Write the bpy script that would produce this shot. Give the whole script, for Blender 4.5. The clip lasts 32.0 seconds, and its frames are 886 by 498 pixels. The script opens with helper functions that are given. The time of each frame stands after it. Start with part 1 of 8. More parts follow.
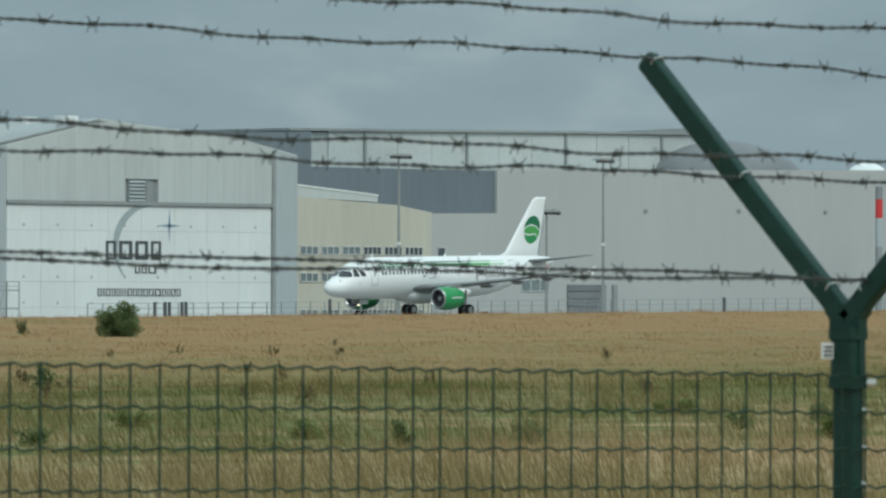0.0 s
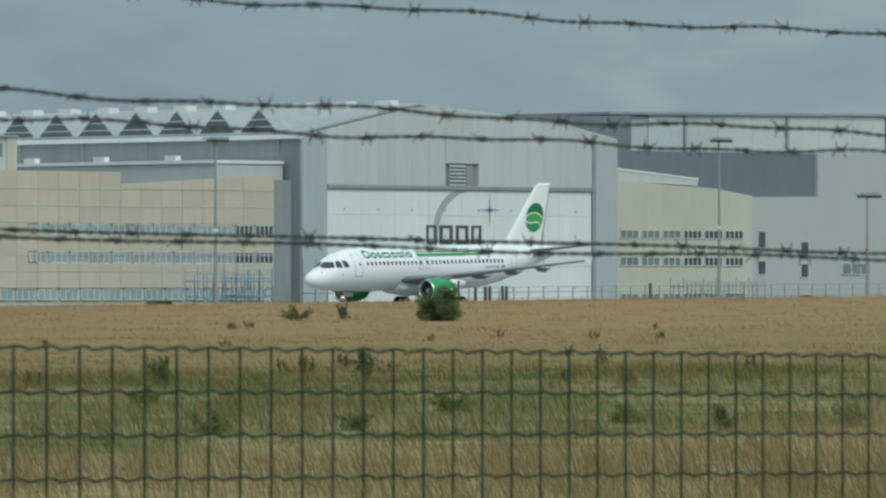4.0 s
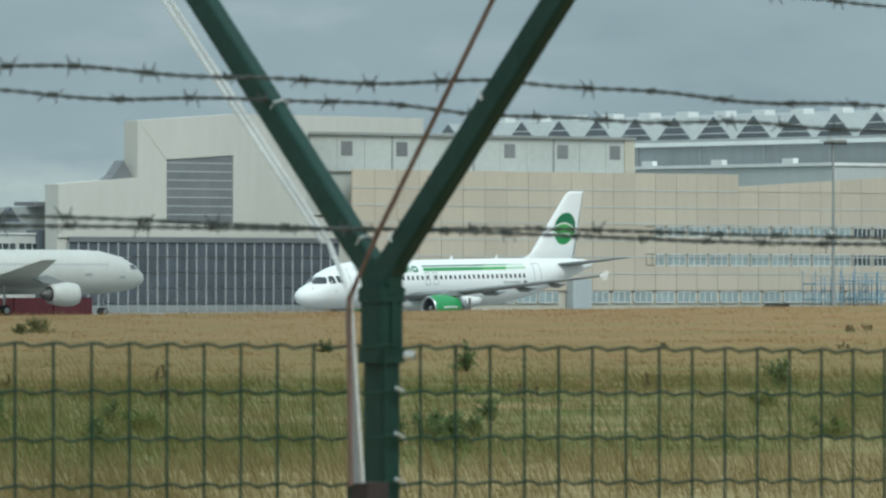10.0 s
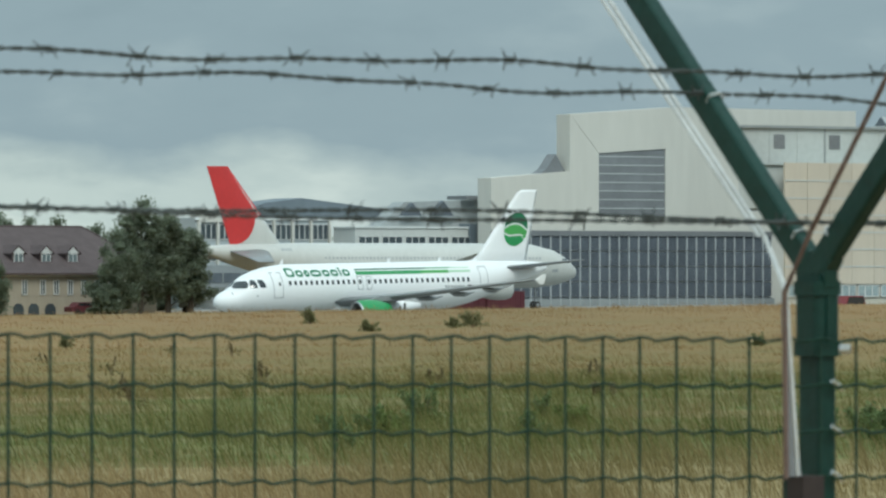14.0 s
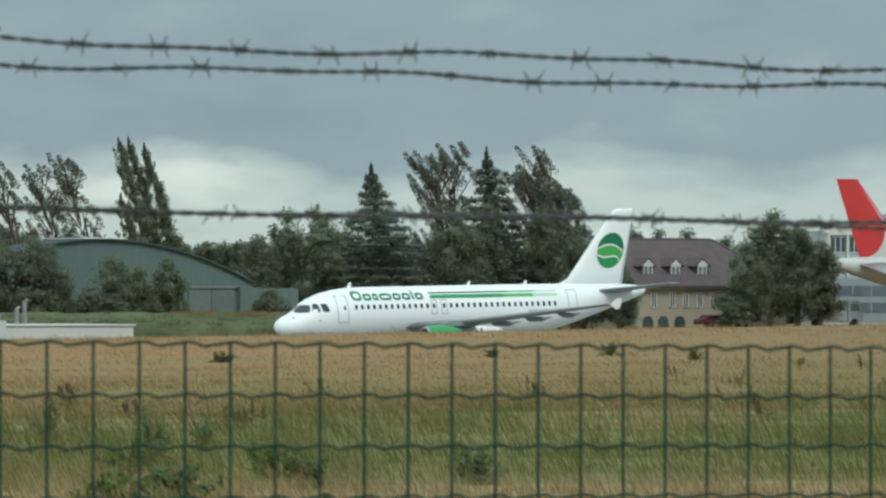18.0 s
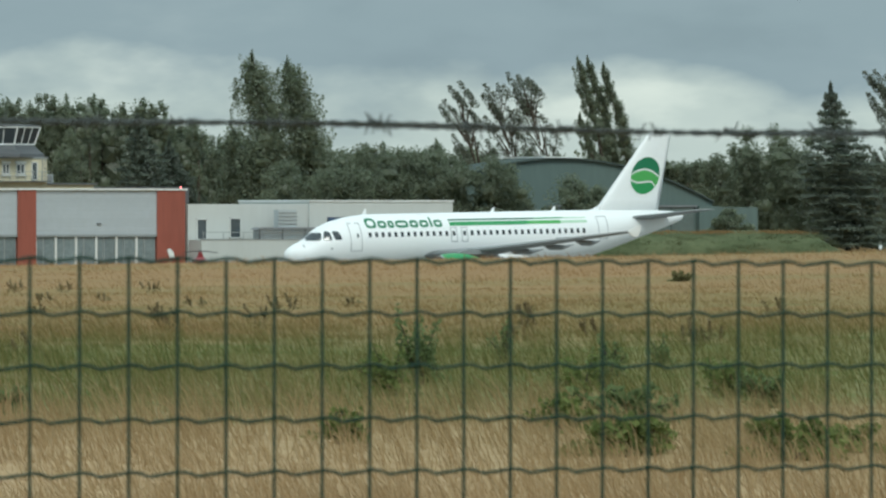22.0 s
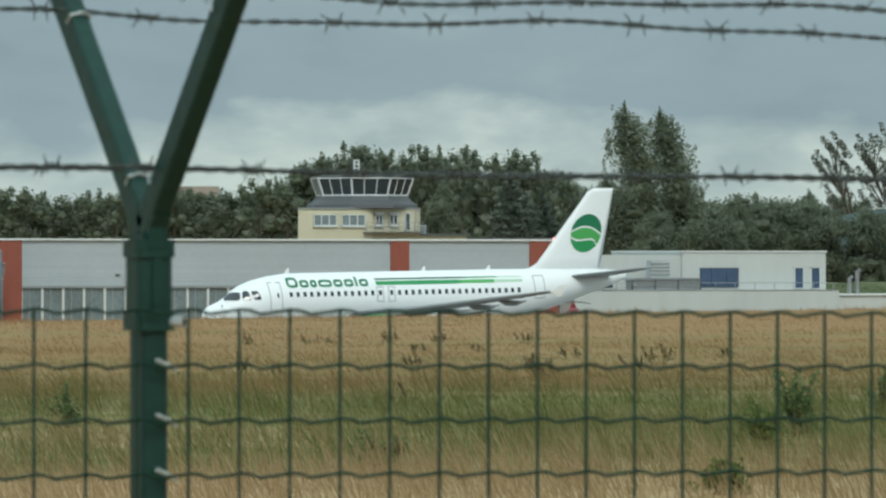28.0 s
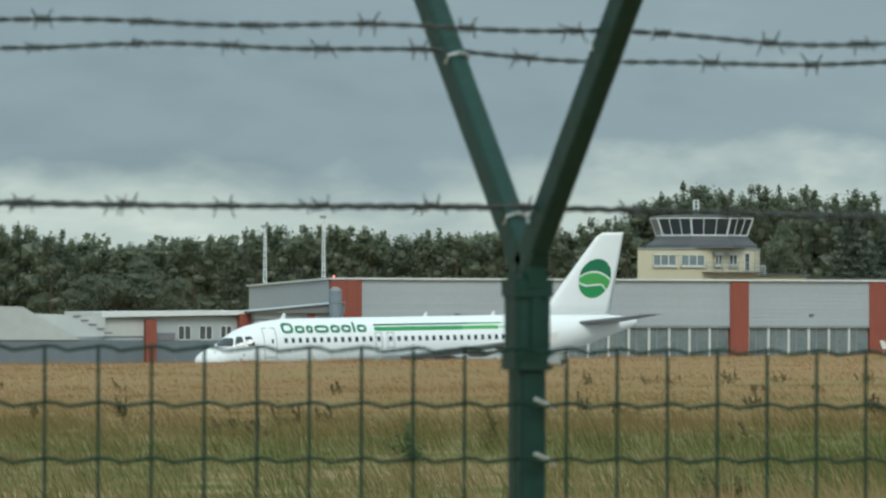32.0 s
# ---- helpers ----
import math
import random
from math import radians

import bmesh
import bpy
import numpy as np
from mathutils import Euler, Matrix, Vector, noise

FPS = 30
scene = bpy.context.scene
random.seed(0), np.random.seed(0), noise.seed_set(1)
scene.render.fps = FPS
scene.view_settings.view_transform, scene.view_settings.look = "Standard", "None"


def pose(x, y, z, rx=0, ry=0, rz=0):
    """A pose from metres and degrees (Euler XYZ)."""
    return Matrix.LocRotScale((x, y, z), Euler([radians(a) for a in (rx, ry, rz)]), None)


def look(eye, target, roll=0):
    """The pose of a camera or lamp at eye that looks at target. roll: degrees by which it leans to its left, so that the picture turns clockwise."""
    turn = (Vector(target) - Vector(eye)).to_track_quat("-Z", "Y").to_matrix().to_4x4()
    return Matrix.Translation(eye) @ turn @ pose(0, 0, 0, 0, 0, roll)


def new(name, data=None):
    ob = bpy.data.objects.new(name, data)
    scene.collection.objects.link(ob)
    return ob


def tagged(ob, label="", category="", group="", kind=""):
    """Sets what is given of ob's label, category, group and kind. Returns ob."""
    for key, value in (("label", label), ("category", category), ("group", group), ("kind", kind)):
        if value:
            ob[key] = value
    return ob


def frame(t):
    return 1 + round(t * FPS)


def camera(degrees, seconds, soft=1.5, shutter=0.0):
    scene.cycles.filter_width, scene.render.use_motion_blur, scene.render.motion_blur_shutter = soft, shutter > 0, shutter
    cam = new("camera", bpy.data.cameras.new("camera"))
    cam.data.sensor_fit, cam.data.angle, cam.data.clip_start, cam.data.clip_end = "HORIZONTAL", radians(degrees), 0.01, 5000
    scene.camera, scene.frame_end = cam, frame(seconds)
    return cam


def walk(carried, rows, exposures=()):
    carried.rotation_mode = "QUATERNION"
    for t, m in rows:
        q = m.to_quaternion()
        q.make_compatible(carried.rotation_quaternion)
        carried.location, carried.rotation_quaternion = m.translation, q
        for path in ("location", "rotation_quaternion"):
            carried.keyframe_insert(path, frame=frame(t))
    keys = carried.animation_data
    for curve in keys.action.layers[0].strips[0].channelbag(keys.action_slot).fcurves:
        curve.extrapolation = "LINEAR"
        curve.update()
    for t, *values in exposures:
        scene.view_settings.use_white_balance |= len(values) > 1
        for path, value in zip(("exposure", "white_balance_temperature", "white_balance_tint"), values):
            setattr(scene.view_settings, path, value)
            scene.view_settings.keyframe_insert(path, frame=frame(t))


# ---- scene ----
cam = camera(7.476, 32.0, soft=2.4)
cam.data.dof.use_dof, cam.data.dof.focus_distance, cam.data.dof.aperture_fstop = True, 400.0, 60.0
walk(cam, [
    (0, look((0.0421, -0.0034, 1.9991), (73.771, 67.550, 2.747), 0.122)),
    (0.5, look((0.0365, -0.0016, 2.0000), (73.521, 67.817, 2.827), 0.096)),
    (1, look((0.0268, 0.0008, 2.0001), (73.014, 68.353, 2.946), 0.037)),
    (1.5, look((0.0236, 0.0018, 1.9994), (72.739, 68.643, 2.946), 0.033)),
    (2, look((0.0209, 0.0012, 1.9993), (72.118, 69.294, 2.671), 0.106)),
    (2.5, look((0.0252, -0.0001, 1.9985), (72.120, 69.297, 2.475), 0.011)),
    (3, look((0.0326, -0.0011, 1.9991), (72.096, 69.329, 2.497), -0.179)),
    (3.5, look((0.0383, -0.0013, 1.9990), (71.643, 69.802, 2.482), -0.106)),
    (4, look((0.0406, -0.0014, 2.0005), (70.500, 70.958, 2.508), -0.011)),
    (4.5, look((0.0368, -0.0011, 1.9999), (70.125, 71.325, 2.573), 0.020)),
    (6.5, look((0.0305, -0.0018, 1.9995), (68.297, 73.068, 2.726), 0.048)),
    (7, look((0.0264, -0.0007, 1.9996), (67.659, 73.657, 2.578), 0.055)),
    (7.5, look((0.0229, 0.0012, 2.0012), (67.149, 74.121, 2.629), 0.008)),
    (8, look((0.0190, 0.0032, 2.0019), (66.630, 74.584, 2.826), 0.103)),
    (8.5, look((0.0165, 0.0049, 2.0004), (66.105, 75.051, 2.692), 0.134)),
    (9, look((0.0061, 0.0052, 2.0002), (65.220, 75.812, 2.695), 0.126)),
    (9.5, look((0.0031, 0.0047, 1.9996), (64.450, 76.466, 2.599), 0.057)),
    (10, look((0.0019, 0.0039, 1.9998), (63.723, 77.071, 2.546), 0.014)),
    (10.5, look((0.0014, 0.0031, 1.9998), (63.133, 77.554, 2.351), -0.058)),
    (11, look((-0.0013, 0.0020, 2.0002), (62.709, 77.895, 2.305), -0.104)),
    (11.5, look((-0.0050, 0.0005, 1.9991), (62.386, 78.150, 2.182), -0.109)),
    (12, look((-0.0090, -0.0014, 1.9986), (61.857, 78.564, 2.276), -0.009)),
    (12.5, look((-0.0080, -0.0040, 1.9995), (61.056, 79.185, 2.635), 0.005)),
    (13, look((0.0008, -0.0055, 1.9996), (60.349, 79.730, 2.555), -0.076)),
    (13.5, look((0.0017, -0.0043, 2.0006), (59.370, 80.464, 2.567), -0.066)),
    (14, look((-0.0068, -0.0018, 1.9996), (58.676, 80.968, 2.452), -0.037)),
    (14.5, look((-0.0126, -0.0005, 1.9986), (57.482, 81.818, 2.341), -0.055)),
    (16.5, look((0.0095, -0.0005, 1.9981), (54.030, 84.149, 2.764), -0.001)),
    (17, look((0.0145, -0.0006, 1.9979), (53.074, 84.759, 2.766), 0.034)),
    (17.5, look((0.0155, -0.0005, 1.9980), (52.049, 85.394, 2.596), 0.048)),
    (18, look((0.0119, -0.0000, 1.9984), (50.940, 86.058, 2.637), 0.074)),
    (18.5, look((0.0122, 0.0002, 1.9995), (50.691, 86.206, 2.457), 0.078)),
    (19, look((0.0074, 0.0008, 2.0000), (49.685, 86.788, 2.306), 0.123)),
    (19.5, look((0.0049, 0.0011, 1.9993), (48.676, 87.356, 2.414), 0.172)),
    (20, look((0.0140, 0.0007, 2.0010), (48.017, 87.725, 2.229), -0.020)),
    (20.5, look((0.0183, -0.0004, 2.0017), (47.416, 88.053, 2.190), -0.014)),
    (21, look((0.0256, -0.0018, 2.0012), (46.457, 88.565, 2.124), -0.022)),
    (21.5, look((0.0421, -0.0026, 2.0019), (45.530, 89.053, 2.101), -0.009)),
    (22, look((0.0576, -0.0022, 1.9977), (45.044, 89.306, 1.435), 0.034)),
    (22.5, look((0.0675, -0.0027, 1.9968), (44.028, 89.816, 1.725), -0.099)),
    (23, look((0.0509, -0.0017, 1.9974), (43.743, 89.946, 1.439), -0.167)),
    (23.5, look((0.0228, -0.0004, 2.0011), (43.858, 89.880, 2.136), -0.185)),
    (24, look((0.0016, 0.0006, 2.0022), (43.572, 90.010, 2.027), -0.154)),
    (24.5, look((-0.0160, 0.0014, 2.0034), (43.330, 90.118, 2.122), -0.099)),
    (25, look((-0.0290, 0.0019, 2.0020), (42.563, 90.477, 2.294), -0.075)),
    (25.5, look((-0.0317, 0.0019, 2.0014), (42.051, 90.716, 2.131), -0.111)),
    (27.5, look((-0.0296, 0.0008, 2.0008), (40.241, 91.534, 2.048), -0.057)),
    (28, look((-0.0302, 0.0007, 2.0005), (39.995, 91.641, 2.183), 0.018)),
    (28.5, look((-0.0298, 0.0011, 1.9998), (39.688, 91.775, 2.188), 0.106)),
    (29, look((-0.0316, 0.0015, 2.0000), (38.992, 92.073, 2.065), 0.013)),
    (29.5, look((-0.0320, 0.0019, 2.0001), (38.538, 92.264, 1.892), 0.021)),
    (30, look((-0.0285, 0.0014, 2.0009), (38.340, 92.348, 2.135), 0.037)),
    (30.5, look((-0.0294, 0.0002, 2.0019), (37.863, 92.539, 2.870), -0.032)),
    (31, look((-0.0367, -0.0004, 2.0013), (36.978, 92.890, 3.089), -0.117)),
    (31.5, look((-0.0569, -0.0005, 2.0013), (35.484, 93.464, 3.121), 0.076)),
    (32, look((-0.0701, -0.0005, 2.0002), (35.324, 93.523, 2.763), 0.167))], exposures=[(0, 0.27, 6040, 1), (1.5, 0.20, 6040, 1), (3.5, 0.20, 6040, 1), (7, 0.27, 6040, 1), (9, 0.38, 6040, 1), (11, 0.47, 6040, 1), (14, 0.44, 6040, 1), (18, 0.40, 6100, 1), (25, 0.42, 6100, 1), (32, 0.34, 6100, 1)])

# ---- light ----
world = bpy.data.worlds.new("overcast_sky")
scene.world = world
world.use_nodes = True


def sky_nodes(nt):
    n, l = nt.nodes, nt.links
    n.clear()
    out = n.new("ShaderNodeOutputWorld")
    tc = n.new("ShaderNodeTexCoord")
    sep = n.new("ShaderNodeSeparateXYZ")
    l.new(tc.outputs["Generated"], sep.inputs[0])

    def math_(op, a, b=None, c=None):
        m = n.new("ShaderNodeMath")
        m.operation = op
        for k, v in enumerate((a, b, c)):
            if v is None:
                continue
            if isinstance(v, (int, float)):
                m.inputs[k].default_value = v
            else:
                l.new(v, m.inputs[k])
        return m.outputs[0]

    def ramp(fac, stops, mode="EASE"):
        r = n.new("ShaderNodeValToRGB")
        r.color_ramp.interpolation = mode
        while len(r.color_ramp.elements) < len(stops):
            r.color_ramp.elements.new(0.5)
        for e, (p, c) in zip(r.color_ramp.elements, stops):
            e.position, e.color = p, (*c, 1)
        l.new(fac, r.inputs[0])
        return r.outputs[0]

    def noise_(sx, sy, sz, scale, detail, rough=0.55):
        mp = n.new("ShaderNodeMapping")
        mp.inputs["Scale"].default_value = (sx, sy, sz)
        l.new(tc.outputs["Generated"], mp.inputs["Vector"])
        t = n.new("ShaderNodeTexNoise")
        t.inputs["Scale"].default_value = scale
        t.inputs["Detail"].default_value = detail
        t.inputs["Roughness"].default_value = rough
        l.new(mp.outputs[0], t.inputs["Vector"])
        return t.outputs["Fac"]

    def mix(fac, a, b, mode="MIX"):
        m = n.new("ShaderNodeMix")
        m.data_type, m.blend_type = "RGBA", mode
        if isinstance(fac, (int, float)):
            m.inputs["Factor"].default_value = fac
        else:
            l.new(fac, m.inputs["Factor"])
        for k, v in (("A", a), ("B", b)):
            s = m.inputs[6 if k == "A" else 7]
            if isinstance(v, tuple):
                s.default_value = (*v, 1)
            else:
                l.new(v, s)
        return m.outputs[2]

    up, east = sep.outputs[2], sep.outputs[0]
    billow = noise_(1, 1, 2.3, 26, 5, 0.5)
    broad = noise_(1, 1, 3, 11, 3)
    wisps = noise_(1, 1, 2.6, 46, 5, 0.5)
    # the bright gap under the cloud deck, which closes towards the east
    edge = math_("ADD", math_("MULTIPLY", math_("SUBTRACT", 0.60, east), 0.055), 0.0165)
    edge = math_("ADD", math_("MINIMUM", edge, 0.0186), math_("MULTIPLY", math_("SUBTRACT", billow, 0.5), 0.026))
    gap = math_("MULTIPLY_ADD", math_("SUBTRACT", edge, up), 170, 0.5)
    gap = math_("MULTIPLY", math_("MINIMUM", math_("MAXIMUM", gap, 0), 1), math_("MINIMUM", math_("MAXIMUM", math_("MULTIPLY", math_("SUBTRACT", 0.655, east), 9), 0), 1))
    deck = ramp(math_("ADD", math_("MULTIPLY", broad, 0.55), math_("MULTIPLY", wisps, 0.45)), ((0.34, (0.205, 0.255, 0.28)), (0.5, (0.232, 0.285, 0.31)), (0.68, (0.285, 0.335, 0.352))))
    light = ramp(math_("ADD", math_("MULTIPLY", wisps, 0.6), math_("MULTIPLY", billow, 0.4)), ((0.34, (0.34, 0.385, 0.375)), (0.5, (0.435, 0.475, 0.445)), (0.68, (0.57, 0.595, 0.54))))
    low = mix(gap, deck, light)
    # higher up the deck is thinner and brighter
    high = ramp(math_("ADD", up, 0.0), ((0.03, (1, 1, 1)), (0.35, (2.0, 1.95, 1.9)), (1.0, (2.7, 2.6, 2.5))))
    clouds = mix(1.0, low, high, "MULTIPLY")
    sky = n.new("ShaderNodeTexSky")
    sky.sky_type, sky.sun_disc = "NISHITA", False
    sky.sun_elevation, sky.sun_rotation = radians(48), radians(150)
    bg1, bg2 = n.new("ShaderNodeBackground"), n.new("ShaderNodeBackground")
    l.new(sky.outputs[0], bg1.inputs[0])
    bg1.inputs[1].default_value = 0.06
    l.new(clouds, bg2.inputs[0])
    bg2.inputs[1].default_value = 1.0
    ms = n.new("ShaderNodeMixShader")
    ms.inputs[0].default_value = 0.95
    l.new(bg1.outputs[0], ms.inputs[1])
    l.new(bg2.outputs[0], ms.inputs[2])
    l.new(ms.outputs[0], out.inputs[0])


sky_nodes(world.node_tree)
sun = new("sun", bpy.data.lights.new("sun", "SUN"))
sun.data.energy, sun.data.angle, sun.data.color = 1.36, radians(25), (1.0, 0.95, 0.875)
sun.matrix_world = look((0, 0, 50), (0.35, 0.9, 49.0))


# ---- materials ----
def mat(name, col, rough=0.6, var=0.15, scale=1.0, bump=0.0, metal=0.0, col2=None, piece=0.0, island=0.0, streak=False, spec=0.5):
    """A surface with broad stains and fine grain; piece and island vary it from piece to piece."""
    m = bpy.data.materials.new(name)
    m.use_nodes = True
    nt = m.node_tree
    n, l = nt.nodes, nt.links
    b = n["Principled BSDF"]
    b.inputs["Roughness"].default_value, b.inputs["Metallic"].default_value = rough, metal
    b.inputs["Specular IOR Level"].default_value = spec
    tc = n.new("ShaderNodeTexCoord")
    mp = n.new("ShaderNodeMapping")
    mp.inputs["Scale"].default_value = (scale, scale, scale * (0.15 if streak else 1))
    l.new(tc.outputs["Object"], mp.inputs[0])
    big, fine = n.new("ShaderNodeTexNoise"), n.new("ShaderNodeTexNoise")
    big.inputs["Scale"].default_value, big.inputs["Detail"].default_value = 0.6, 3
    fine.inputs["Scale"].default_value, fine.inputs["Detail"].default_value = 7, 4
    l.new(mp.outputs[0], big.inputs[0])
    l.new(mp.outputs[0], fine.inputs[0])
    add = n.new("ShaderNodeMath")
    add.operation = "MULTIPLY_ADD"
    l.new(fine.outputs[0], add.inputs[0])
    add.inputs[1].default_value = 0.45
    half = n.new("ShaderNodeMath")
    half.operation = "MULTIPLY"
    l.new(big.outputs[0], half.inputs[0])
    half.inputs[1].default_value = 0.55
    l.new(half.outputs[0], add.inputs[2])
    r = n.new("ShaderNodeValToRGB")
    r.color_ramp.elements[0].position, r.color_ramp.elements[1].position = 0.32, 0.68
    c2 = col2 or tuple(min(1, c * (1 + var)) for c in col)
    r.color_ramp.elements[0].color = (*[c * (1 - var) for c in col], 1)
    r.color_ramp.elements[1].color = (*c2, 1)
    l.new(add.outputs[0], r.inputs[0])
    colour = r.outputs[0]
    for amount, node, socket in ((piece, "ShaderNodeObjectInfo", "Random"), (island, "ShaderNodeNewGeometry", "Random Per Island")):
        if amount:
            o = n.new(node)
            mr = n.new("ShaderNodeMapRange")
            mr.inputs["To Min"].default_value, mr.inputs["To Max"].default_value = 1 - amount, 1 + amount
            l.new(o.outputs[socket], mr.inputs["Value"])
            mx = n.new("ShaderNodeMix")
            mx.data_type, mx.blend_type = "RGBA", "MULTIPLY"
            mx.inputs["Factor"].default_value = 1
            l.new(colour, mx.inputs[6])
            l.new(mr.outputs[0], mx.inputs[7])
            colour = mx.outputs[2]
    l.new(colour, b.inputs["Base Color"])
    if bump:
        bp = n.new("ShaderNodeBump")
        bp.inputs["Strength"].default_value = bump
        bp.inputs["Distance"].default_value = 0.02
        l.new(fine.outputs[0], bp.inputs["Height"])
        l.new(bp.outputs[0], b.inputs["Normal"])
    return m


def glowing(name, col, power):
    m = bpy.data.materials.new(name)
    m.use_nodes = True
    b = m.node_tree.nodes["Principled BSDF"]
    b.inputs["Emission Color"].default_value = (*col, 1)
    b.inputs["Emission Strength"].default_value = power
    return m


def glass(name, col, rough=0.08):
    m = mat(name, col, rough, 0.3, 0.5, metal=0.0)
    m.node_tree.nodes["Principled BSDF"].inputs["Specular IOR Level"].default_value = 1.0
    return m


M_POST = mat("green_coated_steel", (0.0075, 0.036, 0.027), 0.5, 0.25, 9, 0.1, spec=0.3)
M_MESH = mat("green_coated_wire", (0.009, 0.034, 0.022), 0.6, 0.3, 12, spec=0.25)
M_BARB = mat("weathered_galvanised_wire", (0.062, 0.070, 0.067), 0.65, 0.35, 30, metal=0.1, spec=0.3)
M_CLIP = mat("bright_steel_clip", (0.55, 0.56, 0.55), 0.35, 0.2, 20, metal=0.8)
M_CONDUIT = mat("grey_plastic_conduit", (0.50, 0.51, 0.50), 0.5, 0.2, 12)
M_RUST = mat("brown_cable", (0.13, 0.085, 0.07), 0.6, 0.3, 14)
M_BOX = mat("dark_brown_box", (0.03, 0.02, 0.018), 0.7, 0.3, 10)
M_PLATE = mat("white_plate", (0.7, 0.71, 0.7), 0.5, 0.1, 10)
M_WHITE = mat("white_aircraft_paint", (0.81, 0.825, 0.825), 0.4, 0.02, 0.4, spec=0.35)
M_JETW = mat("dull_white_aircraft_paint", (0.53, 0.535, 0.505), 0.45, 0.07, 0.25, streak=True)
# wing grey taken below the true paint, to carry the shade underneath
M_AGREY = mat("shade_grey_wing_paint", (0.25, 0.265, 0.27), 0.4, 0.12, 0.5)
M_AGREEN = mat("green_livery_paint", (0.035, 0.27, 0.085), 0.35, 0.08, 0.5)
M_ANAME = mat("deep_green_livery_paint", (0.018, 0.165, 0.075), 0.35, 0.08, 0.5)
M_APALE = mat("pale_green_livery_paint", (0.42, 0.62, 0.44), 0.35, 0.05, 0.5)
M_ADARK = mat("dark_green_livery_paint", (0.008, 0.10, 0.05), 0.3, 0.1, 0.5)
M_ALIGHT = mat("light_green_livery_paint", (0.085, 0.36, 0.09), 0.35, 0.1, 0.5)
M_GLASSD = glass("dark_cabin_glass", (0.02, 0.025, 0.03))
M_DARK = mat("dark_intake_metal", (0.02, 0.02, 0.022), 0.5, 0.3, 3)
M_METAL = mat("bare_metal", (0.45, 0.46, 0.47), 0.3, 0.15, 3, metal=0.9)
M_SOOT = mat("sooted_exhaust_metal", (0.13, 0.125, 0.12), 0.55, 0.2, 3, metal=0.5)
M_TYRE = mat("black_rubber", (0.02, 0.02, 0.02), 0.8, 0.3, 6)
M_LINE = mat("grey_panel_line", (0.33, 0.35, 0.36), 0.5, 0.1, 1)
M_RED = mat("red_tail_paint", (0.55, 0.045, 0.045), 0.35, 0.1, 0.4)
M_LAMP = glowing("landing_light", (1.0, 0.8, 0.5), 3)
M_BEACON = glowing("red_obstruction_light", (1.0, 0.05, 0.04), 2)


def leafy(m, share=0.58):
    """Lets some light through the leaves."""
    nt = m.node_tree
    b = nt.nodes["Principled BSDF"]
    t, x = nt.nodes.new("ShaderNodeBsdfTranslucent"), nt.nodes.new("ShaderNodeMixShader")
    nt.links.new(b.inputs["Base Color"].links[0].from_socket, t.inputs["Color"])
    x.inputs[0].default_value = share
    nt.links.new(b.outputs[0], x.inputs[1])
    nt.links.new(t.outputs[0], x.inputs[2])
    nt.links.new(x.outputs[0], nt.nodes["Material Output"].inputs["Surface"])
    return m


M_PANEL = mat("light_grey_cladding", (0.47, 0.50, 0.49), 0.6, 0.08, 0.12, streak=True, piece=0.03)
M_DOOR = mat("white_hangar_door", (0.68, 0.71, 0.70), 0.55, 0.06, 0.25, streak=True, piece=0.02)
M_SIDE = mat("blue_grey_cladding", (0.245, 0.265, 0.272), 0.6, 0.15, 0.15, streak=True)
M_JAMB = mat("pale_blue_grey_cladding", (0.40, 0.44, 0.455), 0.6, 0.08, 0.15, streak=True)
M_DARKCLAD = mat("dark_blue_grey_cladding", (0.15, 0.18, 0.205), 0.6, 0.1, 0.15, streak=True)
M_GREYW = mat("warm_grey_cladding", (0.42, 0.43, 0.42), 0.65, 0.035, 0.1, streak=True)
M_BEIGE = mat("beige_concrete_panel", (0.505, 0.45, 0.368), 0.75, 0.06, 0.2, piece=0.05, streak=True)
M_CREAM = mat("cream_render", (0.50, 0.48, 0.405), 0.75, 0.08, 0.15, streak=True)
M_OFFW = mat("off_white_render", (0.56, 0.55, 0.50), 0.7, 0.06, 0.12, streak=True)
M_WBLD = mat("white_render", (0.51, 0.525, 0.505), 0.7, 0.06, 0.2, streak=True)
M_ROOFL = mat("pale_roof_sheet", (0.46, 0.49, 0.48), 0.6, 0.1, 0.2)
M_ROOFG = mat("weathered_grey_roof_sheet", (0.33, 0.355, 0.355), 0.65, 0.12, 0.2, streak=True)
M_TRIM = mat("white_roof_trim", (0.7, 0.72, 0.71), 0.5, 0.08, 0.4)
M_WIN = glass("office_glass", (0.17, 0.21, 0.22), 0.12)
M_WINP = glass("pale_office_glass", (0.30, 0.37, 0.38), 0.15)
M_WIND = glass("dark_office_glass", (0.055, 0.07, 0.08), 0.1)
M_CABG = mat("dark_cab_glass", (0.045, 0.055, 0.062), 0.3, 0.2, 0.5, spec=0.25)
M_GLAZ = glass("grey_curtain_glazing", (0.10, 0.115, 0.135), 0.2)
M_MULL = mat("grey_mullion", (0.36, 0.38, 0.39), 0.5, 0.1, 0.5)
M_FRAME = mat("white_window_frame", (0.62, 0.63, 0.61), 0.5, 0.08, 1)
M_SHUT = mat("grey_roller_shutter", (0.19, 0.20, 0.21), 0.55, 0.15, 0.5, piece=0.1)
M_STEEL = mat("grey_steel_pole", (0.27, 0.29, 0.29), 0.5, 0.15, 1)
M_BLUEST = mat("blue_painted_steel", (0.20, 0.31, 0.39), 0.5, 0.2, 1)
M_LETTER = mat("charcoal_lettering", (0.07, 0.08, 0.085), 0.6, 0.1, 1)
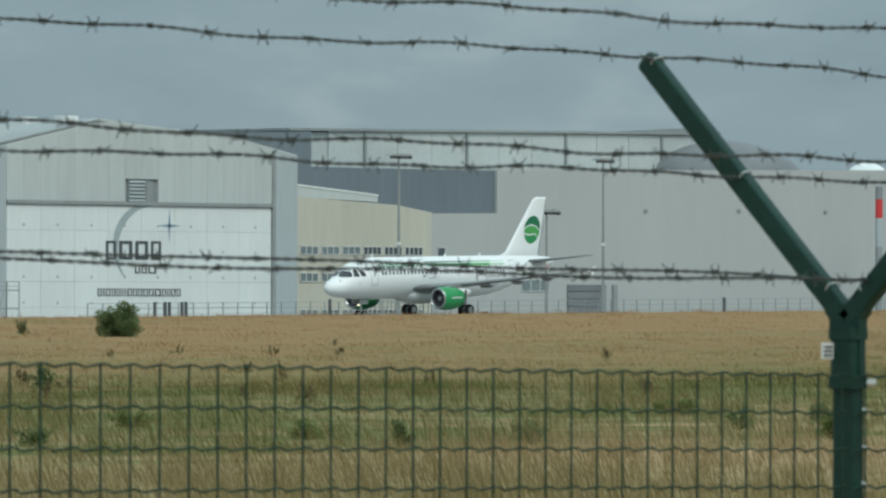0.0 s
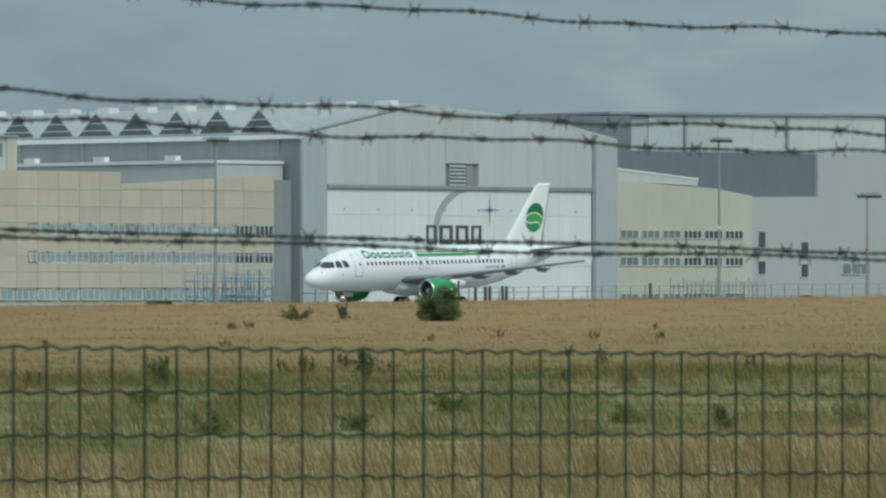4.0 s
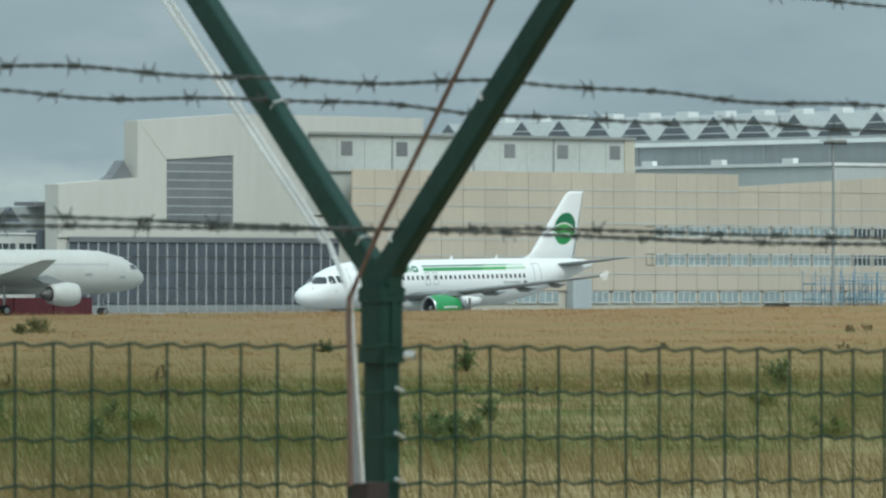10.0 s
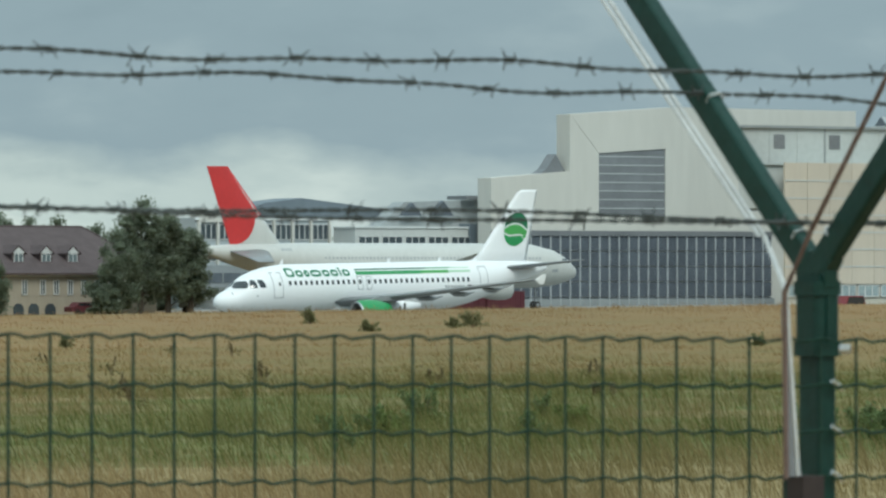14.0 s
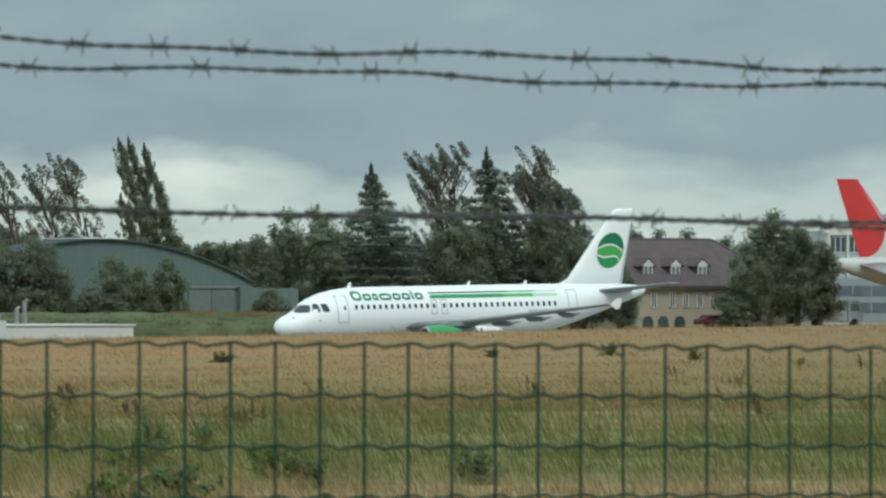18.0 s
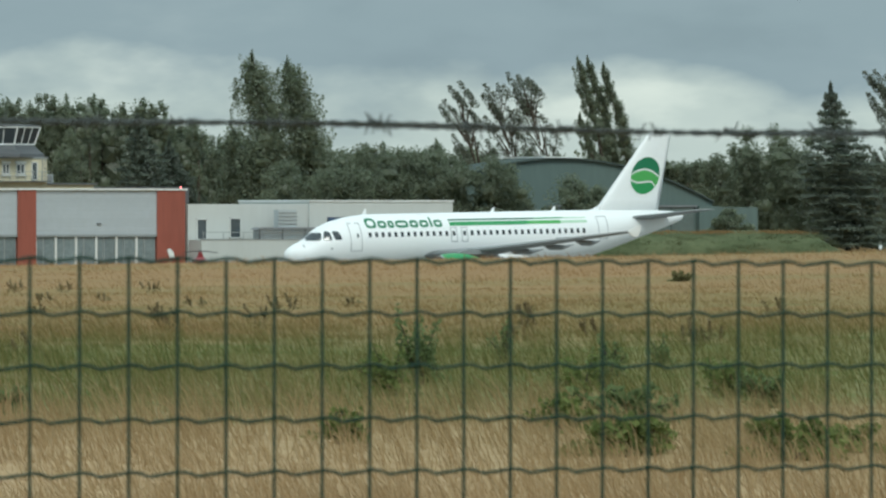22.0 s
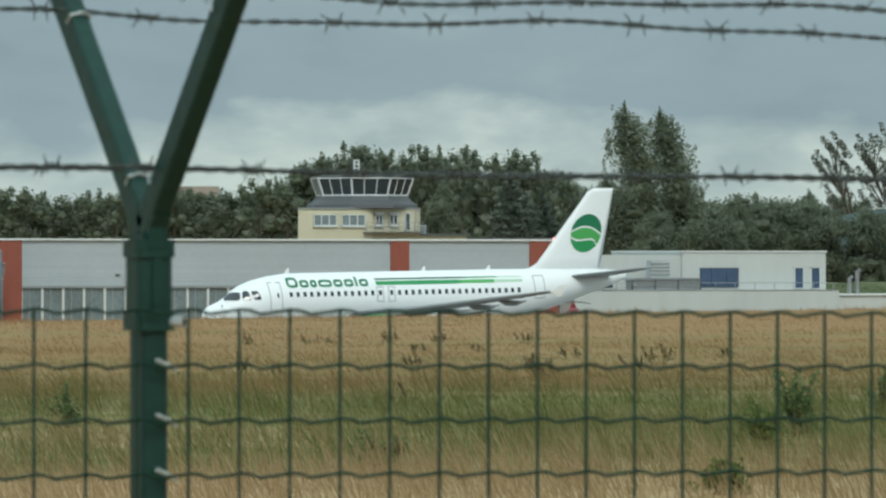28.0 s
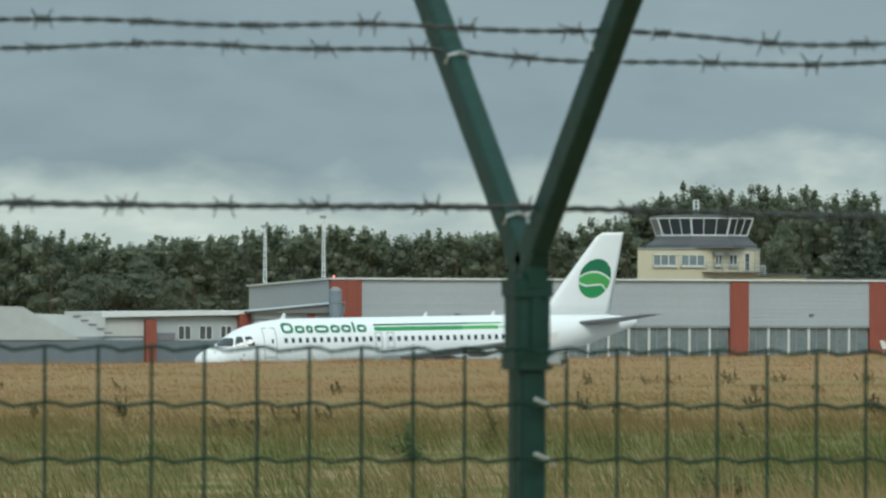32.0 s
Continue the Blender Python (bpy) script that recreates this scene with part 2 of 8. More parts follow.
M_SWOOSH = mat("pale_grey_emblem", (0.34, 0.39, 0.40), 0.6, 0.1, 1)
M_STAR = mat("blue_grey_emblem", (0.25, 0.33, 0.42), 0.6, 0.1, 1)
M_BRICK = mat("red_cladding", (0.27, 0.075, 0.05), 0.7, 0.15, 0.5, streak=True)
M_NAVY = mat("navy_window_frame", (0.03, 0.045, 0.075), 0.5, 0.1, 1)
M_RIBS = mat("silver_ribbed_sheet", (0.40, 0.435, 0.46), 0.5, 0.06, 0.3, piece=0.03)
M_TOWER = mat("pale_yellow_render", (0.57, 0.52, 0.375), 0.75, 0.08, 0.2, streak=True)
M_TDARK = mat("dark_tower_roof", (0.09, 0.095, 0.10), 0.6, 0.15, 0.5)
M_PINK = mat("pinkish_house_render", (0.33, 0.28, 0.235), 0.8, 0.12, 0.4, streak=True)
M_ARCH = mat("grey_green_roof_sheet", (0.12, 0.15, 0.14), 0.6, 0.2, 0.3)
M_SOCKR = mat("faded_red_fabric", (0.24, 0.06, 0.06), 0.8, 0.25, 3)
M_SOCKW = mat("grimy_white_fabric", (0.42, 0.38, 0.37), 0.8, 0.2, 3)
M_DOME = mat("white_radome", (0.75, 0.78, 0.78), 0.5, 0.05, 0.5)
M_CARRED = mat("red_car_paint", (0.22, 0.03, 0.035), 0.3, 0.1, 1)
M_CARDK = mat("dark_car_paint", (0.03, 0.04, 0.04), 0.3, 0.1, 1)
M_TRUNK = mat("bark", (0.07, 0.055, 0.04), 0.9, 0.3, 3, 0.4)
# tree leaf colours lifted past real foliage, standing in for distance haze
M_LEAF = leafy(mat("dark_green_foliage", (0.194, 0.228, 0.150), 0.42, 0.25, 0.25, col2=(0.233, 0.271, 0.178), island=0.1, spec=0.7))
M_LEAFG = leafy(mat("grey_green_foliage", (0.182, 0.209, 0.141), 0.42, 0.25, 0.25, col2=(0.215, 0.244, 0.167), island=0.12, spec=0.7))
M_LEAFB = leafy(mat("silvery_birch_foliage", (0.155, 0.175, 0.125), 0.42, 0.25, 0.25, col2=(0.20, 0.218, 0.165), island=0.2, spec=0.7))
M_NEEDLE = leafy(mat("dark_spruce_needles", (0.165, 0.198, 0.152), 0.42, 0.25, 0.25, col2=(0.193, 0.229, 0.176), island=0.1, spec=0.7))
M_SHRUB = leafy(mat("shrub_foliage", (0.140, 0.195, 0.075), 0.7, 0.25, 1.5, col2=(0.225, 0.275, 0.125), island=0.3, spec=0.1))
M_WEED = leafy(mat("fresh_weed_leaves", (0.145, 0.19, 0.055), 0.75, 0.3, 1.5, col2=(0.245, 0.285, 0.10), island=0.3, spec=0.15))
M_TUFT = leafy(mat("dull_olive_weed_leaves", (0.185, 0.19, 0.085), 0.8, 0.25, 1.5, col2=(0.27, 0.26, 0.13), island=0.3, spec=0.1))
M_BANK = mat("rough_bank_grass", (0.075, 0.10, 0.045), 0.9, 0.25, 0.5, 0.3, col2=(0.135, 0.15, 0.08), spec=0.1)
M_BARREL = mat("dark_weathered_roof_sheet", (0.075, 0.095, 0.09), 0.95, 0.15, 0.4, spec=0.05)
M_SHELL = mat("green_grey_sheet_wall", (0.105, 0.148, 0.138), 0.7, 0.12, 0.3, streak=True)
M_CONTAINER = mat("dark_red_container", (0.10, 0.022, 0.03), 0.6, 0.2, 0.8, streak=True)
M_ROOFDK = mat("dark_mauve_roof_tile", (0.085, 0.062, 0.062), 0.8, 0.25, 1.2, 0.2)
M_PLASTER = mat("beige_house_plaster", (0.34, 0.30, 0.235), 0.8, 0.12, 0.4, streak=True)
M_DOCK = leafy(mat("brown_seed_stalk", (0.228, 0.162, 0.096), 0.85, 0.3, 3, col2=(0.288, 0.240, 0.132), island=0.4, spec=0.1), 0.4)
M_DOCKL = leafy(mat("dull_dock_leaf", (0.20, 0.185, 0.085), 0.85, 0.3, 3, col2=(0.25, 0.22, 0.11), island=0.3, spec=0.1))


def field_material(name, blades=0):
    """Dry grass, with a greener belt along the fence and patches in it."""
    m = bpy.data.materials.new(name)
    m.use_nodes = True
    nt = m.node_tree
    n, l = nt.nodes, nt.links
    b = n["Principled BSDF"]
    b.inputs["Roughness"].default_value = 0.85
    b.inputs["Specular IOR Level"].default_value = 0.1
    tc = n.new("ShaderNodeTexCoord")
    sep = n.new("ShaderNodeSeparateXYZ")
    l.new(tc.outputs["Object"], sep.inputs[0])

    def tex(scale, sx, sy, detail=3):
        mp = n.new("ShaderNodeMapping")
        mp.inputs["Scale"].default_value = (sx, sy, 0.0)
        l.new(tc.outputs["Object"], mp.inputs[0])
        t = n.new("ShaderNodeTexNoise")
        t.inputs["Scale"].default_value, t.inputs["Detail"].default_value = scale, detail
        l.new(mp.outputs[0], t.inputs[0])
        return t.outputs[0]

    def ma(op, a, b_=None, c=None):
        k = n.new("ShaderNodeMath")
        k.operation = op
        for i, v in enumerate((a, b_, c)):
            if v is None:
                continue
            if isinstance(v, (int, float)):
                k.inputs[i].default_value = v
            else:
                l.new(v, k.inputs[i])
        return k.outputs[0]

    def ramp(fac, stops):
        r = n.new("ShaderNodeValToRGB")
        while len(r.color_ramp.elements) < len(stops):
            r.color_ramp.elements.new(0.5)
        for e, (p, c) in zip(r.color_ramp.elements, stops):
            e.position, e.color = p, (*c, 1)
        l.new(fac, r.inputs[0])
        return r.outputs[0]

    def mix(fac, a, b_):
        k = n.new("ShaderNodeMix")
        k.data_type = "RGBA"
        l.new(fac, k.inputs["Factor"])
        l.new(a, k.inputs[6])
        l.new(b_, k.inputs[7])
        return k.outputs[2]

    y = sep.outputs[1]
    patch, fine, mid = tex(0.035, 1, 2.2), tex(0.9, 1, 1, 4), tex(0.11, 1, 1.6)
    wob = ma("MULTIPLY_ADD", ma("SUBTRACT", patch, 0.5), 26, y)
    # the green belt reaches farther out towards the east
    east = ma("MINIMUM", ma("MAXIMUM", ma("DIVIDE", ma("SUBTRACT", sep.outputs[0], 62), 45), 0.0), 1.0)
    wob = ma("MULTIPLY_ADD", east, -24, wob)
    belt = ramp(ma("DIVIDE", wob, 300), [(p / 300, (q, q, q)) for p, q in ((70, 0.85), (107, 0.92), (123, 0.52), (150, 0.40), (185, 0.26), (225, 0.12), (270, 0.0))])
    wob2 = ma("MULTIPLY_ADD", ma("SUBTRACT", mid, 0.5), 14, y)
    # one lusher patch near the fence
    lush = ma("MULTIPLY", ma("MAXIMUM", ma("SUBTRACT", 1.0, ma("ABSOLUTE", ma("DIVIDE", ma("SUBTRACT", sep.outputs[0], 50), 27))), 0.0), ma("MINIMUM", ma("MAXIMUM", ma("DIVIDE", ma("SUBTRACT", 128, y), 24), 0.0), 1.0))
    belt = ma("MAXIMUM", belt, ma("MINIMUM", ma("MULTIPLY", lush, 1.6), 0.9))
    belt = ma("MULTIPLY", belt, ma("MINIMUM", ma("MAXIMUM", ma("DIVIDE", ma("SUBTRACT", ma("MULTIPLY_ADD", east, -9, wob2), 61), 5), 0.0), 1.0))
    green_amount = ma("MINIMUM", ma("MAXIMUM", ma("MULTIPLY", belt, ma("ADD", 0.83, ma("ADD", ma("MULTIPLY", ma("SUBTRACT", mid, 0.5), 2.4), ma("MULTIPLY", ma("SUBTRACT", tex(0.34, 1, 1, 3), 0.5), 2.6)))), 0.0), 1.0)
    lively = fine
    if blades == 1:
        g = n.new("ShaderNodeNewGeometry")
        lively = ma("ADD", ma("MULTIPLY", fine, 0.4), ma("MULTIPLY", g.outputs["Random Per Island"], 0.6))
        # some dry stalks stand in the green
        odd = ma("FRACT", ma("MULTIPLY", g.outputs["Random Per Island"], 37.7))
        green_amount = ma("MULTIPLY", green_amount, ma("MINIMUM", ma("MULTIPLY_ADD", odd, 3.6, 0.35), 1.0))
    dry = ramp(lively, ((0.1, (0.295, 0.200, 0.103)), (0.5, (0.385, 0.265, 0.142)), (0.9, (0.51, 0.385, 0.222))))
    far_dry = ramp(tex(0.045, 1, 0.6, 6), ((0.30, (0.270, 0.165, 0.074)), (0.5, (0.290, 0.180, 0.083)), (0.70, (0.312, 0.198, 0.094))))
    olive = ramp(tex(0.07, 1, 0.8, 5), ((0.3, (0.225, 0.165, 0.070)), (0.7, (0.268, 0.196, 0.086))))
    far_dry = mix(ma("MINIMUM", ma("MAXIMUM", ma("MULTIPLY", ma("SUBTRACT", tex(0.022, 1, 2.2, 5), 0.49), 7.0), 0.0), 0.8), far_dry, olive)
    dry = mix(ma("MINIMUM", ma("MAXIMUM", ma("DIVIDE", ma("SUBTRACT", y, 85), 60), 0), 1), dry, far_dry)
    green = ramp(lively, ((0.1, (0.060, 0.077, 0.019)), (0.5, (0.112, 0.133, 0.035)), (0.9, (0.25, 0.235, 0.09))))
    green_amount = ma("MAXIMUM", green_amount, ma("MULTIPLY", ma("MINIMUM", ma("MULTIPLY", lush, 1.5), 1.0), ma("MAXIMUM", ma("MULTIPLY", belt, 0.85), 0.42)))
    # a darker, more olive strip that runs out across the field
    off = ma("ABSOLUTE", ma("SUBTRACT", sep.outputs[0], ma("MULTIPLY", y, 0.74)))
    olive_strip = ma("MULTIPLY", ma("MAXIMUM", ma("SUBTRACT", 1.0, ma("DIVIDE", off, ma("MAXIMUM", ma("MULTIPLY_ADD", y, 0.2, -8), 2.0))), 0.0), 0.6)
    dull = ramp(tex(0.09, 1, 1, 4), ((0.3, (0.150, 0.112, 0.045)), (0.7, (0.205, 0.150, 0.066))))
    dry = mix(olive_strip, dry, dull)
    if blades == 2:
        # tuft to tuft the far grass turns from straw to brown
        tuft = ramp(tex(0.55, 1, 1, 3), ((0.30, (0.355, 0.213, 0.102)), (0.5, (0.47, 0.294, 0.153)), (0.72, (0.59, 0.41, 0.24))))
        dry = mix(ma("ADD", 0.6, 0.0), dry, tuft)
    l.new(mix(green_amount, dry, green), b.inputs["Base Color"])
    return leafy(m, 0.5) if blades else m


M_FIELD = field_material("dry_meadow_ground")
M_BLADE = field_material("dry_meadow_grass", 1)
M_TUFTS = field_material("far_meadow_grass", 2)
# paving hidden by the crest, kept pale to bounce light onto aircraft bellies
M_ASPH = mat("pale_bounce_concrete", (0.25, 0.247, 0.232), 0.85, 0.12, 0.2, 0.2)


# ---- mesh helpers ----
def mesh_ob(name, verts, faces, material, parent=None, label="", smooth=False):
    me = bpy.data.meshes.new(name)
    me.from_pydata([tuple(v) for v in verts], [], faces)
    me.materials.append(material)
    if smooth:
        me.polygons.foreach_set("use_smooth", [True] * len(me.polygons))
    me.update()
    ob = new(name, me)
    ob.parent = parent
    if label:
        ob["label"] = label
    return ob


def shared(name, me, parent, m=None, label=""):
    """Another object on a mesh that is already there."""
    ob = new(name, me)
    ob.parent = parent
    if m is not None:
        ob.matrix_basis = m
    if label:
        ob["label"] = label
    return ob


class Geo:
    """Vertices and faces gathered for one mesh."""

    def __init__(self):
        self.v, self.f = [], []

    def add(self, verts, faces):
        k = len(self.v)
        self.v += [tuple(p) for p in verts]
        self.f += [tuple(i + k for i in q) for q in faces]
        return self

    def box(self, x0, x1, y0, y1, z0, z1):
        return self.prism([(x0, z0), (x1, z0), (x1, z1), (x0, z1)], y0, y1)

    def prism(self, pts, y0, y1):
        """A polygon of (x, z) points, carried from y0 to y1."""
        n = len(pts)
        v = [(x, y0, z) for x, z in pts] + [(x, y1, z) for x, z in pts]
        f = [tuple(range(n)), tuple(range(2 * n - 1, n - 1, -1))] + [(i, i + n, (i + 1) % n + n, (i + 1) % n) for i in range(n)]
        return self.add(v, f)

    def prism_x(self, pts, x0, x1):
        """A polygon of (y, z) points, carried from x0 to x1."""
        n = len(pts)
        v = [(x0, y, z) for y, z in pts] + [(x1, y, z) for y, z in pts]
        f = [tuple(range(n - 1, -1, -1)), tuple(range(n, 2 * n))] + [((i + 1) % n, (i + 1) % n + n, i + n, i) for i in range(n)]
        return self.add(v, f)

    def tube(self, path, r, sides=6):
        """A round bar along a path; r is a radius or one for each point."""
        path = [Vector(p) for p in path]
        rs = r if isinstance(r, (list, tuple)) else [r] * len(path)
        v, f = [], []
        for i, p in enumerate(path):
            d = (path[min(i + 1, len(path) - 1)] - path[max(i - 1, 0)]).normalized()
            a = d.cross(Vector((0.31, 0.22, 0.92)) if abs(d.z) < 0.9 else Vector((1, 0, 0))).normalized()
            b = d.cross(a)
            v += [p + (a * math.cos(2 * math.pi * k / sides) + b * math.sin(2 * math.pi * k / sides)) * rs[i] for k in range(sides)]
        for i in range(len(path) - 1):
            f += [(i * sides + k, i * sides + (k + 1) % sides, (i + 1) * sides + (k + 1) % sides, (i + 1) * sides + k) for k in range(sides)]
        f += [tuple(range(sides - 1, -1, -1)), tuple(range((len(path) - 1) * sides, len(path) * sides))]
        return self.add(v, f)

    def loft(self, rings, cap=True):
        n = len(rings[0])
        v = [p for r in rings for p in r]
        f = [(i * n + k, i * n + (k + 1) % n, (i + 1) * n + (k + 1) % n, (i + 1) * n + k) for i in range(len(rings) - 1) for k in range(n)]
        if cap:
            f += [tuple(range(n - 1, -1, -1)), tuple(range((len(rings) - 1) * n, len(rings) * n))]
        return self.add(v, f)

    def ob(self, name, material, parent=None, label="", smooth=False):
        return mesh_ob(name, self.v, self.f, material, parent, label, smooth)


def thing(name, at, label, category, group="", kind=""):
    e = new(name)
    e.location = at
    return tagged(e, label, category, group, kind)


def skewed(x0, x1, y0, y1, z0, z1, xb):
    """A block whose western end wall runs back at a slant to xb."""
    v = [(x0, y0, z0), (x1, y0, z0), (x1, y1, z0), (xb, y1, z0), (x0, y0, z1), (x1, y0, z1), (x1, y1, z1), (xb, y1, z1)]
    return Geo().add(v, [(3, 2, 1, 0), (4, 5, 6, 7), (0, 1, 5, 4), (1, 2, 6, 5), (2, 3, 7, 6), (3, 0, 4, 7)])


def lerp(a, b, t):
    return a + (b - a) * t


def step(a, b, x):
    t = min(1, max(0, (x - a) / (b - a)))
    return t * t * (3 - 2 * t)


# ---- ground ----
def runway_z(x):
    return 0.14 - 0.0166 * (484 - x) if x < 500 else 0.405 + 0.002 * (x - 500)


def far_z(x):
    return -1.3 - 0.0062 * (600 - min(max(x, -200), 900))


def ridge_z(x):
    return float(np.interp(x, (60, 120, 200, 260, 350, 465, 640), (-2.2, -1.79, -0.94, -0.16, 0.44, 1.08, 1.74)))


def ground(x, y):
    near = -0.0095 * (min(max(x, -12), 16) - 4.77)
    if y < 50:
        return near
    if y < 380:
        t = (y - 50) / 330
        return lerp(near, ridge_z(x), t) + 0.10 * math.sin(x * 0.043 + 1.0) * math.sin(y * 0.031) * min(1, t * 3) * (1 - t)
    if y < 432:
        return lerp(ridge_z(x), runway_z(max(x, -150)), step(380, 432, y))
    if y < 482:
        return runway_z(max(x, -150))
    return lerp(runway_z(max(x, -150)), far_z(x), step(482, 550, y))


def build_ground():
    ys = [-4000, -400, -60, -5, 3, 6, 10, 20, 35] + list(range(50, 132, 4)) + list(range(135, 560, 8)) + [580, 640, 720, 900, 1300, 2200, 5000]
    xs = [-5000, -1500, -500, -200] + list(range(-120, 0, 20)) + list(range(0, 560, 6)) + list(range(560, 700, 20)) + [720, 800, 900, 1200, 2000, 5000]
    v = [(x, y, ground(x, y)) for y in ys for x in xs]
    n = len(xs)
    f = [(j * n + i, j * n + i + 1, (j + 1) * n + i + 1, (j + 1) * n + i) for j in range(len(ys) - 1) for i in range(n - 1)]
    tagged(mesh_ob("ground", v, f, M_FIELD, smooth=True), "dry tan meadow sloping gently across the airfield", "ground", kind="structure")
    xs = list(range(-100, 801, 20))
    g = Geo().loft([[(x, 436, runway_z(x) - 0.3), (x, 478, runway_z(x) - 0.3), (x, 478, runway_z(x) + 0.012), (x, 436, runway_z(x) + 0.012)] for x in xs])
    tagged(g.ob("runway", M_ASPH), "pale concrete taxiway strip behind the meadow", "runway", kind="structure")

    # unseen apron, added as a reflector under the parked jet
    xs = list(range(478, 861, 20))
    g = Geo().loft([[(x, 553, far_z(x) - 0.3), (x, 740, far_z(x) - 0.3), (x, 740, far_z(x) + 0.012), (x, 553, far_z(x) + 0.012)] for x in xs])
    tagged(g.ob("apron", M_ASPH), "unseen pale concrete apron added to bounce light up", "apron", kind="structure")


build_ground()
# ---- perimeter fence ----
POSTS = [-0.285, 2.243, 4.779, 7.299, 9.83]
CELL = 0.0508


def fence_z(x):
    """The fence follows the lie of the land, falling to the east."""
    d = x - 4.77
    return -0.01155 * d - 0.0011 * d * d


def build_fence():
    fence = thing("perimeter_fence", (0, 5.86, 0), "green welded wire mesh fence with crimped rows", "fence")
    x0, cols = -1.234, 236
    # upright wires share one mesh, crimped rows share another
    up = Geo().tube([(0, 0, 0), (0, 0, 1.0), (0, 0, 1.934)], 0.00155, 6)
    me = bpy.data.meshes.new("upright_wire")
    me.from_pydata(up.v, [], up.f)
    me.materials.append(M_MESH)
    for i in range(cols):
        x = x0 + i * CELL
        shared("upright_wire", me, fence, pose(x, 0, fence_z(x)))
    path = []
    for i in range(cols - 1):
        for k in range(5):
            u = i + k / 5
            w = 0.0021 * math.cos(2 * math.pi * u) + 0.0008 * math.sin(4 * math.pi * u)
            path.append((u * CELL, -0.0025, fence_z(x0 + u * CELL) + w))
    row = Geo().tube(path, 0.0016, 4)
    me2 = bpy.data.meshes.new("crimped_wire")
    me2.from_pydata(row.v, [], row.f)
    me2.materials.append(M_MESH)
    # the lower rows, which stand in the grass, have fewer faces
    path = [(u * CELL, -0.0025, fence_z(x0 + u * CELL) + 0.002 * math.cos(math.pi * u)) for u in range(cols)]
    low = Geo().tube(path, 0.0016, 4)
    me3 = bpy.data.meshes.new("crimped_wire")
    me3.from_pydata(low.v, [], low.f)
    me3.materials.append(M_MESH)
    for j in range(38):
        shared("crimped_wire", me2 if j < 8 else me3, fence, pose(x0, 0, 1.932 - j * CELL))


def profile(hw, hd, n=3):
    """A rectangle with rounded corners, as (across, along) points."""
    pts = []
    r = min(hw, hd) * 0.45
    for cx, cy, a0 in ((hw - r, hd - r, 0), (-hw + r, hd - r, 90), (-hw + r, -hd + r, 180), (hw - r, -hd + r, 270)):
        for k in range(n + 1):
            a = radians(a0 + 90 * k / n)
            pts.append((cx + r * math.cos(a), cy + r * math.sin(a)))
    return pts


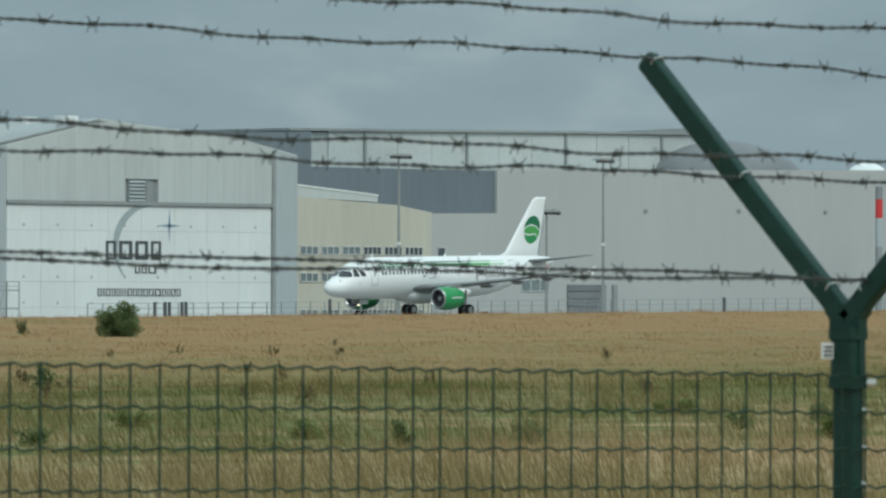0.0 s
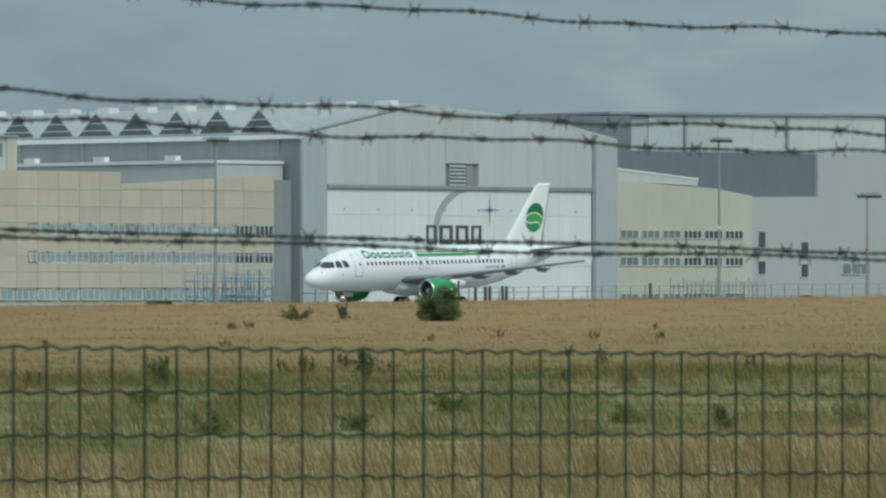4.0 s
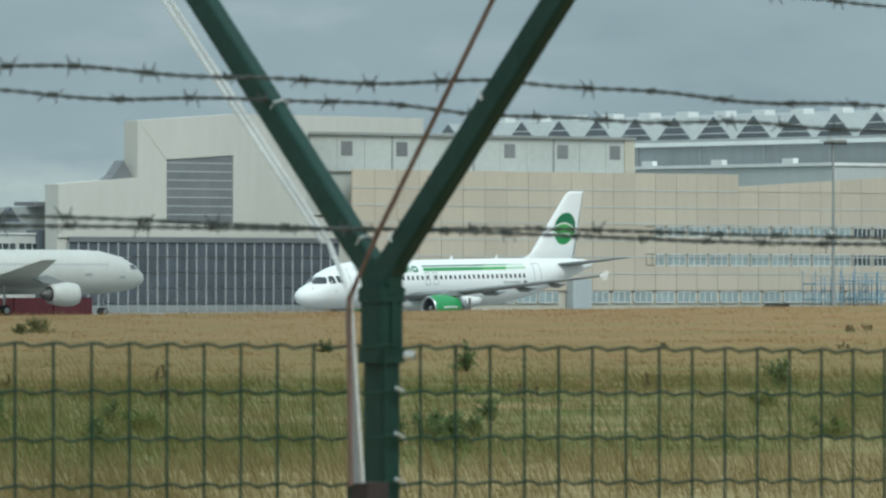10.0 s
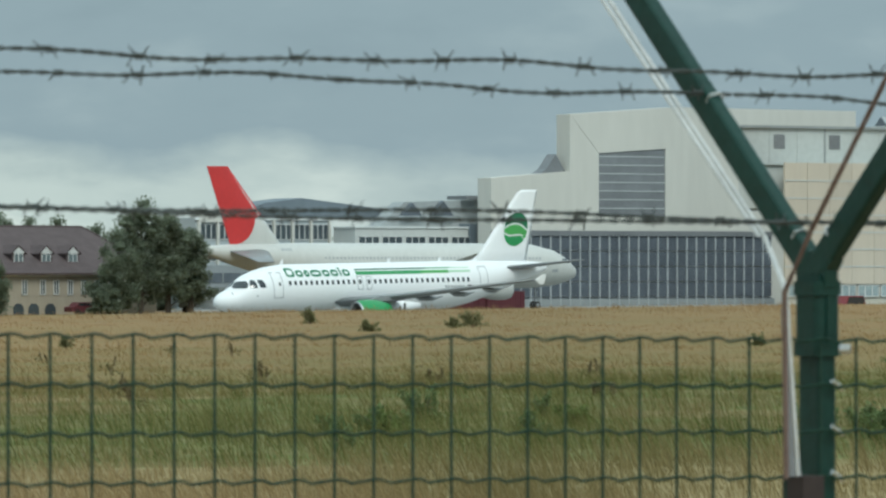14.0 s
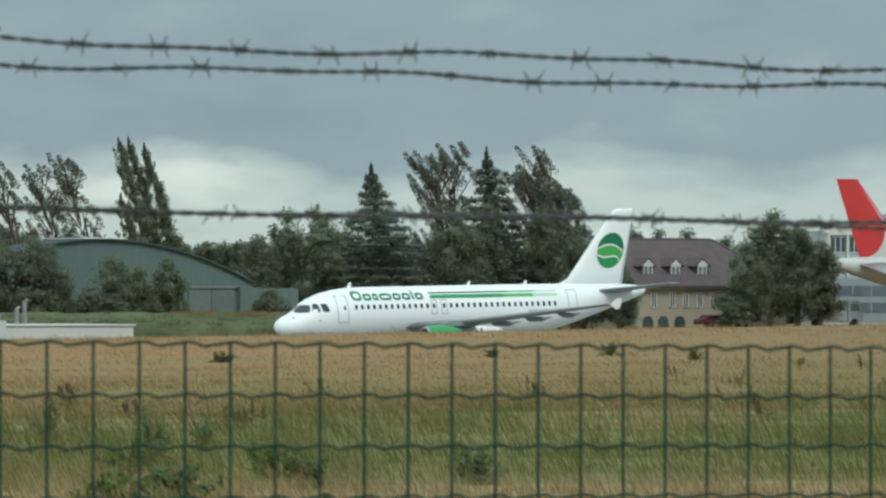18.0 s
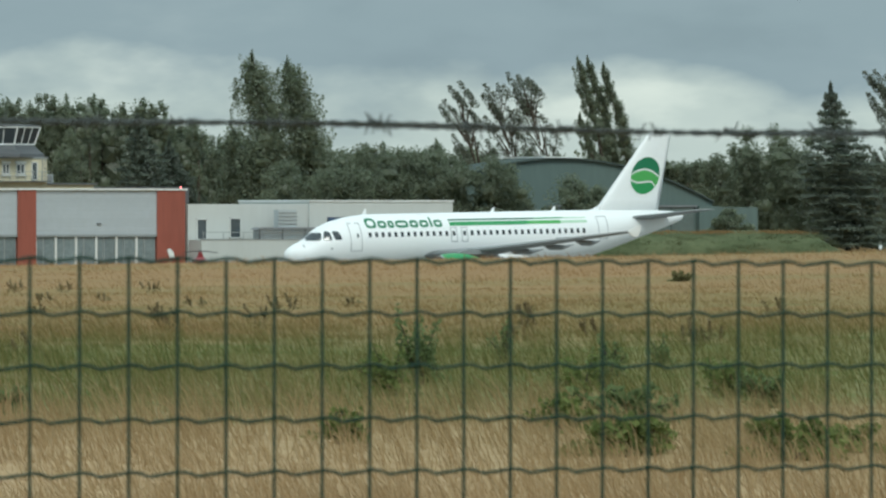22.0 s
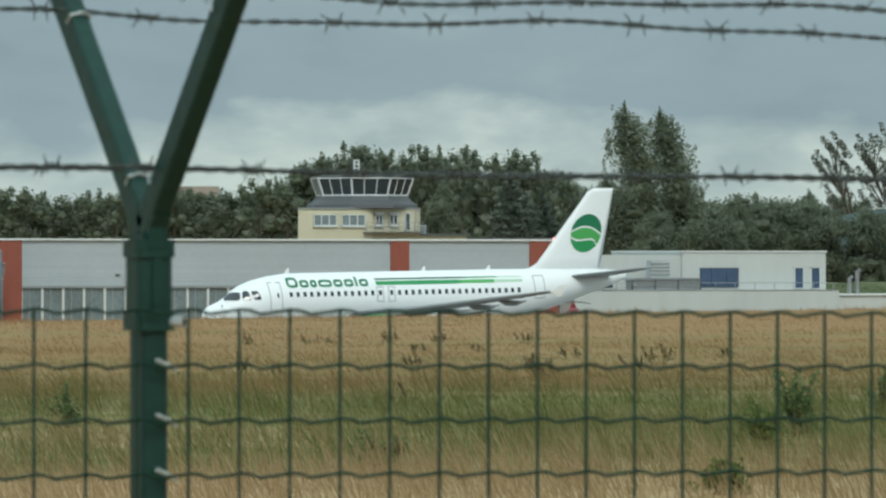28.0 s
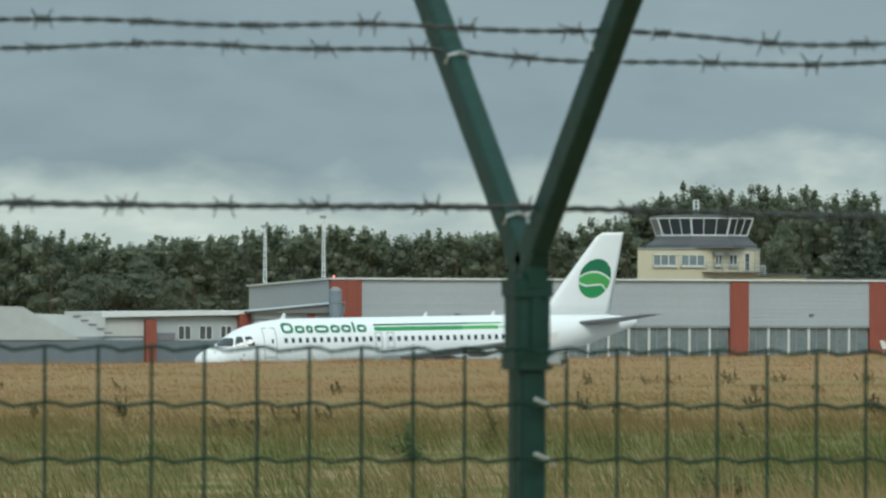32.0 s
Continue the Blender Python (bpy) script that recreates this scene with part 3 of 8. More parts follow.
def build_posts():
    prof = profile(0.0129, 0.0196)
    collar = profile(0.0193, 0.0240)
    clamp = profile(0.0172, 0.0212)
    body = Geo().loft([[(a, b, z) for a, b in prof] for z in (-0.3, 1.2, 1.985)])
    # a pressed groove with teeth down the face
    groove = Geo()
    for k in range(70):
        groove.box(0.0120, 0.0146, -0.006, 0.006, 0.2 + k * 0.025, 0.212 + k * 0.025)
    ring = Geo().loft([[(a, b, z) for a, b in collar] for z in (0, 0.003, 0.013, 0.016)])
    sleeve = Geo().loft([[(a, b, z) for a, b in clamp] for z in (1.918, 1.994)])
    # a raised seam down each broad face of the clamp
    for sy in (-1, 1):
        sleeve.box(-0.0045, 0.0045, sy * 0.0212 - 0.0022, sy * 0.0212 + 0.0022, 1.93, 1.985)
    arm_prof = profile(0.0098, 0.0160)

    def arm(sign, drop, lean):
        rings = []
        for s in (0.0, 0.03, 0.515, 0.52):
            k = 0.8 if s in (0.52,) else 1.0
            rings.append([(a * k + lean * s, sign * (s - b * k) * 0.7071, 2.0085 - drop + (s + b * k) * 0.7071) for a, b in arm_prof])
        return Geo().loft(rings)

    def bracket():
        # the foot of the fork, with a web between its arms
        web = [(-0.0250, 1.990), (0.0250, 1.990), (0.0265, 2.010), (0.036, 2.020), (0.015, 2.034), (0.0, 2.031), (-0.015, 2.034), (-0.036, 2.020), (-0.0265, 2.010)]
        return Geo().prism_x(web, -0.0090, 0.0090).box(-0.0125, 0.0125, -0.0190, 0.0190, 1.990, 2.004)

    clip = Geo().tube([(-0.004, -0.0300, 0.006), (0.010, -0.0280, 0.0), (0.019, -0.0200, -0.005)], 0.0021, 6)
    # each fork sits a little differently on its post: drop and lean of the arms
    for x, drop, lean in zip(POSTS, (0.0, 0.0, 0.004, 0.0, 0.0), (0.0, 0.0, -0.006, 0.0, 0.0)):
        post = thing("fence_post", (x, 5.889, fence_z(x)), "dark green coated steel fence post with forked top", "fence post", "posts along the fence")
        body.ob("post_body", M_POST, post)
        groove.ob("groove", M_POST, post)
        sleeve.ob("sleeve", M_POST, post)
        a = ring.ob("collar", M_POST, post)
        a.location = (0, 0, 1.982)
        c = shared("collar", a.data, post, pose(0, 0, 1.914))
        Geo().tube([(0.013, -0.018, 0.008), (0.024, -0.029, 0.008)], 0.0055, 12).ob("bolt", M_CLIP, c, "bright steel bolt")
        Geo().tube([(0.022, -0.027, 0.008), (0.0246, -0.0296, 0.008)], 0.0026, 8).ob("bolt_socket", M_DARK, c)
        bracket().ob("fork_bracket", M_POST, post)
        for sign in (1, -1):
            ar = arm(sign, drop if sign > 0 else drop * 0.25, lean if sign > 0 else 0.0).ob("arm", M_POST, post)
            for s in (0.05, 0.27, 0.50):
                y, zz = sign * s * 0.7071, 2.0085 - (drop if sign > 0 else drop * 0.25) + s * 0.7071
                Geo().tube([(-0.0112, y - sign * 0.004, zz + 0.006), (-0.010, y - sign * 0.009, zz + 0.014), (0, y - sign * 0.0125, zz + 0.0165), (0.010, y - sign * 0.009, zz + 0.014), (0.0115, y, zz + 0.002)], 0.0014, 6).ob("wire_clip", M_CLIP, ar)
        cm = clip.ob("mesh_clip", M_CLIP, post)
        cm.location = (0, 0, 1.881)
        for j in range(1, 8):
            shared("mesh_clip", cm.data, post, pose(0, 0, 1.881 - j * CELL))
    # the braced post carries a conduit and a cable
    px = 4.779
    co = thing("cable_conduit", (px, 5.87, 0), "pale grey conduit strip tied to a fence post", "conduit")
    def strip(path, w, name, material, label=""):
        Geo().loft([[(x - w, y - 0.002, z), (x + w, y - 0.002, z), (x + w, y + 0.002, z), (x - w, y + 0.002, z)] for x, y, z in path]).ob(name, material, co, label)
    strip([(-0.0578, -0.0180, 1.7811), (-0.0751, -0.0180, 1.9891), (-0.0425, 0.0600, 2.0478), (-0.0235, 0.3800, 2.3321)], 0.0022, "strip", M_CONDUIT)
    strip([(-0.0510, 0.0600, 2.0478), (-0.0334, 0.3800, 2.3318)], 0.0022, "strip", M_CONDUIT)
    strip([(-0.0626, -0.0140, 1.7811), (-0.0719, -0.0140, 1.9666)], 0.0050, "flared_cover", M_SHUT, "grey flat cover strip")
    Geo().tube([(-0.0746, -0.0180, 1.7789), (-0.0847, -0.0280, 1.9854), (-0.0808, -0.0700, 2.0532), (-0.1353, -0.4075, 2.3970)], 0.0030, 8).ob("cable", M_RUST, co, "brown cable running up along the arm")
    bx = Geo().loft([[(-0.045 + sx * 0.015, -0.012 + sy * 0.018, z) for sx, sy in ((-1, -1), (1, -1), (1, 1), (-1, 1))] for z in (1.60, 1.775, 1.782)])
    bx.ob("junction_box", M_BOX, co, "dark brown junction box")
    pl = thing("number_plate_tag", (7.267, 5.90, fence_z(7.28) + 1.955), "small white plate with illegible lines", "tag")
    Geo().box(-0.012, 0.012, -0.001, 0.001, 0, 0.022).ob("plate", M_PLATE, pl)
    for k in range(3):
        Geo().box(-0.009, 0.009, -0.002, -0.001, 0.003 + k * 0.006, 0.006 + k * 0.006).ob("text_bar", M_LETTER, pl)


def build_barbed_wire():
    rnd = random.Random(4)
    # the lean of its arm, offset from the post line, height over the fence line, first barb
    for sign, dy, z, lead in ((1, 0.041, 2.0648, 0.02), (1, 0.191, 2.211, 0.06), (1, 0.351, 2.381, 0.01), (-1, 0.039, 2.0635, 0.07), (-1, 0.189, 2.222, 0.03), (-1, 0.349, 2.385, 0.08)):
        y, s = 5.889 + sign * dy, dy
        wire = thing("barbed_wire", (0, y, z), "weathered galvanised barbed wire strand", "barbed wire", "barbed wire strands")
        x0, x1 = -1.2, 10.6

        def tight(x):
            # the middle strands hang tauter past the second post
            if dy < 0.1:
                part_ = ((x - POSTS[0]) % 2.53) / 2.53
                return sign * 0.0055 * step(3.4, 4.4, x) * math.sqrt(math.sin(math.pi * part_)) + 0.0012 * math.sin(x * 7.3 + sign)
            if dy > 0.3:
                return 0.0
            return 0.010 * (step(4.75, 4.1, x) - 0.5 * step(2.75, 2.45, x) + 0.5 * step(2.2, 1.9, x)) if sign > 0 else 0.004 * step(4.75, 4.1, x) - 0.004 * step(2.75, 2.4, x) + 0.008 * step(2.15, 1.75, x)
        for turn in (0, math.pi):
            path = []
            n = 1100
            for i in range(n + 1):
                x = lerp(x0, x1, i / n)
                gap = ((x - POSTS[0]) % 2.53) / 2.53
                sag = (-0.002 * 4 * gap * (1 - gap) + 0.0012 * math.sin(x * 9.1)) if dy < 0.1 else (-0.010 * 4 * gap * (1 - gap) + 0.0028 * math.sin(x * 9.1 + s * 40) + 0.0016 * math.sin(x * 23 + sign))
                a = x * 2 * math.pi / 0.042 + turn
                path.append((x, 0.0016 * math.cos(a), fence_z(x) + sag + tight(x) + 0.0016 * math.sin(a)))
            Geo().tube(path, 0.00125, 4).ob("strand", M_BARB, wire)
        x = x0 + lead
        while x < x1:
            gap = ((x - POSTS[0]) % 2.53) / 2.53
            sag = (-0.002 * 4 * gap * (1 - gap) + 0.0012 * math.sin(x * 9.1)) if dy < 0.1 else (-0.010 * 4 * gap * (1 - gap) + 0.0028 * math.sin(x * 9.1 + s * 40) + 0.0016 * math.sin(x * 23 + sign))
            b = Geo()
            a0 = rnd.uniform(0, math.pi)
            coil = [((k / 10 - 0.5) * 0.011, 0.0032 * math.cos(a0 + k * 1.3), 0.0032 * math.sin(a0 + k * 1.3)) for k in range(11)]
            b.tube(coil, 0.0012, 5)
            for e, k in ((coil[0], -1), (coil[-1], 1)):
                for q in (0, 1):
                    a = a0 + q * math.pi + rnd.uniform(-0.5, 0.5)
                    tip = (e[0] + k * rnd.uniform(0.001, 0.008), 0.0112 * math.cos(a), 0.0112 * math.sin(a))
                    b.tube([e, tip], [0.0012, 0.0006], 5)
            o = b.ob("barb", M_BARB, wire)
            o.location = (x, 0, fence_z(x) + sag + tight(x))
            x += 0.098 + rnd.uniform(-0.012, 0.012)


build_fence()
build_posts()
build_barbed_wire()
# ---- aircraft ----
STATIONS = [(0.0, 2.95, 0.04, 0.04), (0.06, 2.96, 0.25, 0.27), (0.2, 2.97, 0.44, 0.48), (0.4, 2.98, 0.59, 0.66), (0.75, 3.0, 0.77, 0.90), (1.35, 3.05, 0.96, 1.17), (1.8, 3.19, 1.13, 1.34), (2.25, 3.36, 1.34, 1.50), (2.9, 3.52, 1.58, 1.68), (3.8, 3.66, 1.79, 1.84), (5.0, 3.77, 1.96, 1.93), (6.3, 3.84, 2.05, 1.97), (7.6, 3.86, 2.07, 1.975),
            (12, 3.86, 2.07, 1.975), (18, 3.86, 2.07, 1.975), (21.5, 3.87, 2.06, 1.97), (23.5, 3.97, 1.96, 1.90), (25.5, 4.16, 1.75, 1.74), (27.5, 4.42, 1.46, 1.47), (29.5, 4.72, 1.13, 1.14), (31.5, 5.02, 0.78, 0.76), (33.0, 5.22, 0.48, 0.42), (33.7, 5.28, 0.27, 0.24), (33.84, 5.29, 0.12, 0.1)]


def station(x, rows=STATIONS):
    for (xa, *a), (xb, *b) in zip(rows, rows[1:]):
        if x <= xb:
            t = (x - xa) / (xb - xa)
            return [lerp(p, q, t) for p, q in zip(a, b)]
    return list(rows[-1][1:])


def skin(x, z, side, off=0.012, rows=STATIONS):
    """The point of the hull at that length and height; side -1 faces the fence."""
    zc, rz, ry = station(x, rows)
    h = max(-0.999, min(0.999, (z - zc) / rz))
    c = math.sqrt(1 - h * h)
    return (x, side * (ry * c + off * c), zc + (rz + off) * h)


def patch(x0, x1, z0, z1, side, off=0.012, nx=1, nz=2, rows=STATIONS, shear=0.0):
    """A thin plate that lies on the hull."""
    g = Geo()
    v = []
    for o in (off, off - 0.012):
        for j in range(nz + 1):
            for i in range(nx + 1):
                z = lerp(z0, z1, j / nz)
                v.append(skin(lerp(x0, x1, i / nx) + shear * (j / nz), z, side, o, rows))
    m = (nx + 1) * (nz + 1)
    f = []
    for j in range(nz):
        for i in range(nx):
            a = j * (nx + 1) + i
            f += [(a, a + 1, a + nx + 2, a + nx + 1)]
    g.add(v, f)
    return g


def hull(rows, n=40, dense=1):
    rings = []
    xs = []
    for (xa, *_), (xb, *_) in zip(rows, rows[1:]):
        k = 3 if xb - xa > 0.6 else 2
        xs += [lerp(xa, xb, i / k) for i in range(k)]
    xs.append(rows[-1][0])
    for x in xs:
        zc, rz, ry = station(x, rows)
        rings.append([(x, ry * math.cos(2 * math.pi * k / n), zc + rz * math.sin(2 * math.pi * k / n)) for k in range(n)])
    return Geo().loft(rings)


def foil(sections, n=12):
    """A wing from sections (leading x, y, z, chord, thickness), lofted in y or z; upright ones carry thickness in y."""
    rings = []
    for lx, y, z, c, t, upright in sections:
        ring = []
        for k in range(2 * n):
            u = k / n if k < n else (2 * n - k) / n
            s = 1 if k < n else -1
            th = 5 * t * c * (0.2969 * math.sqrt(max(u, 0)) - 0.126 * u - 0.3516 * u * u + 0.2843 * u ** 3 - 0.1015 * u ** 4) * s
            ring.append((lx + u * c, y + th, z) if upright else (lx + u * c, y, z + th))
        rings.append(ring)
    return Geo().loft(rings)


def nacelle(g_parent, at, k, paint, lip_label):
    """An engine with intake lip, fan, spinner and exhaust cone; k scales it."""
    e = new("engine")
    e.parent = g_parent
    e.location = at
    prof = [(0.0, 0.90), (0.12, 1.02), (0.5, 1.12), (1.2, 1.17), (2.0, 1.12), (2.8, 0.96), (3.2, 0.84)]
    n = 28

    def ring(px, r):
        return [(px * k, r * k * math.cos(2 * math.pi * i / n), r * k * math.sin(2 * math.pi * i / n)) for i in range(n)]
    Geo().loft([ring(a, b) for a, b in prof[1:]] + [ring(3.2, 0.78), ring(2.6, 0.78)], False).ob("cowling", paint, e, smooth=True)
    Geo().loft([ring(0.5, 0.80), ring(0.2, 0.83), ring(0.04, 0.88), ring(0.0, 0.93), ring(0.03, 0.99), ring(0.13, 1.025)], False).ob("intake_lip", M_METAL, e, lip_label, True)
    Geo().loft([ring(0.52, 0.81), ring(0.55, 0.02)], True).ob("fan", M_DARK, e)
    Geo().loft([ring(0.54, 0.28), ring(0.3, 0.2), ring(0.12, 0.03)], True).ob("spinner", M_AGREY, e, smooth=True)
    Geo().loft([ring(2.6, 0.62), ring(3.4, 0.52), ring(3.9, 0.3), ring(4.3, 0.06)], True).ob("exhaust_cone", M_SOOT, e, smooth=True)
    return e


def gear(parent, name, x, ys, zt, r, w):
    leg = Geo().tube([(x, 0, zt), (x, 0, r)], 0.11, 10)
    leg.tube([(x - 0.5, 0, zt - 0.2), (x, 0, r + 0.5)], 0.06, 8)
    lg = leg.ob(name, M_METAL, parent)
    lg.location = (0, ys, 0)
    for s in (-1, 1):
        prof = [(r * 0.55, -w), (r * 0.9, -w), (r, -w * 0.6), (r, w * 0.6), (r * 0.9, w), (r * 0.55, w)]
        rings = [[(x + a * math.cos(2 * math.pi * i / 24), s * 0.42 + b, r + a * math.sin(2 * math.pi * i / 24)) for i in range(24)] for a, b in prof]
        Geo().loft(rings, True).ob("tyre", M_TYRE, lg)
        rings = [[(x + r * 0.56 * math.cos(2 * math.pi * i / 20), s * 0.42 + b, r + r * 0.56 * math.sin(2 * math.pi * i / 20)) for i in range(20)] for b in (-w * 1.04, w * 1.04)]
        Geo().loft(rings, True).ob("wheel_rim", M_METAL, lg)
    return lg


def outline(x0, x1, z0, z1, side, w=0.06):
    g = Geo()
    for a in ((x0, x1, z0, z0 + w), (x0, x1, z1 - w, z1), (x0, x0 + w, z0, z1), (x1 - w, x1, z0, z1)):
        p = patch(*a, side, 0.016, 1, 6)
        g.add(p.v, p.f)
    return g


def build_airliner():
    a = thing("airliner", (484, 457, 0.14), "white twin-engine airliner with green stripe and green engines", "airplane")
    hull(STATIONS, 44).ob("fuselage", M_WHITE, a, smooth=True)
    for side in (-1, 1):
        # cabin windows
        for k in range(36):
            x = 6.05 + k * 0.533
            if 12.65 < x < 14.45 or x > 24.6:
                continue
            patch(x, x + 0.24, 4.22, 4.57, side, 0.014, 1, 3).ob("cabin_window", M_GLASSD, a)
        # cockpit panes
        for (b0, b1, zb), (t0, t1, zt) in (((1.46, 2.36, 4.03), (2.02, 2.56, 4.60)), ((2.50, 3.16, 4.05), (2.72, 3.08, 4.70)), ((3.34, 3.92, 4.08), (3.24, 3.72, 4.70))):
            v, n = [], 6
            for j in range(n + 1):
                q = j / n
                # rounded corners at sill and head
                r = 0.07 * (abs(2 * q - 1) ** 6)
                for i in range(n + 1):
                    v.append(skin(lerp(lerp(b0, b1, i / n), lerp(t0, t1, i / n), q) + r * (1 - 2 * i / n), lerp(zb, zt, q), side, 0.03))
            f = [(j * (n + 1) + i, j * (n + 1) + i + 1, (j + 1) * (n + 1) + i + 1, (j + 1) * (n + 1) + i) for j in range(n) for i in range(n)]
            mesh_ob("cockpit_window", v, f, M_GLASSD, a)
        # doors and exits
        for x0, x1, z0, z1 in ((4.55, 5.5, 3.2, 5.3), (12.9, 13.45, 3.75, 4.85), (13.8, 14.35, 3.75, 4.85), (25.6, 26.5, 3.75, 5.45)):
            outline(x0, x1, z0, z1, side).ob("door_outline", M_LINE, a)
        for x0 in (13.05, 13.95):
            patch(x0, x0 + 0.24, 4.22, 4.57, side, 0.015, 1, 3).ob("exit_window", M_GLASSD, a)
        patch(5.1, 5.25, 4.2, 4.5, side, 0.015, 1, 2).ob("door_window", M_GLASSD, a)
        # green stripes, tapering to pale at the back
        patch(12.95, 20.2, 5.33, 5.44, side, 0.013, 16, 2).ob("stripe", M_ADARK, a)
        patch(20.2, 22.7, 5.34, 5.43, side, 0.013, 6, 2).ob("stripe", M_AGREEN, a)
        patch(22.7, 24.7, 5.35, 5.42, side, 0.013, 6, 2).ob("stripe", M_APALE, a)
        patch(12.95, 19.6, 4.95, 5.24, side, 0.013, 16, 2).ob("stripe", M_AGREEN, a)
        patch(19.6, 22.4, 4.97, 5.22, side, 0.013, 8, 2).ob("stripe", M_ALIGHT, a)
        patch(22.4, 24.7, 5.0, 5.19, side, 0.013, 6, 2).ob("stripe", M_APALE, a)
        # the lettering as plain rounded rings
        x = 5.98
        for w, h in ((0.86, 0.74), (0.70, 0.54), (0.50, 0.54), (1.06, 0.54), (0.70, 0.54), (0.72, 0.54), (0.19, 0.74), (0.70, 0.54)):
            n, t, v = 24, 0.175, []
            cx_, cz_ = x + w / 2, 4.88 + h / 2
            for grow in (0.0, t):
                for k in range(n):
                    ca, sa = math.cos(2 * math.pi * k / n), math.sin(2 * math.pi * k / n)
                    rx, rz = max(0.004, w / 2 - grow), h / 2 - grow
                    v.append(skin(cx_ + rx * math.copysign(abs(ca) ** 0.62, ca), cz_ + rz * math.copysign(abs(sa) ** 0.62, sa), side, 0.013))
            mesh_ob("lettering_ring", v, [(k, (k + 1) % n, n + (k + 1) % n, n + k) for k in range(n)], M_ANAME, a)
            x += w + 0.135
        for k in range(7):
            patch(21.8 + k * 0.3, 22.0 + k * 0.3, 3.75, 3.93, side, 0.013, 1, 1).ob("registration_bar", M_LINE, a)
        patch(24.2, 24.65, 3.78, 3.95, side, 0.013, 1, 1).ob("flag", M_DARK, a)
        patch(3.0, 3.14, 3.35, 3.5, side, 0.015, 1, 1).ob("static_port", M_LINE, a)
        patch(1.15, 1.25, 3.55, 3.75, side, 0.015, 1, 1).ob("probe", M_LINE, a)
    # wings with belly fairing
    fr = [(10.2, 2.35, 0.1, 0.3), (11.2, 2.25, 0.75, 1.7), (13.0, 2.2, 0.95, 2.05), (17.5, 2.2, 0.95, 2.05), (19.5, 2.35, 0.7, 1.6), (20.8, 2.5, 0.1, 0.3)]
    hull(fr, 28).ob("belly_fairing", M_WHITE, a, smooth=True)
    for s in (-1, 1):
        w = foil([(10.7, s * 1.7, 2.75, 6.3, 0.13, False), (13.2, s * 6.0, 3.2, 4.0, 0.115, False), (19.25, s * 16.9, 4.42, 1.5, 0.10, False)])
        wing = w.ob("wing", M_AGREY, a, "grey swept wing", True)
        foil([(20.2, s * 16.9, 4.05, 0.4, 0.06, True), (19.7, s * 16.95, 4.42, 1.05, 0.06, True), (20.4, s * 17.0, 4.85, 0.4, 0.06, True)]).ob("wingtip_fence", M_WHITE, wing, "white wingtip fence")
        for yy, xx, ln in ((6.2, 15.5, 3.0), (9.4, 16.7, 2.6), (12.4, 17.8, 2.2)):
            z = 2.75 + (yy - 1.7) * 0.102
            hull([(0, 0, 0.03, 0.03), (0.5, -0.12, 0.2, 0.14), (ln * 0.6, -0.16, 0.2, 0.14), (ln, 0.02, 0.03, 0.03)], 12).ob("flap_fairing", M_AGREY, wing, smooth=True).location = (xx, s * yy, z - 0.1)
        e = nacelle(a, (9.9, s * 5.75, 1.82), 1.0, M_AGREEN, "bare metal intake lip")
        for q in range(9):
            Geo().box(0.9 + q * 0.17, 1.0 + q * 0.17, -1.19 if s < 0 else 1.16, -1.16 if s < 0 else 1.19, 0.0, 0.16).ob("lettering_block", M_WHITE, e)
        Geo().prism([(10.9, 2.85), (13.9, 2.85), (15.5, 3.1), (13.6, 3.25), (12.3, 3.25)], s * 5.75 - 0.14, s * 5.75 + 0.14).ob("pylon", M_AGREY, a)
        # tailplane
        foil([(28.6, s * 0.55, 5.25, 3.6, 0.1, False), (31.9, s * 6.2, 5.85, 1.35, 0.09, False)]).ob("tailplane", M_AGREY, a, "grey horizontal tailplane", True)
    # fin
    fin = foil([(25.75, 0, 5.3, 5.85, 0.075, True), (26.9, 0, 6.7, 5.0, 0.08, True), (30.8, 0, 11.5, 2.1, 0.09, True), (31.3, 0, 11.76, 1.65, 0.08, True)]).ob("fin", M_WHITE, a, smooth=True)
    Geo().prism([(24.2, 5.7), (27.2, 5.8), (27.2, 6.6), (26.0, 5.98)], -0.06, 0.06).ob("fin_fillet", M_WHITE, fin)
    # round emblem: three green lobes parted by white curves
    cx, cz, r = 30.58, 8.46, 1.40
    for side in (-1, 1):
        n = 30
        cuts = [lambda u: 0.34 - 0.36 * (u + 0.12) ** 2, lambda u: float(np.interp(u, (-1, -0.9, -0.5, 0, 0.4, 0.6, 0.74, 0.84, 1), (-0.12, -0.24, -0.38, -0.34, -0.32, -0.40, -0.58, -0.9, -1)))]
        bands = ((1.0, cuts[0], M_ANAME), (cuts[0], cuts[1], M_ALIGHT), (cuts[1], -1.0, M_AGREEN))
        for hi, lo, m in bands:
            v = []
            for i in range(n + 1):
                u = -1 + 2 * i / n
                c = math.sqrt(max(0, 1 - u * u))
                top = c if isinstance(hi, float) else max(-c, min(c, hi(u) - 0.05))
                bot = -c if isinstance(lo, float) else max(-c, min(c, lo(u) + 0.05))
                top = max(top, bot)
                for hgt in (bot, top):
                    zz = cz + hgt * r
                    xx = cx + u * r * 0.92 + (zz - cz) * 0.18
                    lx = 26.9 + (zz - 6.7) / 4.8 * 3.9
                    ch = lerp(5.0, 2.1, (zz - 6.7) / 4.8)
                    uu = min(0.98, max(0.02, (xx - lx) / ch))
                    th = 5 * 0.087 * ch * (0.2969 * math.sqrt(uu) - 0.126 * uu - 0.3516 * uu * uu + 0.2843 * uu ** 3 - 0.1015 * uu ** 4)
                    v.append((xx, side * (th + 0.015), zz))
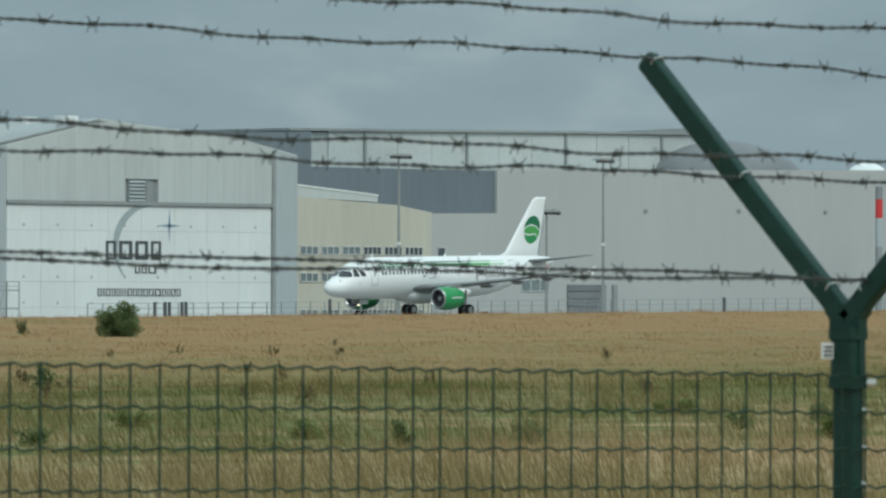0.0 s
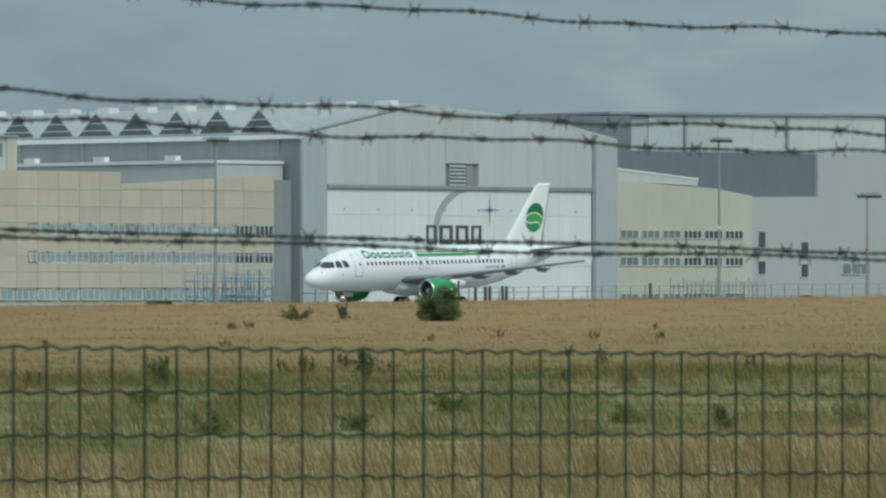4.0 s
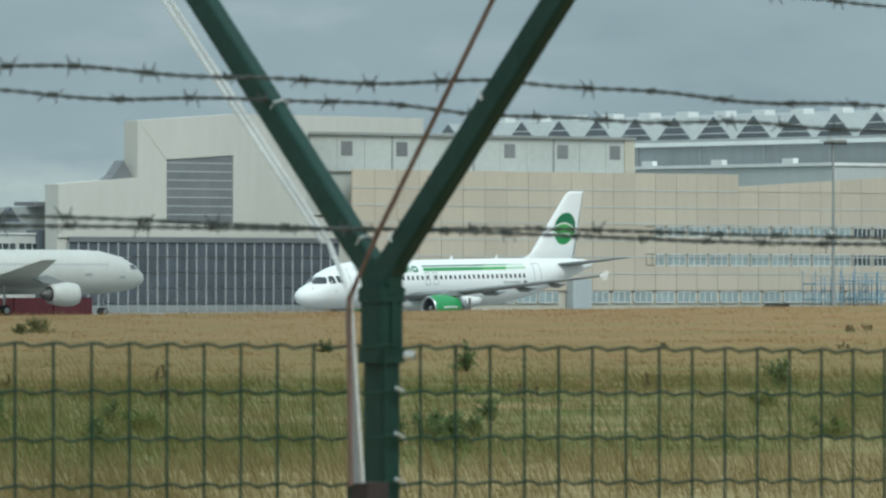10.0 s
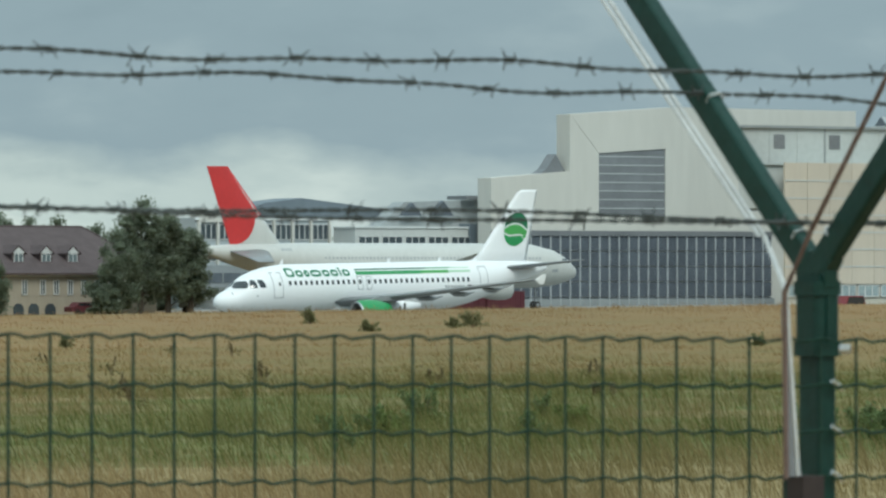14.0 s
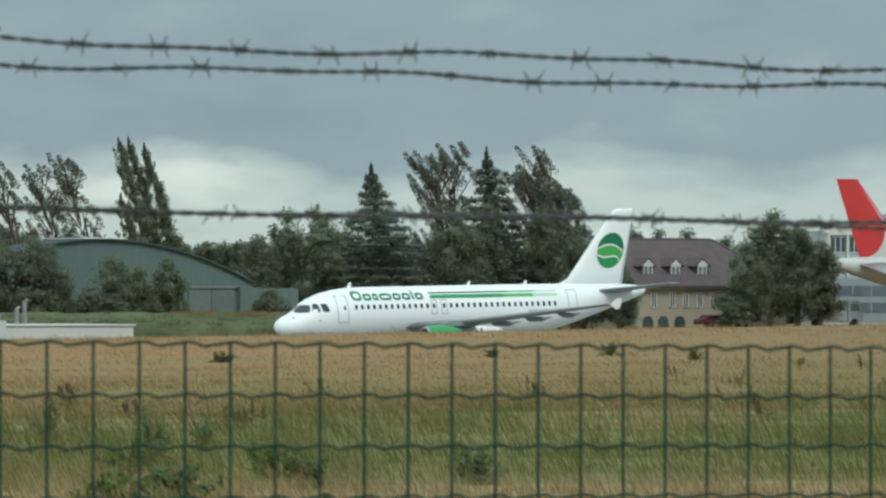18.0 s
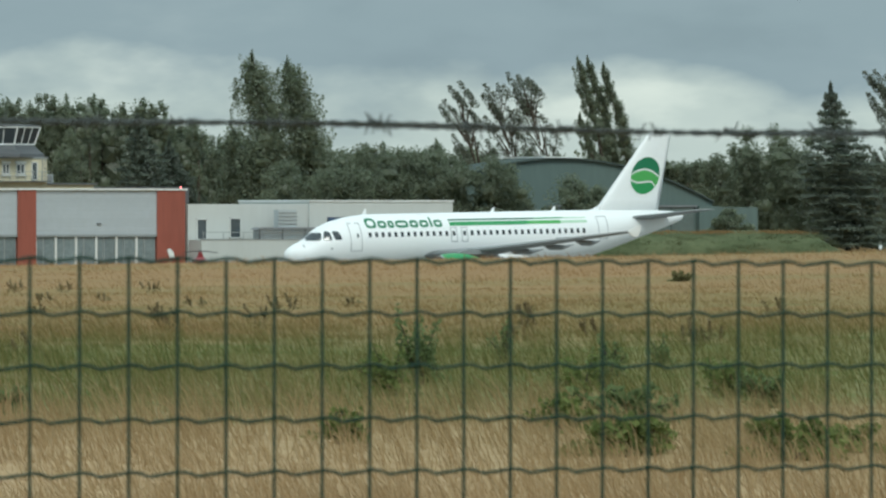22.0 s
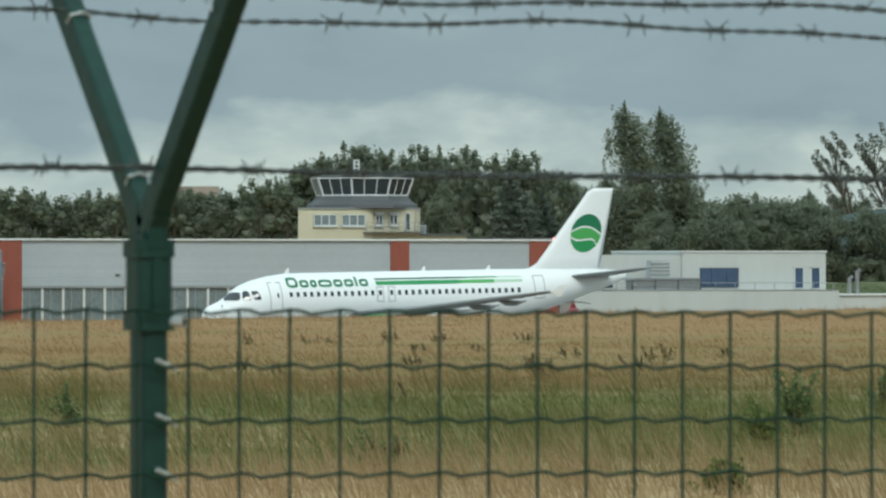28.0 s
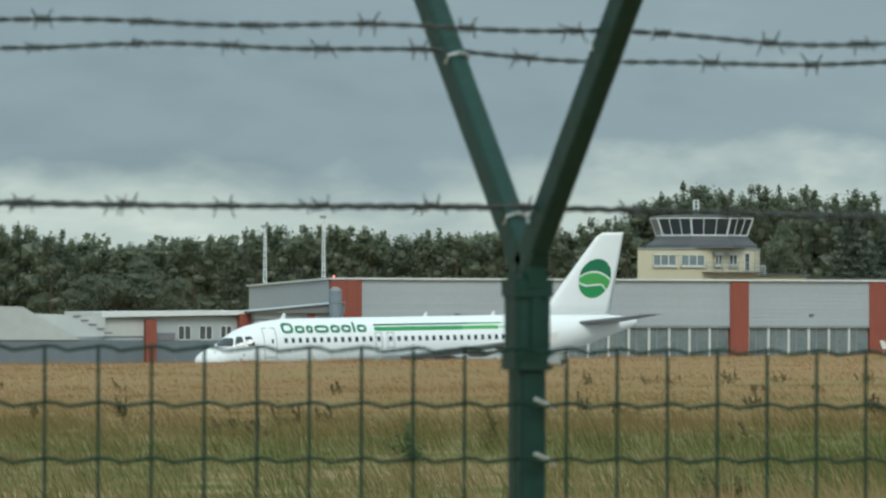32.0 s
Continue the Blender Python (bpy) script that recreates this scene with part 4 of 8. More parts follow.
            f = [(2 * i, 2 * i + 2, 2 * i + 3, 2 * i + 1) for i in range(n)]
            mesh_ob("emblem_lobe", v, f, m, fin)
    for x, h in ((6.4, 0.42), (17.2, 0.35), (22.4, 0.35)):
        Geo().prism([(x, 5.88), (x + 0.4, 5.9), (x + 0.42, 5.9 + h), (x + 0.28, 5.9 + h)], -0.02, 0.02).ob("antenna", M_WHITE, a)
    gear(a, "nose_gear", 5.0, 0, 2.4, 0.38, 0.13)
    Geo().tube([(4.75, 0, 1.25), (4.6, 0, 1.25)], 0.05, 10).ob("nose_light", M_LAMP, a, "lit nose light")
    for s in (-1, 1):
        gear(a, "main_gear", 16.3, s * 3.8, 2.6, 0.58, 0.2)
        Geo().prism([(4.2, 1.9), (5.5, 1.9), (5.4, 1.35), (4.3, 1.35)], s * 0.55 - 0.02, s * 0.55 + 0.02).ob("gear_door", M_AGREY, a)
    Geo().tube([(33.85, 0, 5.29), (33.95, 0, 5.29)], 0.06, 8).ob("tail_light", M_LINE, a)
    return a


airliner = build_airliner()


def build_parked_airliner():
    """A larger, plain white jet, nose to the east."""
    a = thing("parked_airliner", (0, 0, 0), "plain white wide-body airliner with a red fin, parked", "airplane")
    rows = [(x * 1.124, a_, b_, c_) for x, a_, b_, c_ in ((0.0, 4.6, 0.05, 0.05), (0.5, 4.7, 0.75, 0.75), (1.6, 4.95, 1.5, 1.45), (3.5, 5.25, 2.25, 2.2), (6.5, 5.45, 2.75, 2.75), (9, 5.5, 2.82, 2.82), (34, 5.5, 2.82, 2.82), (38, 5.75, 2.55, 2.5), (43, 6.25, 1.95, 1.85), (47.2, 6.85, 1.28, 1.15), (49.8, 7.25, 0.72, 0.6), (50.5, 7.32, 0.42, 0.36))]
    hull(rows, 40).ob("fuselage", M_JETW, a, smooth=True)
    for side in (-1, 1):
        for x0, x1, sh in ((1.9, 2.6, 0.35), (2.75, 3.4, 0.1)):
            patch(x0, x1, 5.85, 6.4, side, 0.02, 2, 3, rows, sh).ob("cockpit_window", M_GLASSD, a)
        for k in range(60):
            x = 7.5 + k * 0.56
            patch(x, x + 0.24, 6.3, 6.6, side, 0.02, 1, 2, rows).ob("cabin_window", M_LINE, a)
        for x0, z0, w in ((4.6, 4.7, 1.0), (43.0, 5.3, 1.3), (10.2, 5.0, 1.1)):
            patch(x0, x0 + w, z0, z0 + 0.35, side, 0.02, 2, 2, rows).ob("hatch_patch", M_LINE, a)
        for k in range(5):
            patch(45.2 + k * 0.32, 45.42 + k * 0.32, 7.3, 7.62, side, 0.02, 1, 1, rows).ob("registration_bar", M_LINE, a)
        w = foil([(16.5, side * 2.4, 4.1, 10.5, 0.12, False), (23.0, side * 9.0, 5.0, 6.5, 0.11, False), (33.5, side * 27.0, 6.9, 2.2, 0.1, False)])
        w.ob("wing", M_JETW, a, "pale grey swept wing", True)
        nacelle(a, (17.5, side * 9.2, 2.7), 1.3, M_JETW, "bare metal intake lip")
        Geo().prism([(19.0, 4.1), (22.5, 4.1), (24.5, 4.8), (22, 5.1)], side * 9.2 - 0.2, side * 9.2 + 0.2).ob("pylon", M_AGREY, a)
        # grey puts the underside's shade into the colour of a white tailplane
        foil([(48.0, side * 0.7, 7.3, 5.9, 0.1, False), (53.0, side * 9.4, 5.9, 2.4, 0.1, False)]).ob("tailplane", M_AGREY, a, "white tailplane coloured grey for the shade beneath it", True)
    fin = foil([(44.6, 0, 7.2, 8.3, 0.08, True), (45.5, 0, 7.9, 7.7, 0.08, True), (53.6, 0, 17.7, 3.1, 0.08, True)]).ob("fin", M_JETW, a, "fin with white root", True)
    # the red paint lies on both faces of the fin, with a round lower edge
    for side in (-1, 1):
        v, nz, nx = [], 30, 8
        for j in range(nz + 1):
            z = lerp(8.0, 17.7, j / nz)
            u = (z - 7.9) / 9.8
            le, ch = 45.5 + 8.1 * u, lerp(7.7, 3.1, u)
            red = max(le, 52.9 - 3.2 * math.sqrt(max(0.0, 1 - (1 - min(1.0, (z - 8.0) / 3.4)) ** 2)) - (0.0 if z < 11.4 else 50.0))
            for i in range(nx + 1):
                x = lerp(red, le + ch, i / nx)
                t = max(0.0, min(1.0, (x - le) / ch))
                th = 5 * 0.08 * ch * (0.2969 * math.sqrt(t) - 0.126 * t - 0.3516 * t * t + 0.2843 * t ** 3 - 0.1015 * t ** 4)
                v.append((x, side * (th + 0.025), z))
        f = [(j * (nx + 1) + i, j * (nx + 1) + i + 1, (j + 1) * (nx + 1) + i + 1, (j + 1) * (nx + 1) + i) for j in range(nz) for i in range(nx)]
        mesh_ob("fin_paint", v, f, M_RED, fin, "red painted fin")
    gear(a, "nose_gear", 6.5, 0, 3.2, 0.5, 0.18)
    for s in (-1, 1):
        gear(a, "main_gear", 25.5, s * 5.0, 4.0, 0.68, 0.24)
    return a


# ---- buildings ----
def windows_row(parent, xs, y, z0, z1, panes, glass_m=None, depth=0.12, name="window"):
    """Windows in a wall that faces the fence: frame, sill and panes, set into the face at y."""
    for x0, x1 in xs:
        w = new(name)
        w.parent = parent
        g = Geo()
        t = 0.09
        for b in ((x0, x1, z0, z0 + t), (x0, x1, z1 - t, z1), (x0, x0 + t, z0, z1), (x1 - t, x1, z0, z1)):
            g.box(b[0], b[1], y - depth, y + 0.02, b[2], b[3])
        for k in range(1, panes):
            x = lerp(x0, x1, k / panes)
            g.box(x - 0.05, x + 0.05, y - depth, y + 0.02, z0 + t, z1 - t)
        g.ob("frame", M_FRAME, w)
        for k in range(panes):
            a, b = lerp(x0, x1, k / panes) + 0.04, lerp(x0, x1, (k + 1) / panes) - 0.04
            Geo().box(a, b, y - depth * 0.5, y - 0.01, z0 + t * 0.7, z1 - t * 0.7).ob("pane", glass_m or M_WIN, w)


def blocks(parent, x0, x1, y, z0, z1, widths, material, name="lettering_block"):
    """Lettering as plain upright blocks."""
    total = sum(widths) + 0.25 * (len(widths) - 1)
    k = (x1 - x0) / total
    x = x0
    for i, w in enumerate(widths):
        t = 0.17 * min(w * k, z1 - z0)
        a, c = x, x + w * k
        g = Geo().box(a, c, y - 0.05, y, z0, z0 + t).box(a, c, y - 0.05, y, z1 - t, z1)
        g.box(a, a + t * 1.4, y - 0.051, y, z0 + t, z1 - t).box(c - t * 1.4, c, y - 0.051, y, z0 + t, z1 - t)
        g.ob(name, material, parent)
        x += (w + 0.25) * k


def build_main_hangar():
    b = thing("aircraft_hangar", (0, 0, 0), "pale grey gabled hangar with a closed white door", "hangar")
    base = -2.2
    shell = [(571.6, base), (627.2, base), (627.2, 20.2), (616.0, 22.2), (592.0, 24.1), (571.6, 20.2)]
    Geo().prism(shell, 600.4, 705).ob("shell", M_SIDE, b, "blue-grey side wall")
    # front cladding in sheets round the door
    top = lambda x: 20.2 + 3.9 * (x - 571.6) / 20.4 if x < 592 else (24.1 - 1.9 * (x - 592) / 24 if x < 616 else 22.2 - 2.0 * (x - 616) / 11.2)
    xs = [575.8 + i * (622.6 - 575.8) / 16 for i in range(17)]
    for i in range(16):
        a, c = xs[i], xs[i + 1] - 0.03
        lo = 14.1
        if a < 601.2 and c > 597.0:
            Geo().prism([(a, 17.0), (c, 17.0), (c, top(c)), (a, top(a))], 600.0, 600.4).ob("cladding_sheet", M_PANEL, b)
        else:
            Geo().prism([(a, lo), (c, lo), (c, top(c)), (a, top(a))], 600.0, 600.4).ob("cladding_sheet", M_PANEL, b)
    Geo().prism([(571.6, base), (575.75, base), (575.75, top(575.75)), (571.6, 20.2)], 599.98, 600.4).ob("corner_cladding", M_JAMB, b, "pale blue-grey corner cladding")
    Geo().prism([(623.3, base), (627.25, base), (627.25, 20.2), (623.3, top(623.3))], 599.95, 600.4).ob("corner_cladding", M_JAMB, b, "pale blue-grey corner cladding")
    Geo().prism([(622.6, base), (623.25, base), (623.25, top(623.2)), (622.6, top(622.6))], 599.9, 600.4).ob("downpipe_strip", M_STEEL, b)
    Geo().box(575.8, 622.6, 599.75, 600.3, 13.7, 14.15).ob("door_track", M_STEEL, b)
    # door leaves
    door = new("hangar_door")
    door.parent = b
    n = 8
    for i in range(n):
        a, c = lerp(575.85, 622.5, i / n), lerp(575.85, 622.5, (i + 1) / n)
        for j in range(5):
            z0, z1 = lerp(base, 13.65, j / 5), lerp(base, 13.65, (j + 1) / 5)
            Geo().box(a + 0.02, c - 0.02, 600.05, 600.3, z0 + 0.015, z1 - 0.015).ob("door_panel", M_DOOR, door)
        for j in range(4):
            Geo().box(a + 2.8, a + 3.0, 599.98, 600.06, 3.2 * j + 1.4, 3.2 * j + 1.65).ob("door_fitting", M_STEEL, door)
    # plain emblem and lettering shapes
    blocks(door, 592.9, 602.6, 600.03, 6.9, 9.25, (0.8, 1.05, 1.0, 0.8), M_LETTER)
    blocks(door, 598.0, 601.7, 600.03, 5.2, 6.25, (0.8, 0.8, 1.2), M_LETTER)
    blocks(door, 591.5, 606.1, 600.03, 2.35, 3.3, (0.7, 0.3, 0.8, 0.7, 0.6, 0.3, 0.3, 0.8, 0.7, 0.7, 0.8, 0.8, 1.1, 0.7, 0.5, 0.8, 0.7), M_LETTER)
    g = Geo()
    pts = []
    for k in range(21):
        a = radians(75 + 150 * k / 20)
        w = 0.9 * math.sin(math.pi * (k + 0.4) / 20.8) + 0.05
        cx, cz, r = 600.8, 8.4, 5.4
        pts.append(((cx + (r + w * 0.5) * math.cos(a) * 1.15, cz + (r + w * 0.5) * math.sin(a)), (cx + (r - w * 0.5) * math.cos(a) * 1.15, cz + (r - w * 0.5) * math.sin(a))))
    for (p, q), (p2, q2) in zip(pts, pts[1:]):
        g.add([(p[0], 600.04, p[1]), (q[0], 600.04, q[1]), (q2[0], 600.04, q2[1]), (p2[0], 600.04, p2[1])], [(0, 1, 2, 3)])
    g.ob("emblem_swoosh", M_SWOOSH, door)
    g = Geo()
    for k in range(4):
        a = math.pi / 2 * k
        ca, sa = math.cos(a), math.sin(a)
        g.add([(604.1 + 2.1 * ca, 600.02, 11.2 + 2.2 * sa), (604.1 - 0.22 * sa, 600.02, 11.2 + 0.22 * ca), (604.1, 600.02, 11.2), (604.1 + 0.22 * sa, 600.02, 11.2 - 0.22 * ca)], [(0, 1, 2, 3)])
    g.ob("emblem_star", M_STAR, door)
    # louvred vent above the door
    v = new("roof_vent")
    v.parent = b
    Geo().box(597.0, 601.4, 600.25, 600.38, 14.1, 17.0).ob("vent_back", M_STEEL, v)
    for k in range(6):
        Geo().prism_x([(599.95, 14.2 + k * 0.46), (600.25, 14.38 + k * 0.46), (600.25, 14.55 + k * 0.46), (599.95, 14.3 + k * 0.46)], 597.05, 599.9).ob("vent_slat", M_JAMB, v)
    Geo().box(599.95, 600.1, 599.95, 600.25, 14.1, 17.0).ob("vent_post", M_STEEL, v)
    # side wall: eaves trim, posts, roof lights
    Geo().box(571.2, 571.6, 600, 705, 19.7, 20.25).ob("eaves_trim", M_TRIM, b)
    for k in range(9):
        Geo().box(571.42, 571.6, 604 + k * 12, 604.3 + k * 12, base, 19.7).ob("wall_rib", M_STEEL, b)
    for k in range(12):
        y = 605.0 + k * 7.5
        l = new("roof_light")
        l.parent = b
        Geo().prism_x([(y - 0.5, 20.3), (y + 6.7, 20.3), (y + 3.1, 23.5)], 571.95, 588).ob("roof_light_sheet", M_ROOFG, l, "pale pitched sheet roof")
        Geo().prism_x([(y - 0.3, 20.4), (y + 6.5, 20.4), (y + 3.1, 23.35)], 571.8, 571.95).ob("glazed_gable", M_GLAZ, l, "grey triangular roof light")
        for z in (21.2, 22.1):
            hw = 3.6 * (23.5 - z) / 3.2
            Geo().box(571.73, 571.8, y + 3.1 - hw, y + 3.1 + hw, z, z + 0.12).ob("glazing_bar", M_PANEL, l)
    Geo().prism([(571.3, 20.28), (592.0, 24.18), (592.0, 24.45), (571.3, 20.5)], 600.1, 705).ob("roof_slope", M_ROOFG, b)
    Geo().prism([(592.0, 24.1), (616.0, 22.25), (627.3, 20.25), (627.3, 20.5), (616.0, 22.5), (592.0, 24.4)], 600.1, 705).ob("roof_slope", M_PANEL, b)
    for k in range(14):
        Geo().box(588.2, 590.0, 602 + k * 7.4, 604.4 + k * 7.4, 23.6, 24.75).ob("roof_hatch", M_TRIM, b, "white roof hatch")
    # annex with a low pitched roof in front of the side wall
    an = thing("hangar_annex", (0, 0, 0), "grey flat-roofed hangar annex with white roof edge", "building")
    Geo().box(560, 571.1, 603, 690, -2.2, 16.6).ob("wall", M_PANEL, an)
    Geo().box(559.7, 571.15, 602.8, 690, 16.6, 17.0).ob("roof_edge", M_TRIM, an)
    for k in range(5):
        Geo().box(559.75, 560.6, 610 + k * 13, 612 + k * 13, 17.0, 17.6).ob("roof_hatch", M_TRIM, an)


def build_beige_offices():
    b = thing("office_building", (0, 0, 0), "long beige panelled office and workshop building", "building")
    y = 590.0
    skewed(474.7, 557.4, y + 0.25, 601.5, -2.2, 13.6, 486).ob("core", M_CREAM, b)
    skewed(474.7, 532.7, y + 0.26, 601.5, 13.6, 15.0, 486).ob("core", M_CREAM, b)
    rows = [(13.05, 15.05), (11.1, 13.0), (9.2, 11.05), (7.3, 9.15), (5.4, 7.25), (3.45, 5.35), (1.5, 3.4)]
    xs = [474.7 + i * 3.222 for i in range(19)] + [535.9, 539.2, 542.5, 545.8, 549.1, 552.4, 557.4]
    bands = ((7.7, 8.95), (4.35, 5.75))
    for i in range(len(xs) - 1):
        for j, (z0, z1) in enumerate(rows):
            a, c = xs[i], xs[i + 1]
            if j == 0 and a > 532:
                # the parapet rises towards the hangar
                r0, r1 = 13.6 + 0.055 * (a - 532), 13.6 + 0.055 * (c - 532)
                Geo().prism([(a + 0.03, z0), (c - 0.03, z0), (c - 0.03, r1), (a + 0.03, r0)], y, y + 0.25).ob("wall_panel", M_BEIGE, b)
                continue
            pieces = [(z0, z1)]
            if a > 517:
                for lo, hi in bands:
                    nxt = []
                    for p, q in pieces:
                        if lo < q and hi > p:
                            if lo > p + 0.05:
                                nxt.append((p, lo))
                            if hi < q - 0.05:
                                nxt.append((hi, q))
                        else:
                            nxt.append((p, q))
                    pieces = nxt
            for p, q in pieces:
                Geo().box(a + 0.03, c - 0.03, y, y + 0.25, p, q).ob("wall_panel", M_BEIGE, b)
    for j, (z0, z1) in enumerate(rows[:6]):
        Geo().box(474.7, 557.4 if j else 532.7, y - 0.05, y + 0.02, z0 - 0.08, z0 + 0.05).ob("cornice_strip", M_ROOFL, b)
    up = [(518.3 + k * 3.28, 518.3 + k * 3.28 + 2.9) for k in range(12)]
    for lo, hi in bands:
        windows_row(b, up[:10], y + 0.12, lo, hi, 3, M_WINP)
        windows_row(b, up[10:], y + 0.12, lo, hi, 4, M_WIND)
    ground_row = [(475.2 + k * 3.35, 475.2 + k * 3.35 + 3.1) for k in range(9)] + [(509.8 + k * 3.35, 509.8 + k * 3.35 + 2.9) for k in range(14)]
    windows_row(b, ground_row, y + 0.12, 0.05, 1.4, 3, M_WINP)
    # solid corner bay by the hangar, its darker colour standing in for a shaded recess
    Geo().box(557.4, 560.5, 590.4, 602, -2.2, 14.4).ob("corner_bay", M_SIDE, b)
    for k in range(5):
        Geo().box(557.6, 560.3, 590.37, 590.4, 0.6 + k * 2.7, 1.5 + k * 2.7).ob("bay_glazing", M_SIDE, b)
    Geo().prism([(506.2, -2.0), (509.0, -2.0), (509.0, 2.75), (506.2, 2.95)], 588.8, 590.0).ob("porch", M_JAMB, b, "grey sheet-clad porch")
    # set-back upper storey with translucent sheets
    u = thing("upper_hall", (0, 0, 0), "set-back upper hall with translucent white sheeting", "building")
    skewed(472.4, 520.6, 595.4, 620, 10, 19.0, 494).ob("core", M_PANEL, u)
    for i in range(12):
        a = 472.5 + i * 4.0
        Geo().box(a, a + 3.95, 595.0, 595.4, 14.9, 18.95).ob("sheet", M_ROOFL, u)
        if i % 2:
            Geo().box(a + 0.6, a + 2.2, 594.95, 595.05, 16.7, 18.3).ob("hatch", M_SHUT, u)
        if i % 3 == 0:
            Geo().box(a - 0.12, a + 0.1, 594.9, 595.02, 14.9, 19.2).ob("rib", M_STEEL, u)
    skewed(472.0, 520.9, 594.6, 620, 19.0, 19.3, 494).ob("roof_edge", M_STEEL, u)
    Geo().box(519.3, 520.8, 594.8, 597, 14.9, 19.0).ob("end_pier", M_CREAM, u)


def build_east_halls():
    b = thing("cream_office_wing", (0, 0, 0), "cream office wing with three rows of windows", "building")
    Geo().prism([(627.3, -2.2), (669, -2.2), (669, 13.7), (662.2, 14.6), (643, 15.5), (627.3, 16.3)], 615, 638).ob("wall", M_CREAM, b)
    Geo().prism([(643, 15.55), (660.5, 15.0), (660.6, 15.8), (643, 17.1), (627.3, 18)], 617, 630).ob("parapet", M_PANEL, b)
    Geo().prism([(627.3, 18.0), (643, 17.1), (660.6, 15.8), (660.6, 16.0), (643, 17.35), (627.3, 18.25)], 616.9, 630).ob("parapet_trim", M_TRIM, b)
    xs = [(643.4 + k * 4.05, 643.4 + k * 4.05 + 3.5) for k in range(6)]
    for z0, z1 in ((7.9, 9.05), (4.3, 5.5), (-0.5, 0.7)):
        windows_row(b, xs[:3], 614.98, z0, z1, 3)
        windows_row(b, xs[3:], 614.98, z0, z1, 4, M_WIND)
    c = thing("grey_hall", (0, 0, 0), "large plain warm grey aircraft hall", "hangar")
    Geo().prism([(694.5, -2.2), (710.4, -2.2), (710.4, 14.2), (694.5, 14.0)], 640, 660).ob("low_wall", M_GREYW, c)
    Geo().prism([(710.4, -2.2), (838, -2.2), (838, 22.2), (710.4, 20.35)], 640.5, 690).ob("hall_wall", M_GREYW, c)
    for x, z in ((722, 14.5), (742, 14.7), (763, 14.9), (783, 15), (802, 15.1)):
        Geo().box(x, x + 0.7, 640.3, 640.5, z, z + 0.45).ob("wall_lamp", M_STEEL, c)
    for x, z0, z1 in ((697.3, 6.9, 9.3), (697.3, 3.2, 5.2), (697.3, -0.6, 0.3), (706.2, 6.0, 7.9), (706.2, 2.8, 4.8), (706.2, -0.7, 0.5)):
        windows_row(c, [(x, x + 1.7)], 640.0, z0, z1, 1, M_WIND)
    d = new("roller_door")
    d.parent = c
    for k in range(6):
        Geo().box(725.3, 733.5, 640.25, 640.5, -2.0 + k * 1.05, -1.05 + k * 1.05).ob("door_slat", M_SHUT, d)
    windows_row(c, [(715.4, 721.4)], 640.48, 3.2, 4.9, 3, M_WIN)
    Geo().box(735.0, 735.9, 640.1, 640.5, -2.0, 4.2).ob("door_post", M_STEEL, c)
    e = thing("dark_upper_hall", (0, 0, 0), "dark blue-grey clad upper hall behind the offices", "hangar")
    Geo().box(640, 710.4, 641, 700, 13, 20.2).ob("hall_wall", M_DARKCLAD, e)
    Geo().prism([(655, 20.2), (675, 20.2), (675, 25.1), (655, 24.6)], 643, 700).ob("hall_block", M_DARKCLAD, e)
    f = thing("white_roof_hall", (0, 0, 0), "white sheeted roof storey with dark roof edge", "hangar")
    Geo().prism([(690, 19), (778, 19), (778, 26.6), (690, 25.6)], 660.3, 700).ob("core", M_PANEL, f)
    for i in range(12):
        x = 696.4 + i * 7.2
        Geo().prism([(x, 19.5), (x + 7.1, 19.5), (x + 7.1, 25.8 + 0.082 * (i + 1)), (x, 25.8 + 0.082 * i)], 660, 660.3).ob("sheet", M_ROOFL, f)
        if i % 3 == 1:
            Geo().box(x, x + 0.4, 659.7, 660, 19.5, 26.4).ob("rib", M_STEEL, f)
    Geo().prism([(688, 25.75), (779, 26.85), (779, 27.2), (688, 26.1)], 659.5, 700).ob("roof_edge", M_STEEL, f)
    # a grey dome and a flat slab that show over the roof
    g = thing("roof_dome", (0, 0, 0), "dark grey domed roof behind the hall", "roof")
    rings = []
    for k in range(9):
        a = math.pi / 2 * k / 8
        rings.append([(778 + 12 * math.cos(a) ** 1.3 * math.cos(q * math.pi / 12), 656 + 12 * math.cos(a) ** 1.3 * math.sin(q * math.pi / 12), 20.4 + 5.6 * math.sin(a)) for q in range(24)])
    Geo().loft(rings).ob("dome", M_SHUT, g, smooth=True)
    Geo().prism([(757, 26.85), (784, 26.7), (784, 27.4), (779, 27.95), (770, 27.6)], 661.5, 690).ob("slab", M_SIDE, g)
    m = thing("radome", (867, 700, 0), "white radome dome above the hall roof", "radome")
    rings = [[(3.3 * math.cos(a) * math.cos(q * math.pi / 12), 3.3 * math.cos(a) * math.sin(q * math.pi / 12), 22.5 + 2.1 * math.sin(a)) for q in range(24)] for a in [math.pi / 2 * k / 7 for k in range(8)]]
    Geo().loft(rings).ob("radome_shell", M_DOME, m, smooth=True)
    Geo().tube([(0, 0, -1), (0, 0, 22.5)], 1.2, 12).ob("radome_base", M_STEEL, m)
    m = thing("signal_mast", (783.1, 630, 0), "mast with red, white and grey bands", "mast")
    for z0, z1, mm in ((-1.0, 10, M_STEEL), (10, 14.2, M_JAMB), (14.2, 17, M_RED), (17, 18.9, M_SIDE)):
        Geo().tube([(0, 0, z0), (0, 0, z1)], 0.55, 12).ob("mast_section", mm, m)


